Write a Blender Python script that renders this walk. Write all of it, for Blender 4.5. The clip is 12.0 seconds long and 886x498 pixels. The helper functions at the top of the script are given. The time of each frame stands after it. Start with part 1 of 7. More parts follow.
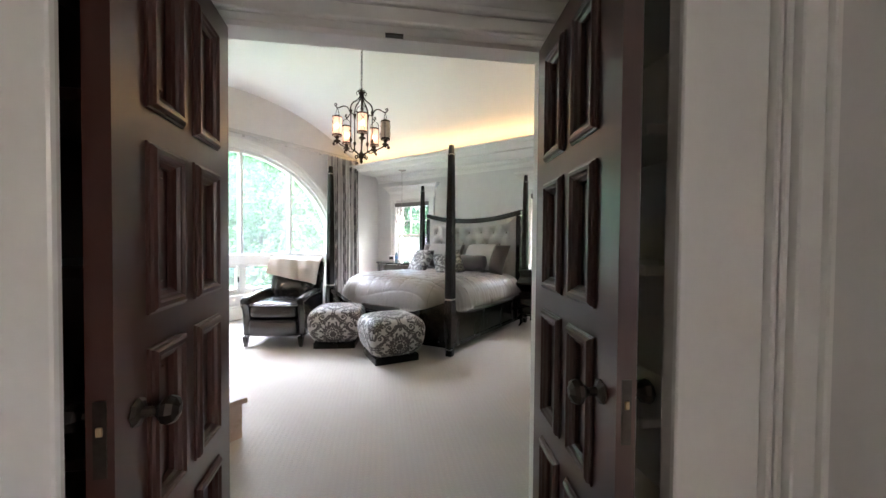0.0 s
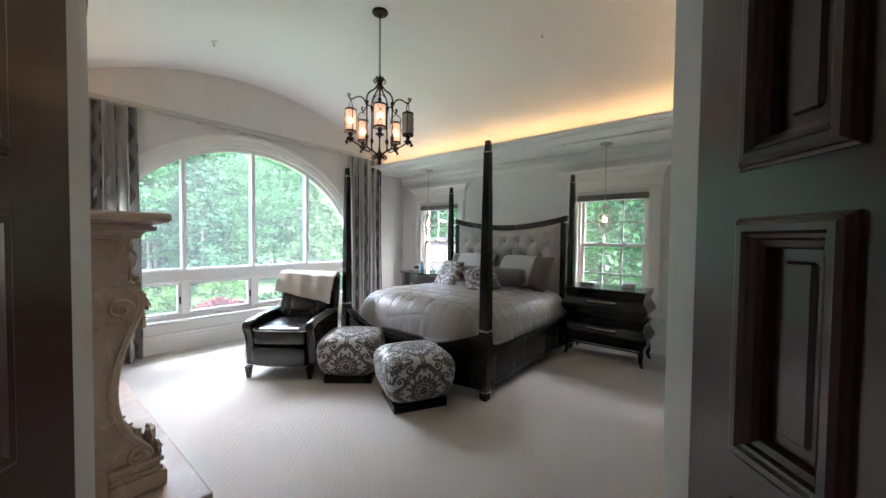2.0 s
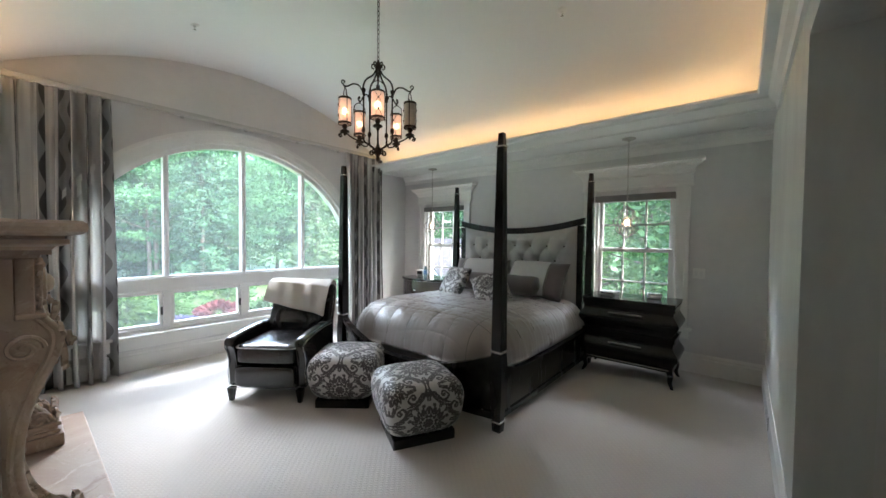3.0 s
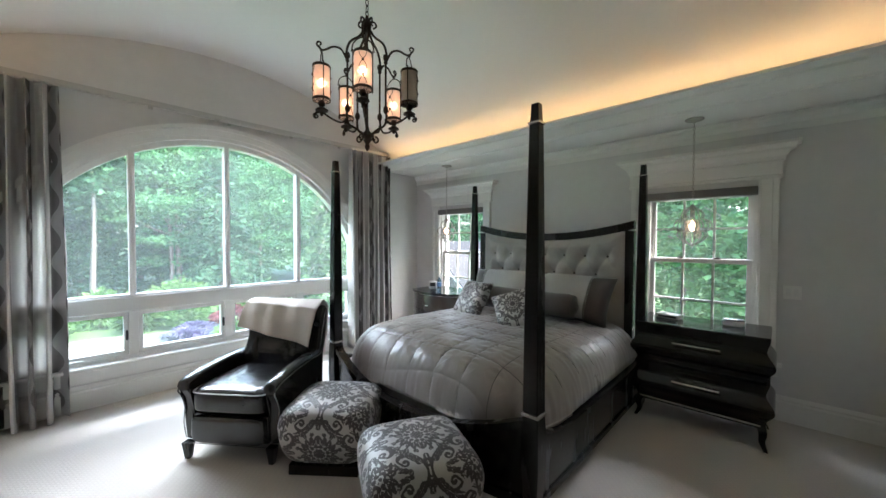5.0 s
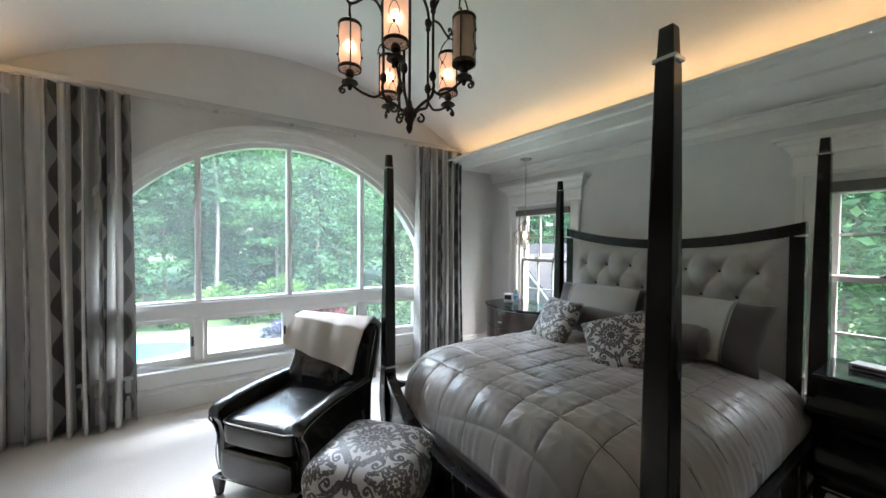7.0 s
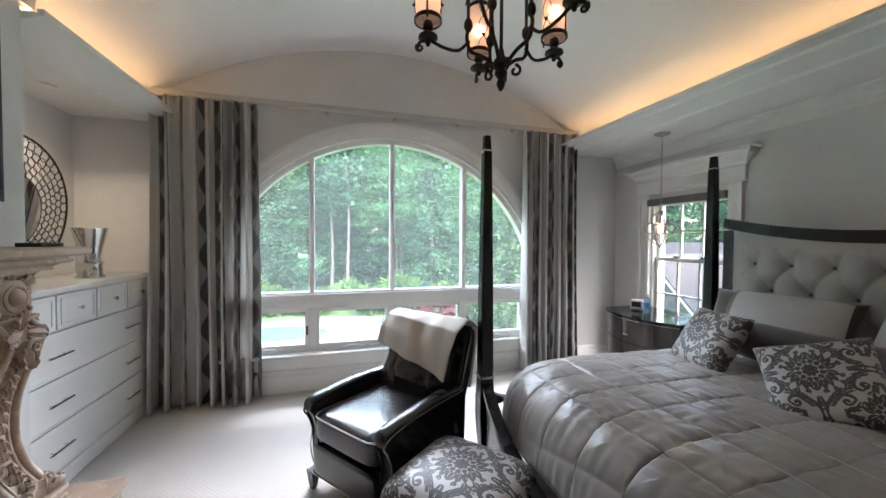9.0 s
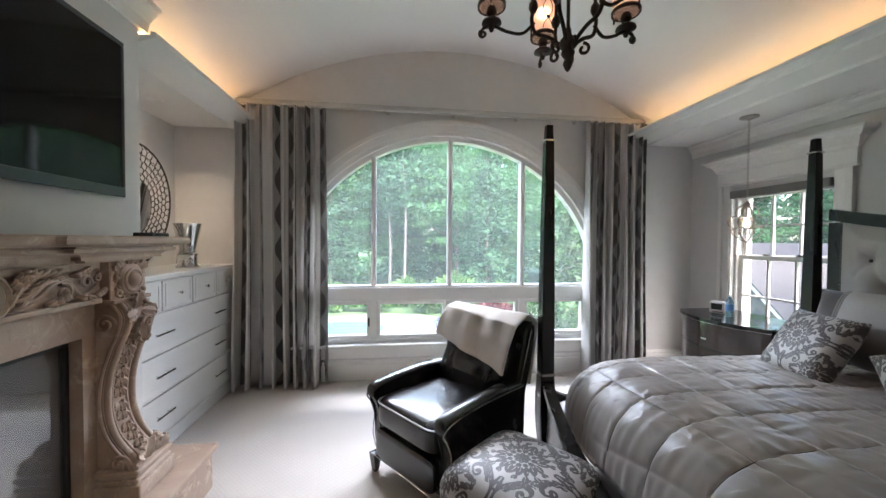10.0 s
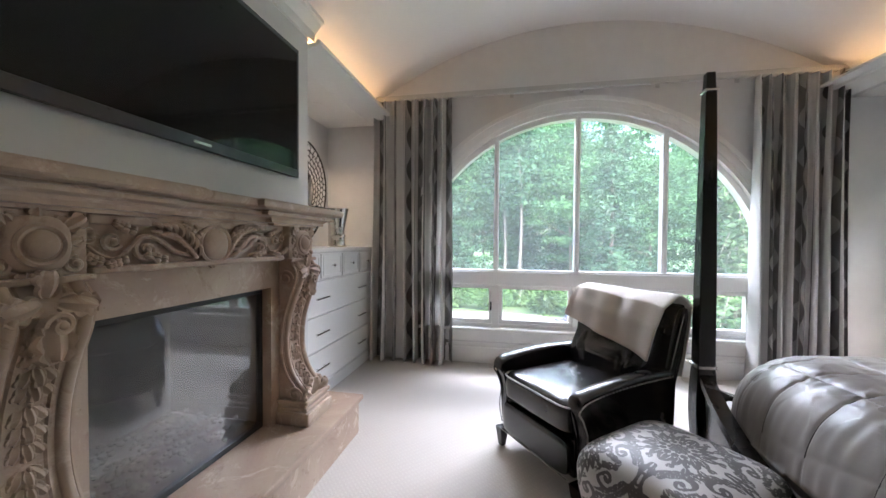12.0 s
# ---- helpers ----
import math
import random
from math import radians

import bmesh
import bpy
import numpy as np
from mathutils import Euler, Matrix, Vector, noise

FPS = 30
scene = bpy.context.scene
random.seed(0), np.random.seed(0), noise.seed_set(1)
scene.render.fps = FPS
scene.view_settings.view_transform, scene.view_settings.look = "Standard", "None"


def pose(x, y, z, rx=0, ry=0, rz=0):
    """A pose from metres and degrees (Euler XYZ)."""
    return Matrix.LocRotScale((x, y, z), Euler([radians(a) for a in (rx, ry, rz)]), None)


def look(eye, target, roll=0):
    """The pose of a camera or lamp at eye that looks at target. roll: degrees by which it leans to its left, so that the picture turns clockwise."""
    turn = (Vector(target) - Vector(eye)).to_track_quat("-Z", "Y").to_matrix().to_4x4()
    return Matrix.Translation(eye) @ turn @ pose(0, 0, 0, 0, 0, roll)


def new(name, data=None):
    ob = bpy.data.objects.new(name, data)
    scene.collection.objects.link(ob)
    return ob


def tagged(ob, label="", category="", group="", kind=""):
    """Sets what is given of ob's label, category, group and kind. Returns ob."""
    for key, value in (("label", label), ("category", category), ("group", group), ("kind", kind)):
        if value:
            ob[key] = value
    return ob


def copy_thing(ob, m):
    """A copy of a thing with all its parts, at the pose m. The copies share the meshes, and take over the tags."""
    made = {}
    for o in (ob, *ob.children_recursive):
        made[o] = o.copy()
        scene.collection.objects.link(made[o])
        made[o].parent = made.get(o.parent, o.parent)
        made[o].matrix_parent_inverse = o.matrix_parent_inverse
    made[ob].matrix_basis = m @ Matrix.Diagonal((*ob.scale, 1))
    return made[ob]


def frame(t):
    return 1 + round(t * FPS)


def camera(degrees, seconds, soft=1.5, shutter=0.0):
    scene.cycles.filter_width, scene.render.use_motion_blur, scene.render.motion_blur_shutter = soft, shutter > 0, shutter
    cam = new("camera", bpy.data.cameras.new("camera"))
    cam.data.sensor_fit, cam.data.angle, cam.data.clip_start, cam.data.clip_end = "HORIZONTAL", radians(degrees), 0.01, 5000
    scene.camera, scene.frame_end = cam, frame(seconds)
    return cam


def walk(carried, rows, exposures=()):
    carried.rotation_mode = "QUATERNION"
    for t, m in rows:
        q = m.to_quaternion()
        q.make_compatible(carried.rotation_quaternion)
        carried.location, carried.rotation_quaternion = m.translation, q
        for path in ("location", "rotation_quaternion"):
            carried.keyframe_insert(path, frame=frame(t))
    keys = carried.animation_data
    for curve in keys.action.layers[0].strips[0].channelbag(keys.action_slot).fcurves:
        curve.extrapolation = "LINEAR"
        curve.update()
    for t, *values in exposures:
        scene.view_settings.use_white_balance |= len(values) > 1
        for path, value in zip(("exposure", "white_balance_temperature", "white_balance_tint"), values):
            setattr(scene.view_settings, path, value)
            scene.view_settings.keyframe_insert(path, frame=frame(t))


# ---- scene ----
cam = camera(102.0, 12.0)
PATH = [
    (0, (-1.466, 2.032, 1.313), (-2.617, 3.668, 1.27), 0.5),
    (0.5, (-1.569, 2.16, 1.376), (-2.764, 3.762, 1.324), 0.6),
    (1, (-1.704, 2.315, 1.438), (-2.951, 3.878, 1.38), 0.6),
    (1.5, (-1.846, 2.432, 1.463), (-3.112, 3.98, 1.411), 0.5),
    (2, (-1.951, 2.608, 1.502), (-3.222, 4.151, 1.444), 0.6),
    (2.5, (-2.097, 2.766, 1.513), (-3.369, 4.308, 1.462), 0.5),
    (3, (-2.249, 2.917, 1.555), (-3.533, 4.449, 1.499), 0.6),
    (3.5, (-2.368, 3.07, 1.578), (-3.656, 4.6, 1.528), 0.4),
    (5.5, (-2.847, 3.742, 1.655), (-4.268, 5.148, 1.61), 0.2),
    (6, (-2.932, 3.886, 1.672), (-4.425, 5.216, 1.632), 0.2),
    (6.5, (-3.03, 4.044, 1.694), (-4.611, 5.269, 1.651), 0.2),
    (7, (-3.162, 4.139, 1.693), (-4.823, 5.252, 1.651), 0.4),
    (9, (-3.458, 4.398, 1.647), (-5.38, 4.949, 1.598), 0.3),
    (9.5, (-3.459, 4.39, 1.616), (-5.417, 4.794, 1.571), 0.4),
    (10, (-3.461, 4.368, 1.589), (-5.445, 4.621, 1.543), 0.4),
    (10.5, (-3.462, 4.338, 1.542), (-5.459, 4.433, 1.501), 0.4),
    (11, (-3.452, 4.305, 1.509), (-5.45, 4.249, 1.458), 0.5),
    (11.5, (-3.45, 4.275, 1.46), (-5.44, 4.072, 1.413), 0.3),
    (12, (-3.474, 4.273, 1.391), (-5.439, 3.899, 1.349), 0.4),
]
walk(cam, [(t, look(eye, target, roll)) for t, eye, target, roll in PATH], [(0.0, 4.90, 6450, 14), (1.0, 4.60, 6350, 13), (2.0, 4.20, 6300, 12), (3.5, 3.95, 6250, 9), (6.5, 3.82, 6200, 8), (9.0, 3.70, 6350, 13), (10.5, 3.72, 6400, 16), (12.0, 3.80, 6400, 17)])

# ---- world and light ----
world = bpy.data.worlds.new("overcast_sky")
scene.world = world
world.use_nodes = True
wn = world.node_tree.nodes
wl = world.node_tree.links
sky = wn.new("ShaderNodeTexSky")
sky.sky_type = "NISHITA"
sky.sun_disc = False
sky.sun_elevation, sky.sun_rotation = radians(49), radians(67)
sky.air_density, sky.dust_density = 1.0, 3.0
wn["Background"].inputs["Strength"].default_value = 0.13
wl.new(sky.outputs["Color"], wn["Background"].inputs["Color"])
sun = new("sun", bpy.data.lights.new("sun", "SUN"))
sun.data.energy, sun.data.angle, sun.data.color = 0.7, radians(40), (1.0, 0.95, 0.88)
sun.matrix_world = look((24, 10, 30), (0, 0, 0))


def lamp(name, kind, energy, colour, m, **more):
    ob = new(name, bpy.data.lights.new(name, kind))
    ob.data.energy, ob.data.color = energy, colour
    for key, value in more.items():
        if key == "shape":
            ob.data.shape = value
        elif key == "size":
            ob.data.size = value
        elif key == "size_y":
            ob.data.size_y = value
        elif key == "radius":
            ob.data.shadow_soft_size = value
    ob.matrix_world = m
    return ob


# added area lamp over the garden, out of view, strengthening the sky's light indoors
lamp("sky_fill_lamp", "AREA", 290.0, (0.84, 0.91, 1.0), look((-14.5, 4.98, 7.6), (-4.0, 4.98, 1.2)), shape="RECTANGLE", size=15.0, size_y=3.2)

# smaller added lamps outside the headboard wall's windows, also kept out of view
for wx in (-3.36, -6.56):
    lamp("sky_fill_lamp", "AREA", 20.0, (0.88, 0.92, 1.0), look((wx, 11.6, 4.8), (wx, 5.6, 0.8)), shape="RECTANGLE", size=3.0, size_y=1.2)

# ---- materials ----
def nodes_of(name):
    m = bpy.data.materials.new(name)
    m.use_nodes = True
    nt = m.node_tree
    return m, nt.nodes, nt.links, nt.nodes["Principled BSDF"]


def noise_node(n, l, coord, scale, detail=4.0, rough=0.55):
    t = n.new("ShaderNodeTexNoise")
    t.inputs["Scale"].default_value = scale
    t.inputs["Detail"].default_value = detail
    t.inputs["Roughness"].default_value = rough
    l.new(coord, t.inputs["Vector"])
    return t


def mix_node(n, l, fac, a, b, blend="MIX"):
    t = n.new("ShaderNodeMix")
    t.data_type, t.blend_type = "RGBA", blend
    for value, slot in ((fac, 0), (a, 6), (b, 7)):
        if isinstance(value, (int, float)):
            t.inputs[slot].default_value = value
        elif isinstance(value, tuple):
            t.inputs[slot].default_value = (*value, 1.0)
        else:
            l.new(value, t.inputs[slot])
    return t.outputs[2]


def ramp_node(n, l, fac, lo, hi):
    t = n.new("ShaderNodeMapRange")
    t.inputs["From Min"].default_value = lo
    t.inputs["From Max"].default_value = hi
    l.new(fac, t.inputs["Value"])
    return t.outputs["Result"]


def shade(c, k):
    return tuple(min(1.0, v * k) for v in c)


def surf(name, base, rough=0.6, var=0.12, scale=3.0, fine=60.0, bump=0.1, metallic=0.0, stretch=(1, 1, 1), tint=None,
         coat=0.0, sheen=0.0, per_object=0.0, spec=0.5, rvar=0.08):
    """A plain material with variation at a large and a fine scale, and fine relief."""
    m, n, l, p = nodes_of(name)
    tc = n.new("ShaderNodeTexCoord")
    mp = n.new("ShaderNodeMapping")
    mp.inputs["Scale"].default_value = stretch
    l.new(tc.outputs["Object"], mp.inputs["Vector"])
    v = mp.outputs["Vector"]
    big = noise_node(n, l, v, scale)
    small = noise_node(n, l, v, fine, 3.0)
    other = tint or shade(base, 1 - 2 * var)
    c1 = mix_node(n, l, ramp_node(n, l, big.outputs["Fac"], 0.3, 0.7), shade(base, 1 + var * 0.5), other)
    c2 = mix_node(n, l, ramp_node(n, l, small.outputs["Fac"], 0.25, 0.75), shade(base, 1 + var), shade(base, 1 - var))
    c = mix_node(n, l, 0.5, c1, c2)
    if per_object:
        oi = n.new("ShaderNodeObjectInfo")
        k = n.new("ShaderNodeMapRange")
        k.inputs["To Min"].default_value, k.inputs["To Max"].default_value = 1 - per_object, 1 + per_object
        l.new(oi.outputs["Random"], k.inputs["Value"])
        hs = n.new("ShaderNodeHueSaturation")
        l.new(k.outputs["Result"], hs.inputs["Value"])
        l.new(c, hs.inputs["Color"])
        c = hs.outputs["Color"]
    l.new(c, p.inputs["Base Color"])
    r = n.new("ShaderNodeMapRange")
    r.inputs["To Min"].default_value, r.inputs["To Max"].default_value = max(0.01, rough - rvar), min(1.0, rough + rvar)
    l.new(big.outputs["Fac"], r.inputs["Value"])
    l.new(r.outputs["Result"], p.inputs["Roughness"])
    p.inputs["Metallic"].default_value = metallic
    p.inputs["Coat Weight"].default_value = coat
    p.inputs["Coat Roughness"].default_value = 0.12
    p.inputs["Sheen Weight"].default_value = sheen
    p.inputs["Specular IOR Level"].default_value = spec
    if bump:
        b = n.new("ShaderNodeBump")
        b.inputs["Strength"].default_value = bump
        b.inputs["Distance"].default_value = 0.004
        l.new(small.outputs["Fac"], b.inputs["Height"])
        l.new(b.outputs["Normal"], p.inputs["Normal"])
    return m


def glow(name, colour, strength):
    m, n, l, p = nodes_of(name)
    p.inputs["Base Color"].default_value = (*colour, 1)
    p.inputs["Emission Color"].default_value = (*colour, 1)
    p.inputs["Emission Strength"].default_value = strength
    return m


WALL = surf("wall_paint", (0.70, 0.685, 0.67), 0.55, 0.05, 1.2, 9.0, 0.06)
VAULT = surf("ceiling_paint", (0.80, 0.79, 0.78), 0.6, 0.02, 0.8, 30.0, 0.04)
TRIM = surf("white_trim", (0.80, 0.79, 0.76), 0.35, 0.03, 2.0, 40.0, 0.03)
EAST = surf("mottled_plaster", (0.66, 0.66, 0.62), 0.5, 0.10, 2.2, 12.0, 0.08, stretch=(1, 1, 0.35))
HALLWALL = surf("hall_paint", (0.62, 0.61, 0.59), 0.55, 0.04, 1.0, 20.0, 0.05)
PANEL = surf("painted_panelling", (0.66, 0.64, 0.60), 0.4, 0.04, 2.0, 30.0, 0.04)
MAHOGANY = surf("mahogany", (0.050, 0.016, 0.012), 0.30, 0.08, 2.0, 30.0, 0.0, stretch=(4, 4, 0.6), coat=0.25, spec=0.5, rvar=0.05)
ESPRESSO = surf("espresso_wood", (0.009, 0.007, 0.0065), 0.26, 0.25, 3.0, 25.0, 0.04, stretch=(3, 3, 0.6), coat=0.12, spec=0.35)
BRONZE = surf("dark_bronze", (0.055, 0.045, 0.038), 0.38, 0.25, 9.0, 60.0, 0.1, metallic=0.8)
IRON = surf("rubbed_iron", (0.050, 0.034, 0.026), 0.5, 0.35, 12.0, 70.0, 0.2, metallic=0.55)
CHROME = surf("brushed_nickel", (0.62, 0.61, 0.58), 0.22, 0.05, 8.0, 90.0, 0.03, metallic=1.0)
SILVER = surf("polished_silver", (0.72, 0.70, 0.66), 0.12, 0.05, 8.0, 60.0, 0.1, metallic=1.0)


def carpet_material():
    m, n, l, p = nodes_of("loop_carpet")
    tc = n.new("ShaderNodeTexCoord")
    v = tc.outputs["Object"]
    mp = n.new("ShaderNodeMapping")
    mp.inputs["Rotation"].default_value = (0, 0, radians(45))
    l.new(v, mp.inputs["Vector"])
    big = noise_node(n, l, v, 0.7, 4)
    mid = noise_node(n, l, v, 9.0, 3)
    fine = noise_node(n, l, v, 180.0, 2)
    w1 = n.new("ShaderNodeTexWave")
    w1.inputs["Scale"].default_value = 14.0
    w1.inputs["Distortion"].default_value = 0.6
    w1.inputs["Detail"].default_value = 1.0
    w1.inputs["Detail Scale"].default_value = 8.0
    l.new(mp.outputs["Vector"], w1.inputs["Vector"])
    w2 = n.new("ShaderNodeTexWave")
    w2.bands_direction = "Y"
    w2.inputs["Scale"].default_value = 9.0
    l.new(mp.outputs["Vector"], w2.inputs["Vector"])
    add = n.new("ShaderNodeMath")
    add.operation = "MULTIPLY"
    l.new(w1.outputs["Fac"], add.inputs[0])
    l.new(w2.outputs["Fac"], add.inputs[1])
    c = mix_node(n, l, ramp_node(n, l, big.outputs["Fac"], 0.3, 0.7), (0.56, 0.51, 0.465), (0.50, 0.455, 0.415))
    c = mix_node(n, l, ramp_node(n, l, mid.outputs["Fac"], 0.2, 0.8), c, (0.53, 0.49, 0.45))
    c = mix_node(n, l, 0.11, c, mix_node(n, l, add.outputs[0], (0.36, 0.32, 0.28), (0.64, 0.59, 0.53)))
    c = mix_node(n, l, 0.18, c, mix_node(n, l, fine.outputs["Fac"], (0.25, 0.22, 0.19), (0.8, 0.75, 0.68)))
    l.new(c, p.inputs["Base Color"])
    p.inputs["Roughness"].default_value = 0.95
    p.inputs["Sheen Weight"].default_value = 0.15
    p.inputs["Specular IOR Level"].default_value = 0.15
    b = n.new("ShaderNodeBump")
    b.inputs["Strength"].default_value = 0.2
    b.inputs["Distance"].default_value = 0.005
    l.new(add.outputs[0], b.inputs["Height"])
    b2 = n.new("ShaderNodeBump")
    b2.inputs["Strength"].default_value = 0.4
    b2.inputs["Distance"].default_value = 0.003
    l.new(fine.outputs["Fac"], b2.inputs["Height"])
    l.new(b.outputs["Normal"], b2.inputs["Normal"])
    l.new(b2.outputs["Normal"], p.inputs["Normal"])
    return m


def glass_material(name, haze):
    m, n, l, p = nodes_of(name)
    p.inputs["Base Color"].default_value = (0.97, 0.99, 0.98, 1)
    p.inputs["Roughness"].default_value = 0.0
    p.inputs["IOR"].default_value = 1.05
    p.inputs["Transmission Weight"].default_value = 1.0
    veil = n.new("ShaderNodeBsdfTranslucent")        # milky veil mixed into the panes, in place of haze and reflections
    veil.inputs["Color"].default_value = (0.9, 0.95, 0.93, 1)
    mx = n.new("ShaderNodeMixShader")
    mx.inputs[0].default_value = haze
    l.new(p.outputs[0], mx.inputs[1])
    l.new(veil.outputs[0], mx.inputs[2])
    l.new(mx.outputs[0], n["Material Output"].inputs[0])
    return m


CARPET = carpet_material()
GLASS = glass_material("window_glass", 0.032)
CLEAN_GLASS = glass_material("clean_window_glass", 0.011)


# ---- mesh tools ----
def box(bm, x0, x1, y0, y1, z0, z1, bevel=0.0, seg=2):
    g = bmesh.ops.create_cube(bm, size=1.0)
    vs = g["verts"]
    for v in vs:
        v.co = Vector(((x0 + x1) / 2 + v.co.x * (x1 - x0), (y0 + y1) / 2 + v.co.y * (y1 - y0), (z0 + z1) / 2 + v.co.z * (z1 - z0)))
    if bevel:
        es = list({e for v in vs for e in v.link_edges})
        bmesh.ops.bevel(bm, geom=es, offset=bevel, segments=seg, affect="EDGES", profile=0.5)
    return vs


def loft(bm, rings, caps=True, closed=True, loop=False):
    """Joins rings of points, each of the same count, by quads."""
    vr = [[bm.verts.new(p) for p in r] for r in rings]
    k = len(vr[0])
    pairs = list(zip(vr, vr[1:])) + ([(vr[-1], vr[0])] if loop else [])
    for a, b in pairs:
        for i in range(k if closed else k - 1):
            j = (i + 1) % k
            bm.faces.new((a[i], a[j], b[j], b[i]))
    if caps and closed and not loop:
        bm.faces.new(list(reversed(vr[0])))
        bm.faces.new(vr[-1])
    return vr


def prism(bm, pts, axis, a, b):
    """A flat outline pushed along an axis from a to b. For x the points are (y, z), for y (x, z), for z (x, y)."""
    def at(p, s):
        return {"x": (s, p[0], p[1]), "y": (p[0], s, p[1]), "z": (p[0], p[1], s)}[axis]
    loft(bm, [[at(p, a) for p in pts], [at(p, b) for p in pts]])


def lathe(bm, prof, seg=24, at=(0, 0, 0)):
    rings = [[(at[0] + r * math.cos(2 * math.pi * i / seg), at[1] + r * math.sin(2 * math.pi * i / seg), at[2] + z) for i in range(seg)]
             for r, z in ((max(r, 0.0004), z) for r, z in prof)]
    loft(bm, rings)


def tube(bm, pts, r, seg=8, loop=False):
    """A round bar along points; r is one radius or one for each point."""
    pts = [Vector(p) for p in pts]
    rs = r if isinstance(r, (list, tuple)) else [r] * len(pts)
    rings = []
    up = Vector((0.13, 0.21, 0.97))
    for i, p in enumerate(pts):
        a = pts[i - 1] if (i or loop) else p
        b = pts[(i + 1) % len(pts)] if (i < len(pts) - 1 or loop) else p
        t = (b - a).normalized()
        side = t.cross(up)
        if side.length < 0.05:
            side = t.cross(Vector((1, 0, 0)))
        side.normalize()
        nor = side.cross(t).normalized()
        up = nor
        rings.append([p + rs[i] * (math.cos(2 * math.pi * k / seg) * side + math.sin(2 * math.pi * k / seg) * nor) for k in range(seg)])
    loft(bm, rings, loop=loop)


def curve(points, n=8):
    """Catmull-Rom through points."""
    ps = [Vector(p) for p in points]
    ps = [2 * ps[0] - ps[1]] + ps + [2 * ps[-1] - ps[-2]]
    out = []
    for i in range(1, len(ps) - 2):
        for k in range(n):
            t = k / n
            a, b, c, d = ps[i - 1:i + 3]
            out.append(0.5 * (2 * b + (c - a) * t + (2 * a - 5 * b + 4 * c - d) * t * t + (3 * b - a - 3 * c + d) * t ** 3))
    out.append(ps[-2])
    return out


def sheet(bm, fn, nu, nv):
    """An open grid of faces: fn(u, v) with u and v from 0 to 1."""
    g = [[bm.verts.new(fn(i / nu, j / nv)) for j in range(nv + 1)] for i in range(nu + 1)]
    for i in range(nu):
        for j in range(nv):
            bm.faces.new((g[i][j], g[i + 1][j], g[i + 1][j + 1], g[i][j + 1]))
    return g


def puff(bm, size, e1=0.5, e2=0.5, nu=32, nv=16, at=(0, 0, 0), fn=None):
    """A rounded block (superellipsoid); small exponents are boxy. fn may move each point."""
    def sp(c, e):
        return math.copysign(abs(c) ** e, c)
    rings = []
    for j in range(nv + 1):
        f = -math.pi / 2 + math.pi * min(max(j / nv, 0.004), 0.996)
        ring = []
        for i in range(nu):
            a = 2 * math.pi * i / nu
            p = Vector((size[0] / 2 * sp(math.cos(f), e1) * sp(math.cos(a), e2), size[1] / 2 * sp(math.cos(f), e1) * sp(math.sin(a), e2),
                        size[2] / 2 * sp(math.sin(f), e1)))
            if fn:
                p = fn(p)
            ring.append(p + Vector(at))
        rings.append(ring)
    loft(bm, rings)


def part(name, bm, material, parent=None, label="", smooth=False, m=None):
    """Links a bmesh as one mesh object, under a thing or a part where one is given."""
    bmesh.ops.recalc_face_normals(bm, faces=bm.faces)
    me = bpy.data.meshes.new(name)
    bm.to_mesh(me)
    bm.free()
    me.materials.append(material)
    if smooth:
        me.polygons.foreach_set("use_smooth", [True] * len(me.polygons))
        me.set_sharp_from_angle(angle=radians(smooth if smooth is not True else 40))
    ob = new(name, me)
    if parent is not None:
        ob.parent = parent
    if m is not None:
        ob.matrix_basis = m
    if label:
        ob["label"] = label
    return ob


def thing(name, m, label, category, group="", kind=""):
    e = new(name)
    e.matrix_basis = m
    return tagged(e, label, category, group, kind)


def structure(name, bm, material, label, category, smooth=False):
    return tagged(part(name, bm, material, smooth=smooth), label, category, kind="structure")


def B():
    return bmesh.new()

# ---- the room's shell ----
WX, NY, EX = -7.60, 8.08, -2.04          # inner faces of the window wall, the headboard wall and the east wall
BY, AY = 2.76, 2.03                      # chimney breast face, alcove back
BX0, BX1 = -5.95, -3.85                  # chimney breast ends
VY, VR, VZ = 5.0, 4.16, -0.40            # vault axis and radius
WCY, WHALF, WTOP, WSILL = 4.98, 1.78, 2.80, 0.41
WRAD, WCZ = 1.906, 2.80 - 1.906


def vault_z(y):
    return VZ + math.sqrt(VR * VR - (y - VY) ** 2)


def arch_z(y, extra=0.0):
    r = WRAD + extra
    return WCZ + math.sqrt(max(0.0, r * r - (y - WCY) ** 2))


bm = B()
box(bm, -7.85, 2.5, -2.5, 8.3, -0.15, 0.0)
structure("floor", bm, CARPET, "beige patterned loop-pile carpet across the bedroom floor", "carpet")

# window wall, with the arched opening and the strip of low lights under it
bm = B()
ys = [1.8, WCY - WHALF] + [WCY - WHALF + 2 * WHALF * i / 48 for i in range(1, 48)] + [WCY + WHALF, 8.35]
for a, b in zip(ys, ys[1:]):
    inside = a >= WCY - WHALF - 1e-6 and b <= WCY + WHALF + 1e-6
    if not inside:
        prism(bm, [(a, -0.15), (b, -0.15), (b, 4.3), (a, 4.3)], "x", WX - 0.25, WX)
    else:
        prism(bm, [(a, -0.15), (b, -0.15), (b, WSILL), (a, WSILL)], "x", WX - 0.25, WX)
        prism(bm, [(a, arch_z(a)), (b, arch_z(b)), (b, 4.3), (a, 4.3)], "x", WX - 0.25, WX)
structure("wall_west", bm, WALL, "off-white painted wall round the great arched window", "wall")


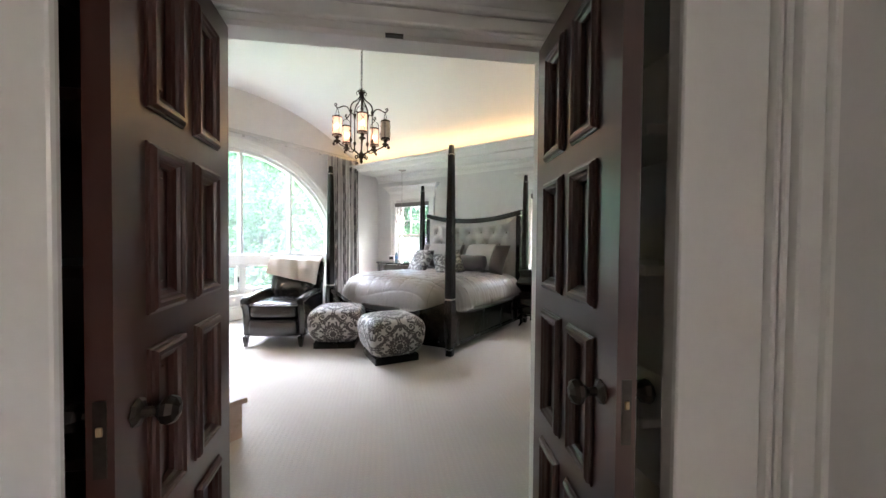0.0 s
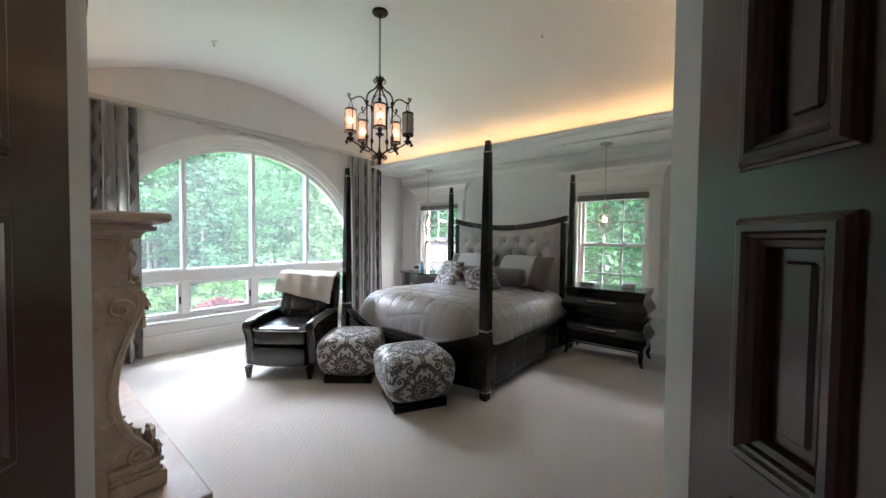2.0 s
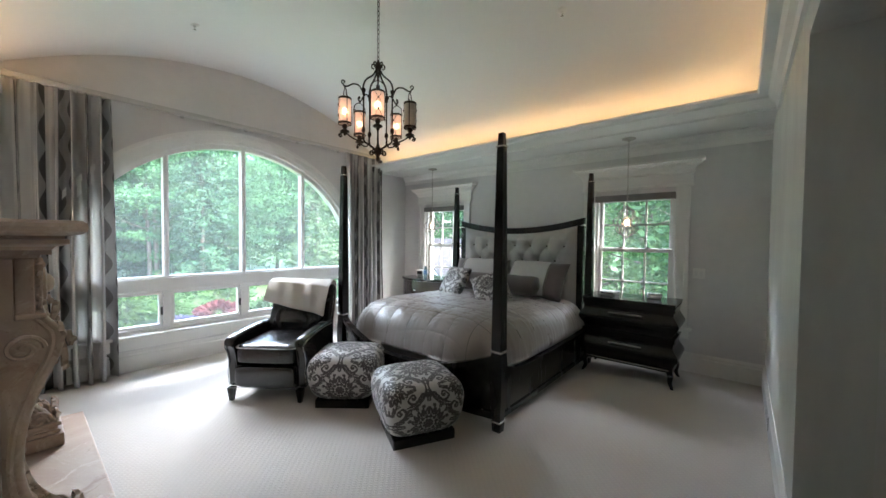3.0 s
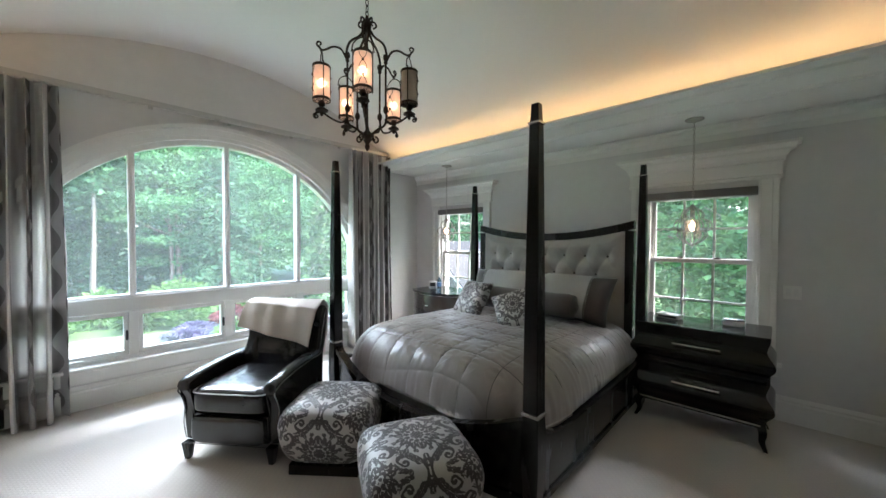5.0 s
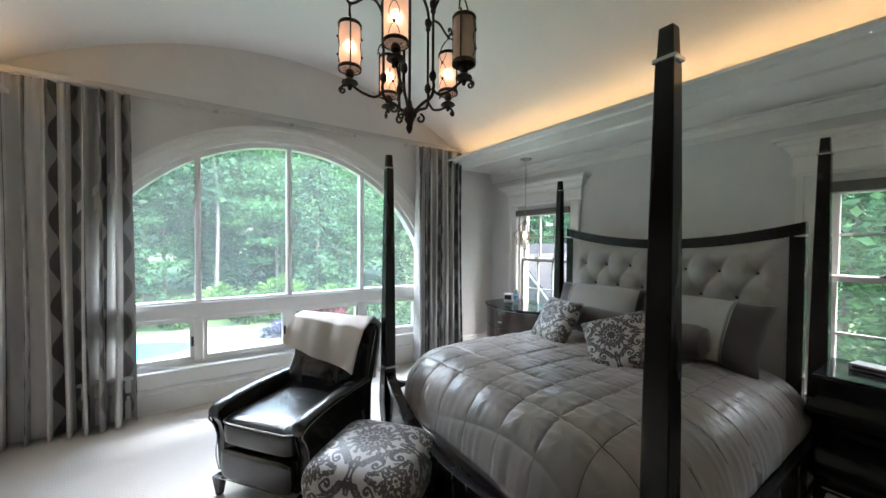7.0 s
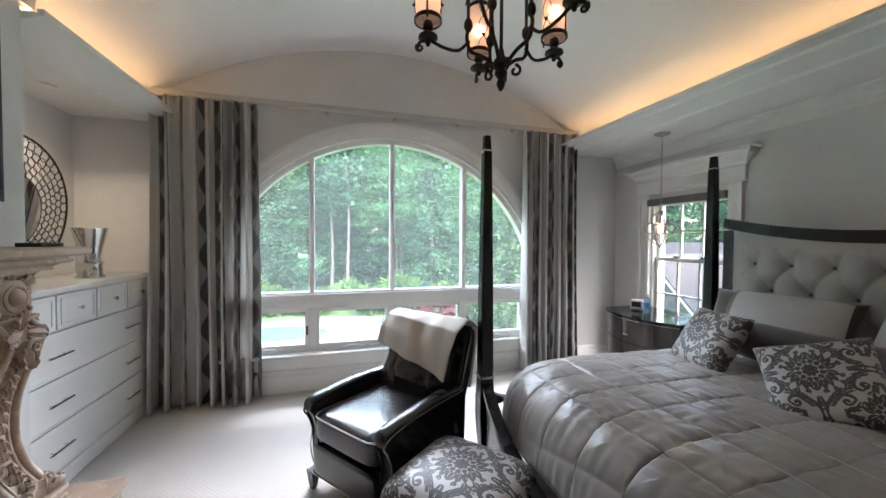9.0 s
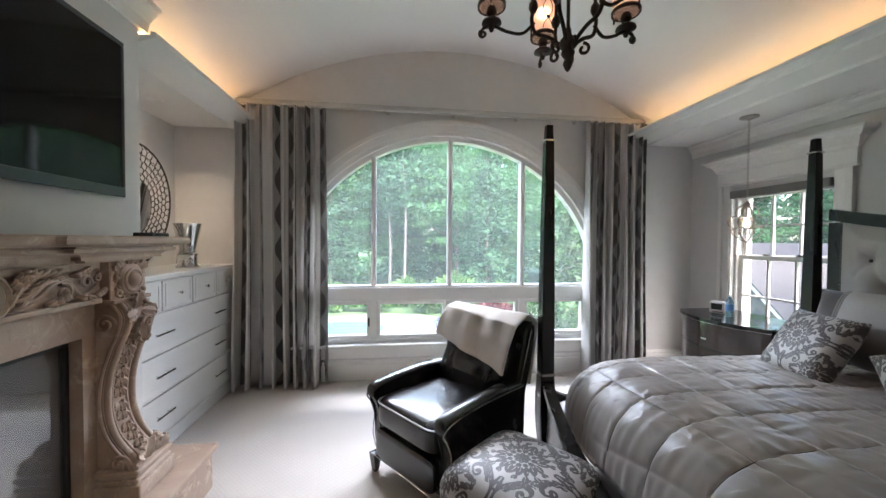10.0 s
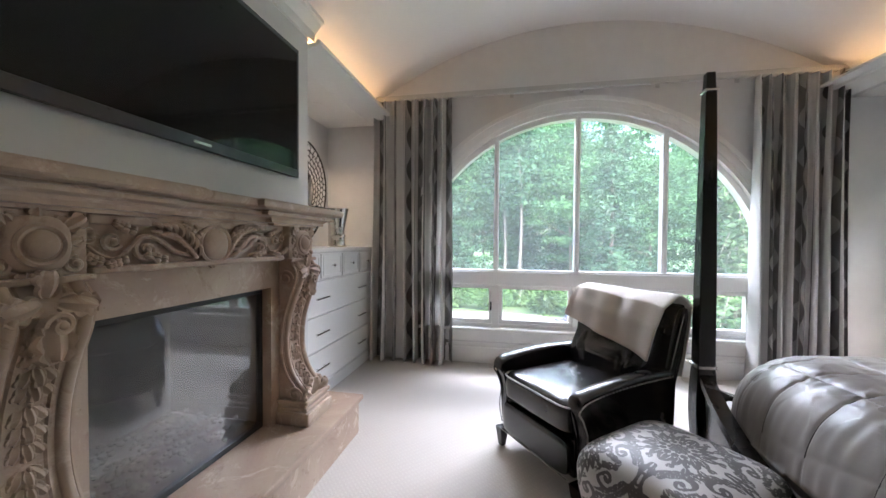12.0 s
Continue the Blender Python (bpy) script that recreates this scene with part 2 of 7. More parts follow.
def wall_with_holes(bm, lo, hi, z0, z1, holes, put):
    """Upright pieces round rectangular openings (a, b, za, zb) along one wall; put(a, b, za, zb) adds a block."""
    at = lo
    for a, b, za, zb in sorted(holes):
        put(at, a, z0, z1)
        put(a, b, z0, za)
        put(a, b, zb, z1)
        at = b
    put(at, hi, z0, z1)


WIN_R, WIN_L = (-3.83, -2.89), (-7.03, -6.09)
WZ0, WZ1 = 0.55, 2.16
bm = B()
wall_with_holes(bm, -7.85, -1.6, -0.15, 4.3, [(*WIN_R, WZ0, WZ1), (*WIN_L, WZ0, WZ1)],
                lambda a, b, za, zb: box(bm, a, b, NY, NY + 0.25, za, zb))
structure("wall_north", bm, WALL, "off-white painted wall behind the bed", "wall")

YE, PASS_TOP = 5.30, 2.52
bm = B()
box(bm, EX, EX + 0.25, YE, NY, -0.15, 4.3)
box(bm, EX, EX + 0.25, 3.9, YE, PASS_TOP, 4.3)
structure("wall_east", bm, EAST, "mottled pale plaster wall with faint vertical streaks", "wall")
bm = B()
box(bm, EX + 0.25, 0.6, YE, YE + 0.2, -0.15, 2.9)
structure("wall_passage_north", bm, WALL, "beige plaster side wall of the passage opening", "wall")
bm = B()
box(bm, 0.4, 0.6, 2.6, YE, -0.15, 2.9)
structure("wall_passage_east", bm, WALL, "plain end wall of the side passage", "wall")
bm = B()
box(bm, EX + 0.25, 0.6, 3.6, YE, PASS_TOP + 0.02, 2.9)
structure("ceiling_passage", bm, VAULT, "plain low ceiling of the side passage", "ceiling")

bm = B()
box(bm, -7.85, BX0, AY - 0.2, AY, -0.15, 4.3)
box(bm, BX1, -3.2, AY - 0.2, AY, -0.15, 4.3)
structure("wall_south", bm, WALL, "off-white painted back wall of the alcove", "wall")
bm = B()
FX0, FX1, FZ0, FZ1 = -5.37, -4.43, 0.27, 1.11         # firebox opening
wall_with_holes(bm, BX0, BX1, -0.15, 4.3, [(FX0, FX1, FZ0, FZ1)], lambda a, b, za, zb: box(bm, a, b, BY - 0.25, BY, za, zb))
box(bm, BX0, BX0 + 0.12, AY - 0.2, BY - 0.25, -0.15, 4.3)
box(bm, BX1 - 0.12, BX1, AY - 0.2, BY - 0.25, -0.15, 4.3)
structure("chimney_breast", bm, WALL, "off-white painted chimney breast over the stone fireplace", "wall")

# vaulted ceiling
bm = B()
arc = [2.35 + 5.3 * i / 40 for i in range(41)]
loft(bm, [[(x, y, vault_z(y)) for y in arc] + [(x, y, vault_z(y) + 0.12) for y in reversed(arc)] for x in (WX, EX)])
structure("ceiling", bm, VAULT, "white barrel-vaulted plaster ceiling with warm cove light", "ceiling", smooth=True)
# unseen slab, added only to stop light leaking in over the vault
bm = B()
box(bm, -7.85, -1.6, 1.8, 8.35, 4.3, 4.45)
structure("light_stop_slab", bm, VAULT, "unseen slab added above the vault to keep daylight out", "roof")

# lowered soffits with the light trough on top: (y or x, z) outlines
LIP_N, LIP_S, LIP_Z = 7.13, 2.86, 2.885
north = [(NY, 2.79), (7.46, 2.79), (7.45, 2.812), (7.24, 2.842), (7.225, 2.86), (LIP_N, 2.872),
         (LIP_N, LIP_Z + 0.01), (7.16, LIP_Z + 0.01), (7.16, 2.875), (7.62, 2.875), (7.62, 3.4), (NY, 3.4)]
bm = B()
prism(bm, north, "x", WX, EX)
structure("soffit_north", bm, TRIM, "white lowered soffit with stepped crown and light trough", "soffit")
south = [(AY, 2.78), (2.59, 2.78), (2.61, 2.775), (2.80, 2.83), (LIP_S, 2.85), (LIP_S, LIP_Z), (2.83, LIP_Z), (2.83, 2.865), (2.38, 2.865), (2.38, 3.4), (AY, 3.4)]
bm = B()
prism(bm, south, "x", WX, BX0)
structure("soffit_south", bm, TRIM, "white lowered soffit over the alcove with light trough", "soffit")
bm = B()
prism(bm, south, "x", BX1, -2.9)
structure("soffit_south_entry", bm, TRIM, "white lowered soffit beside the entry", "soffit")
east = [(EX, 2.70), (EX - 0.02, 2.70), (EX - 0.03, 2.76), (EX - 0.06, 2.79), (EX - 0.08, 2.84), (EX - 0.14, 2.855), (EX - 0.15, 2.87), (EX - 0.15, LIP_Z + 0.01),
        (EX - 0.12, LIP_Z + 0.01), (EX - 0.12, 2.875), (EX, 2.875)]
bm = B()
prism(bm, east, "y", 3.6, LIP_N + 0.02)
structure("crown_east", bm, TRIM, "white crown moulding along the east wall", "crown moulding")
crown = [(0.0, 2.64), (0.012, 2.64), (0.016, 2.70), (0.05, 2.735), (0.055, 2.765), (0.075, 2.775), (0.075, 2.79), (0.0, 2.79)]
bm = B()
prism(bm, [(NY - a, z) for a, z in crown], "x", WX, EX)
structure("crown_north", bm, TRIM, "white crown moulding under the soffit", "crown moulding")
bm = B()
prism(bm, [(BY, 2.90), (BY + 0.02, 2.90), (BY + 0.03, 2.96), (BY + 0.08, 3.02), (BY + 0.10, 3.03), (BY + 0.10, 3.06), (BY, 3.06)], "x", BX0 - 0.06, BX1 + 0.06)
structure("crown_breast", bm, TRIM, "white crown moulding across the chimney breast", "crown moulding")

# baseboards
base_prof = [(0, 0), (0.022, 0), (0.022, 0.17), (0.014, 0.185), (0.018, 0.20), (0.012, 0.215), (0.006, 0.23), (0, 0.23)]


def baseboard(name, axis, wall, sign, a, b):
    bm = B()
    prism(bm, [(wall + sign * d, z) for d, z in base_prof], axis, a, b)
    structure(name, bm, TRIM, "tall white moulded baseboard", "baseboard")


baseboard("baseboard_north", "x", NY, -1, WX, EX)
baseboard("baseboard_east", "y", EX, -1, YE, NY - 0.025)
baseboard("baseboard_west", "y", WX, 1, AY, NY - 0.025)
baseboard("baseboard_passage", "x", YE, -1, EX + 0.02, 0.4)

# warm light strips lying in the troughs
COVE = glow("cove_led", (1.0, 0.61, 0.28), 0.72)
for name, (x0, x1, y0, y1) in {"n": (WX + 0.05, EX - 0.16, 7.22, 7.245), "s": (WX + 0.05, BX0 - 0.02, 2.745, 2.77), "e": (EX - 0.10, EX - 0.085, 3.7, 7.1)}.items():
    bm = B()
    box(bm, x0, x1, y0, y1, 2.877, 2.889)
    tagged(part("cove_light_strip", bm, COVE), "warm amber light strip hidden in the ceiling cove", "light strip", "cove light strips")

# ---- entry: diagonal double-door wall, panelled vestibule and hall ----
DOOR = Matrix.Translation((-2.4325, 3.0675, 0)) @ Matrix.Rotation(radians(43.6), 4, "Z")   # local x along the opening, -y towards the hall


def door_frame_part(name, bm, material, label, category):
    ob = structure(name, bm, material, label, category)
    ob.matrix_basis = DOOR
    return ob


HALF, HL, HEAD = 0.655, 0.685, 2.14
bm = B()
box(bm, -1.15, -HL, 0.0, 0.16, -0.15, 4.3)
box(bm, HALF, 0.92, 0.0, 0.16, -0.15, 4.3)
box(bm, -HL, HALF, 0.0, 0.16, HEAD, 4.3)
door_frame_part("wall_entry", bm, TRIM, "white painted diagonal wall with the double doorway", "wall")
bm = B()
for s in (-1, 1):
    h = HALF if s > 0 else HL
    a, b = sorted((s * h, s * (h - 0.02)))
    box(bm, a, b, 0.052, 0.155, 0, HEAD - 0.02)
box(bm, -HL, HALF, 0.052, 0.155, HEAD - 0.02, HEAD)
door_frame_part("door_jamb", bm, TRIM, "white painted door jamb with stop", "door frame")
SHELFWOOD = {-1: MAHOGANY, 1: PANEL}
for s in (-1, 1):
    def put(a, b, y0, y1, z0, z1, bevel=0.0):
        box(bm, *sorted((s * a, s * b)), y0, y1, z0, z1, bevel, 1)
    bm = B()
    put(0.655 if s < 0 else 0.672, 0.86, -0.64, -0.605, -0.15, 3.0)
    put(1.02, 1.10, -0.5, 0.0, -0.15, 3.0)
    put(0.86, 1.02, -0.52, -0.5, -0.15, 3.0)
    door_frame_part("wall_niche_west" if s < 0 else "wall_niche_east", bm, PANEL, "painted walls of the shelved niche behind the door", "wall")
    shelving = thing("niche_shelves", DOOR, "dark wooden shelves in the niche behind the open door" if s < 0 else "grey painted shelves in the niche behind the open door", "shelves", "niche shelves")
    for z in (0.35, 0.78, 1.22, 1.62, 2.02, 2.40):
        bm = B()
        put(0.70, 1.02, -0.498, -0.002, z, z + 0.03, 0.004)
        part("shelf", bm, SHELFWOOD[s], shelving)
    bm = B()
    put(1.006, 1.018, -0.498, -0.002, 0.0, 2.61)
    part("back_panel", bm, SHELFWOOD[s], shelving)
bm = B()
box(bm, -1.10, 1.10, -0.64, 0.0, 2.62, 2.75)
for x in (-0.62, 0.05):
    for a, b, c, d in ((x, x + 0.56, -0.56, -0.535), (x, x + 0.56, -0.08, -0.055), (x, x + 0.025, -0.56, -0.06), (x + 0.535, x + 0.56, -0.56, -0.06)):
        box(bm, a, b, c, d, 2.605, 2.62)
door_frame_part("ceiling_vestibule", bm, PANEL, "panelled ceiling of the deep doorway", "ceiling")
bm = B()
for k, (z0, z1, d) in enumerate(((2.14, 2.20, 0.03), (2.20, 2.23, 0.045), (2.30, 2.33, 0.03), (2.33, 2.36, 0.05))):
    box(bm, -0.72, 0.72, -d, 0.0, z0, z1, 0.006, 1)
door_frame_part("door_head_casing", bm, TRIM, "white stepped head casing over the double doors", "trim")
bm = B()
for s in (-1, 1):
    for a, b, d in ((0.665 if s > 0 else 0.63, 0.90, 0.66), (0.90, 0.915, 0.68), (0.93, 0.95, 0.675), (0.95, 1.02, 0.695), (1.02, 1.04, 0.71)):
        a, b = sorted((s * a, s * b))
        box(bm, a, b, -d, -0.641, 0, 2.75, 0.004, 1)
door_frame_part("hall_casing", bm, TRIM, "white fluted casing round the vestibule mouth", "trim")
bm = B()
for s in (-1, 1):
    a, b = sorted((s * 0.86, s * 2.6))
    box(bm, a, b, -0.64, -0.5, -0.15, 3.0)
box(bm, -0.86, 0.86, -0.64, -0.5, 2.75, 3.0)
door_frame_part("wall_hall", bm, HALLWALL, "grey-white hall wall beside the vestibule", "wall")
bm = B()
# the opening is made up, to hold the hall's added lamp
wall_with_holes(bm, -3.6, -0.5, -0.15, 3.0, [(-3.45, -2.75, 1.2, 2.0)], lambda a, b, za, zb: box(bm, 2.6, 2.75, a, b, za, zb))
box(bm, -2.75, -2.6, -3.6, -0.5, -0.15, 3.0)
door_frame_part("wall_hall_sides", bm, HALLWALL, "plain grey-white hall side walls with an opening added for light", "wall")
bm = B()
box(bm, -2.75, 2.75, -3.75, -3.6, -0.15, 3.0)
door_frame_part("wall_hall_back", bm, HALLWALL, "plain grey-white hall end wall", "wall")
bm = B()
box(bm, -2.75, 2.75, -3.75, -0.5, 3.0, 3.1)
door_frame_part("ceiling_hall", bm, HALLWALL, "plain grey-white hall ceiling", "ceiling")

# added area lamp, never in view, that brightens the hall and doors
hall_light = DOOR @ look((2.55, -3.1, 1.6), (0.6, -0.7, 1.5))
lamp("hall_fill_lamp", "AREA", 0.88, (1.0, 0.88, 0.82), hall_light, shape="RECTANGLE", size=0.65, size_y=0.75)

BRASS = surf("worn_brass", (0.42, 0.33, 0.20), 0.4, 0.1, 9.0, 60.0, 0.0, metallic=0.8)


def door_leaf(hinge, angle, side):
    """A mahogany leaf whose local x runs from the hinge to the free edge; side is +1 where its outer face looks to local +y."""
    w, t, h = 0.66, 0.05, 2.115
    d = thing("door_1" if side > 0 else "door_2", Matrix.Translation((*hinge, 0)) @ Matrix.Rotation(radians(angle), 4, "Z"),
              "open dark mahogany door leaf with raised panels", "door", "double doors", "structure")
    xs = [(0.139, 0.278), (0.392, 0.521)]
    zs = [(0.155, 0.523), (0.660, 1.028), (1.156, 1.519), (1.646, 2.006)]
    bm = B()
    y0, y1 = (-t / 2, t / 2)
    rows = [0.012] + [v for z in zs for v in z] + [h]
    for k in range(0, len(rows) - 1, 2):
        box(bm, 0, w, y0, y1, rows[k], rows[k + 1])
    cols = [0] + [v for x in xs for v in x] + [w]
    for za, zb in zs:
        for k in range(0, len(cols) - 1, 2):
            box(bm, cols[k], cols[k + 1], y0, y1, za, zb)
    part("stile_frame", bm, MAHOGANY, d)
    for za, zb in zs:
        for xa, xb in xs:
            bm = B()
            box(bm, xa, xb, -0.008, 0.008, za, zb)
            box(bm, xa + 0.045, xb - 0.045, -0.014, 0.014, za + 0.045, zb - 0.045, 0.005, 1)
            p = part("panel", bm, MAHOGANY, d)
            bm = B()
            for s in (-1, 1):
                yy = s * t / 2
                rings = []
                for o, hgt in ((0.024, -0.003), (0.024, 0.006), (0.019, 0.008), (0.017, 0.014), (0.010, 0.019), (0.0, 0.019), (-0.005, 0.013), (-0.010, 0.011), (-0.014, 0.003), (-0.024, -0.002), (-0.027, -0.014)):
                    y = yy + s * hgt
                    rings.append([(xa - o, y, za - o), (xb + o, y, za - o), (xb + o, y, zb + o), (xa - o, y, zb + o)])
                loft(bm, rings, caps=False)
            part("moulding", bm, MAHOGANY, p)
    for s in (-1, 1):
        bm = B()
        prof = [(0.031, 0), (0.034, 0.004), (0.026, 0.010), (0.013, 0.014), (0.011, 0.035), (0.016, 0.045), (0.030, 0.056), (0.034, 0.068), (0.028, 0.080), (0.010, 0.088), (0, 0.088)]
        lathe(bm, [(0.0, 0)] + prof, 8)
        for v in bm.verts:
            v.co = Vector((w - 0.075 + v.co.x, s * (t / 2 + v.co.z), 0.92 + v.co.y))
        part("door_knob", bm, BRONZE, d, "dark bronze faceted door knob")
    bm = B()
    box(bm, w, w + 0.002, -0.012, 0.012, 0.82, 0.98)
    part("latch_plate", bm, BRONZE, d)
    bm = B()
    box(bm, w, w + 0.007, -0.006, 0.006, 0.908, 0.928, 0.003)
    part("latch_bolt", bm, BRASS, d, "worn brass latch bolt")
    return d


door_leaf((-2.944, 2.665), -42.0, 1)
door_leaf((-1.999, 3.522), -52.4, -1)
bm = B()
box(bm, -0.035, 0.035, 0.01, 0.035, HEAD - 0.026, HEAD - 0.02)
ob = tagged(part("strike_plate", bm, BRONZE), "small dark metal strike plate in the door head", "strike plate")
ob.matrix_basis = DOOR

# ---- windows ----
def ring_bar(bm, r0, r1, x0, x1, n=48):
    """An arched bar of the great window between two radii, from spring to spring, with upright legs down to the transom."""
    def outline(e):
        h = WHALF + e
        pts = [(WCY - h, 1.07)]
        for i in range(n + 1):
            y = WCY - h + 2 * h * i / n
            pts.append((y, arch_z(y, e)))
        return pts + [(WCY + h, 1.07)]
    a, b = outline(r0), outline(r1)
    loft(bm, [[(x0, *p), (x1, *p), (x1, *q), (x0, *q)] for p, q in zip(a, b)])


w1 = tagged(new("window_1"), "large white arched window with low casements beneath", "window", kind="structure")
bm = B()
ring_bar(bm, -0.055, 0.0, WX - 0.14, WX - 0.03)
box(bm, WX - 0.14, WX - 0.03, WCY - WHALF, WCY + WHALF, 0.895, 1.07, 0.004, 1)
box(bm, WX - 0.03, WX + 0.0, WCY - WHALF, WCY + WHALF, 0.90, 1.05, 0.006, 1)
box(bm, WX - 0.14, WX - 0.03, WCY - WHALF, WCY + WHALF, WSILL, WSILL + 0.035)
for s in (-1, 1):
    a, b = sorted((WCY + s * WHALF, WCY + s * (WHALF - 0.05)))
    box(bm, WX - 0.14, WX - 0.03, a, b, WSILL + 0.035, 0.895)
part("window_frame", bm, TRIM, w1)
MULL = [WCY - 0.88, WCY, WCY + 0.88]
for y in MULL:
    bm = B()
    box(bm, WX - 0.13, WX - 0.025, y - 0.027, y + 0.027, 1.07, arch_z(y) - 0.03, 0.005, 1)
    box(bm, WX - 0.028, WX - 0.015, y - 0.012, y + 0.012, 1.07, arch_z(y) - 0.05, 0.004, 1)
    part("mullion", bm, TRIM, w1)
    bm = B()
    box(bm, WX - 0.13, WX - 0.025, y - 0.04, y + 0.04, WSILL + 0.035, 0.895, 0.005, 1)
    part("mullion", bm, TRIM, w1)
edges = [WCY - WHALF + 0.05] + MULL + [WCY + WHALF - 0.05]
LOCK = surf("black_latch", (0.02, 0.02, 0.02), 0.4, 0.1, 9.0, 60.0, 0.0)
for k in range(4):
    y0, y1 = edges[k] + 0.03, edges[k + 1] - 0.03
    bm = B()
    n = 14
    loft(bm, [[(x, y0, 1.07), (x, y1, 1.07)] + [(x, y1 + (y0 - y1) * i / n, arch_z(y1 + (y0 - y1) * i / n) - 0.045) for i in range(n + 1)] for x in (WX - 0.088, WX - 0.082)])
    pane = part("pane", bm, GLASS, w1)
    pane.visible_shadow = False
    bm = B()
    ya, yb = y0 + 0.012, y1 - 0.012
    for a, b, za, zb in ((ya, yb, 0.85, 0.893), (ya, yb, WSILL + 0.037, WSILL + 0.085), (ya, ya + 0.035, WSILL + 0.085, 0.85), (yb - 0.035, yb, WSILL + 0.085, 0.85)):
        box(bm, WX - 0.11, WX - 0.04, a, b, za, zb, 0.004, 1)
    sash = part("casement_sash", bm, TRIM, w1)
    bm = B()
    box(bm, WX - 0.085, WX - 0.079, ya + 0.03, yb - 0.03, WSILL + 0.08, 0.855)
    pane = part("pane", bm, GLASS, sash)
    pane.visible_shadow = False
    bm = B()
    box(bm, WX - 0.042, WX - 0.018, yb - 0.022 if k < 3 else ya + 0.002, yb - 0.002 if k < 3 else ya + 0.022, 0.60, 0.70, 0.006)
    part("latch", bm, LOCK, sash, "small black casement latch")
    bm = B()
    box(bm, WX - 0.045, WX - 0.01, (ya + yb) / 2 - 0.05, (ya + yb) / 2 + 0.05, WSILL + 0.036, WSILL + 0.055, 0.006)
    part("crank", bm, TRIM, sash)
bm = B()
box(bm, WX - 0.03, WX + 0.055, WCY - WHALF - 0.06, WCY + WHALF + 0.06, WSILL - 0.035, WSILL - 0.002, 0.010)
box(bm, WX, WX + 0.025, WCY - WHALF - 0.03, WCY + WHALF + 0.03, WSILL - 0.16, WSILL - 0.036, 0.006, 1)
part("window_sill", bm, TRIM, w1)
bm = B()
for r0, r1, x in ((0.0, 0.045, 0.022), (0.045, 0.12, 0.034), (0.12, 0.165, 0.05)):
    ring_bar(bm, r0, r1, WX, WX + x)
structure("trim_arch", bm, TRIM, "white stepped casing round the arched window", "trim")


def hung_window(name, x0, x1, label):
    w = tagged(new(name), label, "window", kind="structure")
    zm = 1.435
    bm = B()
    for a, b, za, zb in ((x0, x0 + 0.03, WZ0, WZ1), (x1 - 0.03, x1, WZ0, WZ1), (x0 + 0.03, x1 - 0.03, WZ1 - 0.04, WZ1), (x0 + 0.03, x1 - 0.03, WZ0, WZ0 + 0.03)):
        box(bm, a, b, NY + 0.03, NY + 0.17, za, zb)
    part("window_frame", bm, TRIM, w)
    for za, zb, y in ((zm - 0.02, WZ1 - 0.04, NY + 0.10), (WZ0 + 0.03, zm + 0.02, NY + 0.06)):
        bm = B()
        xa, xb = x0 + 0.031, x1 - 0.031
        for a, b, c, d in ((xa, xb, zb - 0.045, zb), (xa, xb, za, za + 0.045), (xa, xa + 0.045, za + 0.045, zb - 0.045), (xb - 0.045, xb, za + 0.045, zb - 0.045)):
            box(bm, a, b, y, y + 0.038, c, d, 0.003, 1)
        sash = part("sash", bm, TRIM, w)
        for k in (1, 2):
            x = xa + 0.045 + (xb - xa - 0.09) * k / 3
            bm = B()
            box(bm, x - 0.010, x + 0.010, y + 0.006, y + 0.032, za + 0.045, zb - 0.045)
            part("muntin", bm, TRIM, sash)
        z = (za + zb) / 2
        bm = B()
        box(bm, xa + 0.045, xb - 0.045, y + 0.004, y + 0.030, z - 0.010, z + 0.010)
        part("muntin", bm, TRIM, sash)
        bm = B()
        box(bm, xa + 0.04, xb - 0.04, y + 0.017, y + 0.021, za + 0.04, zb - 0.04)
        pane = part("pane", bm, CLEAN_GLASS, sash)
        pane.visible_shadow = False
    for k in (0.33, 0.67):
        bm = B()
        x = x0 + (x1 - x0) * k
        box(bm, x - 0.03, x + 0.03, NY + 0.06, NY + 0.095, zm + 0.021, zm + 0.034, 0.004)
        box(bm, x - 0.01, x + 0.022, NY + 0.045, NY + 0.075, zm + 0.034, zm + 0.042, 0.003)
        part("sash_lock", bm, BRONZE, w, "dark bronze sash lock")
    bm = B()
    cx = (x0 + x1) / 2
    for s in (-1, 1):
        edge = x0 if s < 0 else x1
        for a, b, d in ((0.0, 0.02, 0.018), (0.02, 0.10, 0.028), (0.10, 0.145, 0.045)):
            p, q = sorted((edge + s * a, edge + s * b))
            box(bm, p, q, NY - d, NY, WZ0 - 0.02, WZ1 + 0.06, 0.003, 1)
    box(bm, x0 - 0.19, x1 + 0.19, NY - 0.06, NY, WZ0 - 0.06, WZ0 - 0.021, 0.008)
    box(bm, x0 - 0.16, x1 + 0.16, NY - 0.025, NY, WZ0 - 0.16, WZ0 - 0.06, 0.004, 1)
    part("casing", bm, TRIM, w)
    bm = B()
    h0 = WZ1 + 0.06
    prof = [(0.0, h0), (0.04, h0), (0.045, h0 + 0.02), (0.035, h0 + 0.03), (0.035, h0 + 0.15), (0.05, h0 + 0.16), (0.055, h0 + 0.19), (0.085, h0 + 0.235), (0.115, h0 + 0.25),
            (0.125, h0 + 0.275), (0.15, h0 + 0.285), (0.15, h0 + 0.31), (0.0, h0 + 0.31)]
    rings = []
    for d, z in prof[1:-1]:
        e = 0.15 + d
        rings.append([(x0 - e + 0.02, NY, z), (x0 - e + 0.02, NY - d, z), (x1 + e - 0.02, NY - d, z), (x1 + e - 0.02, NY, z)])
    loft(bm, rings)
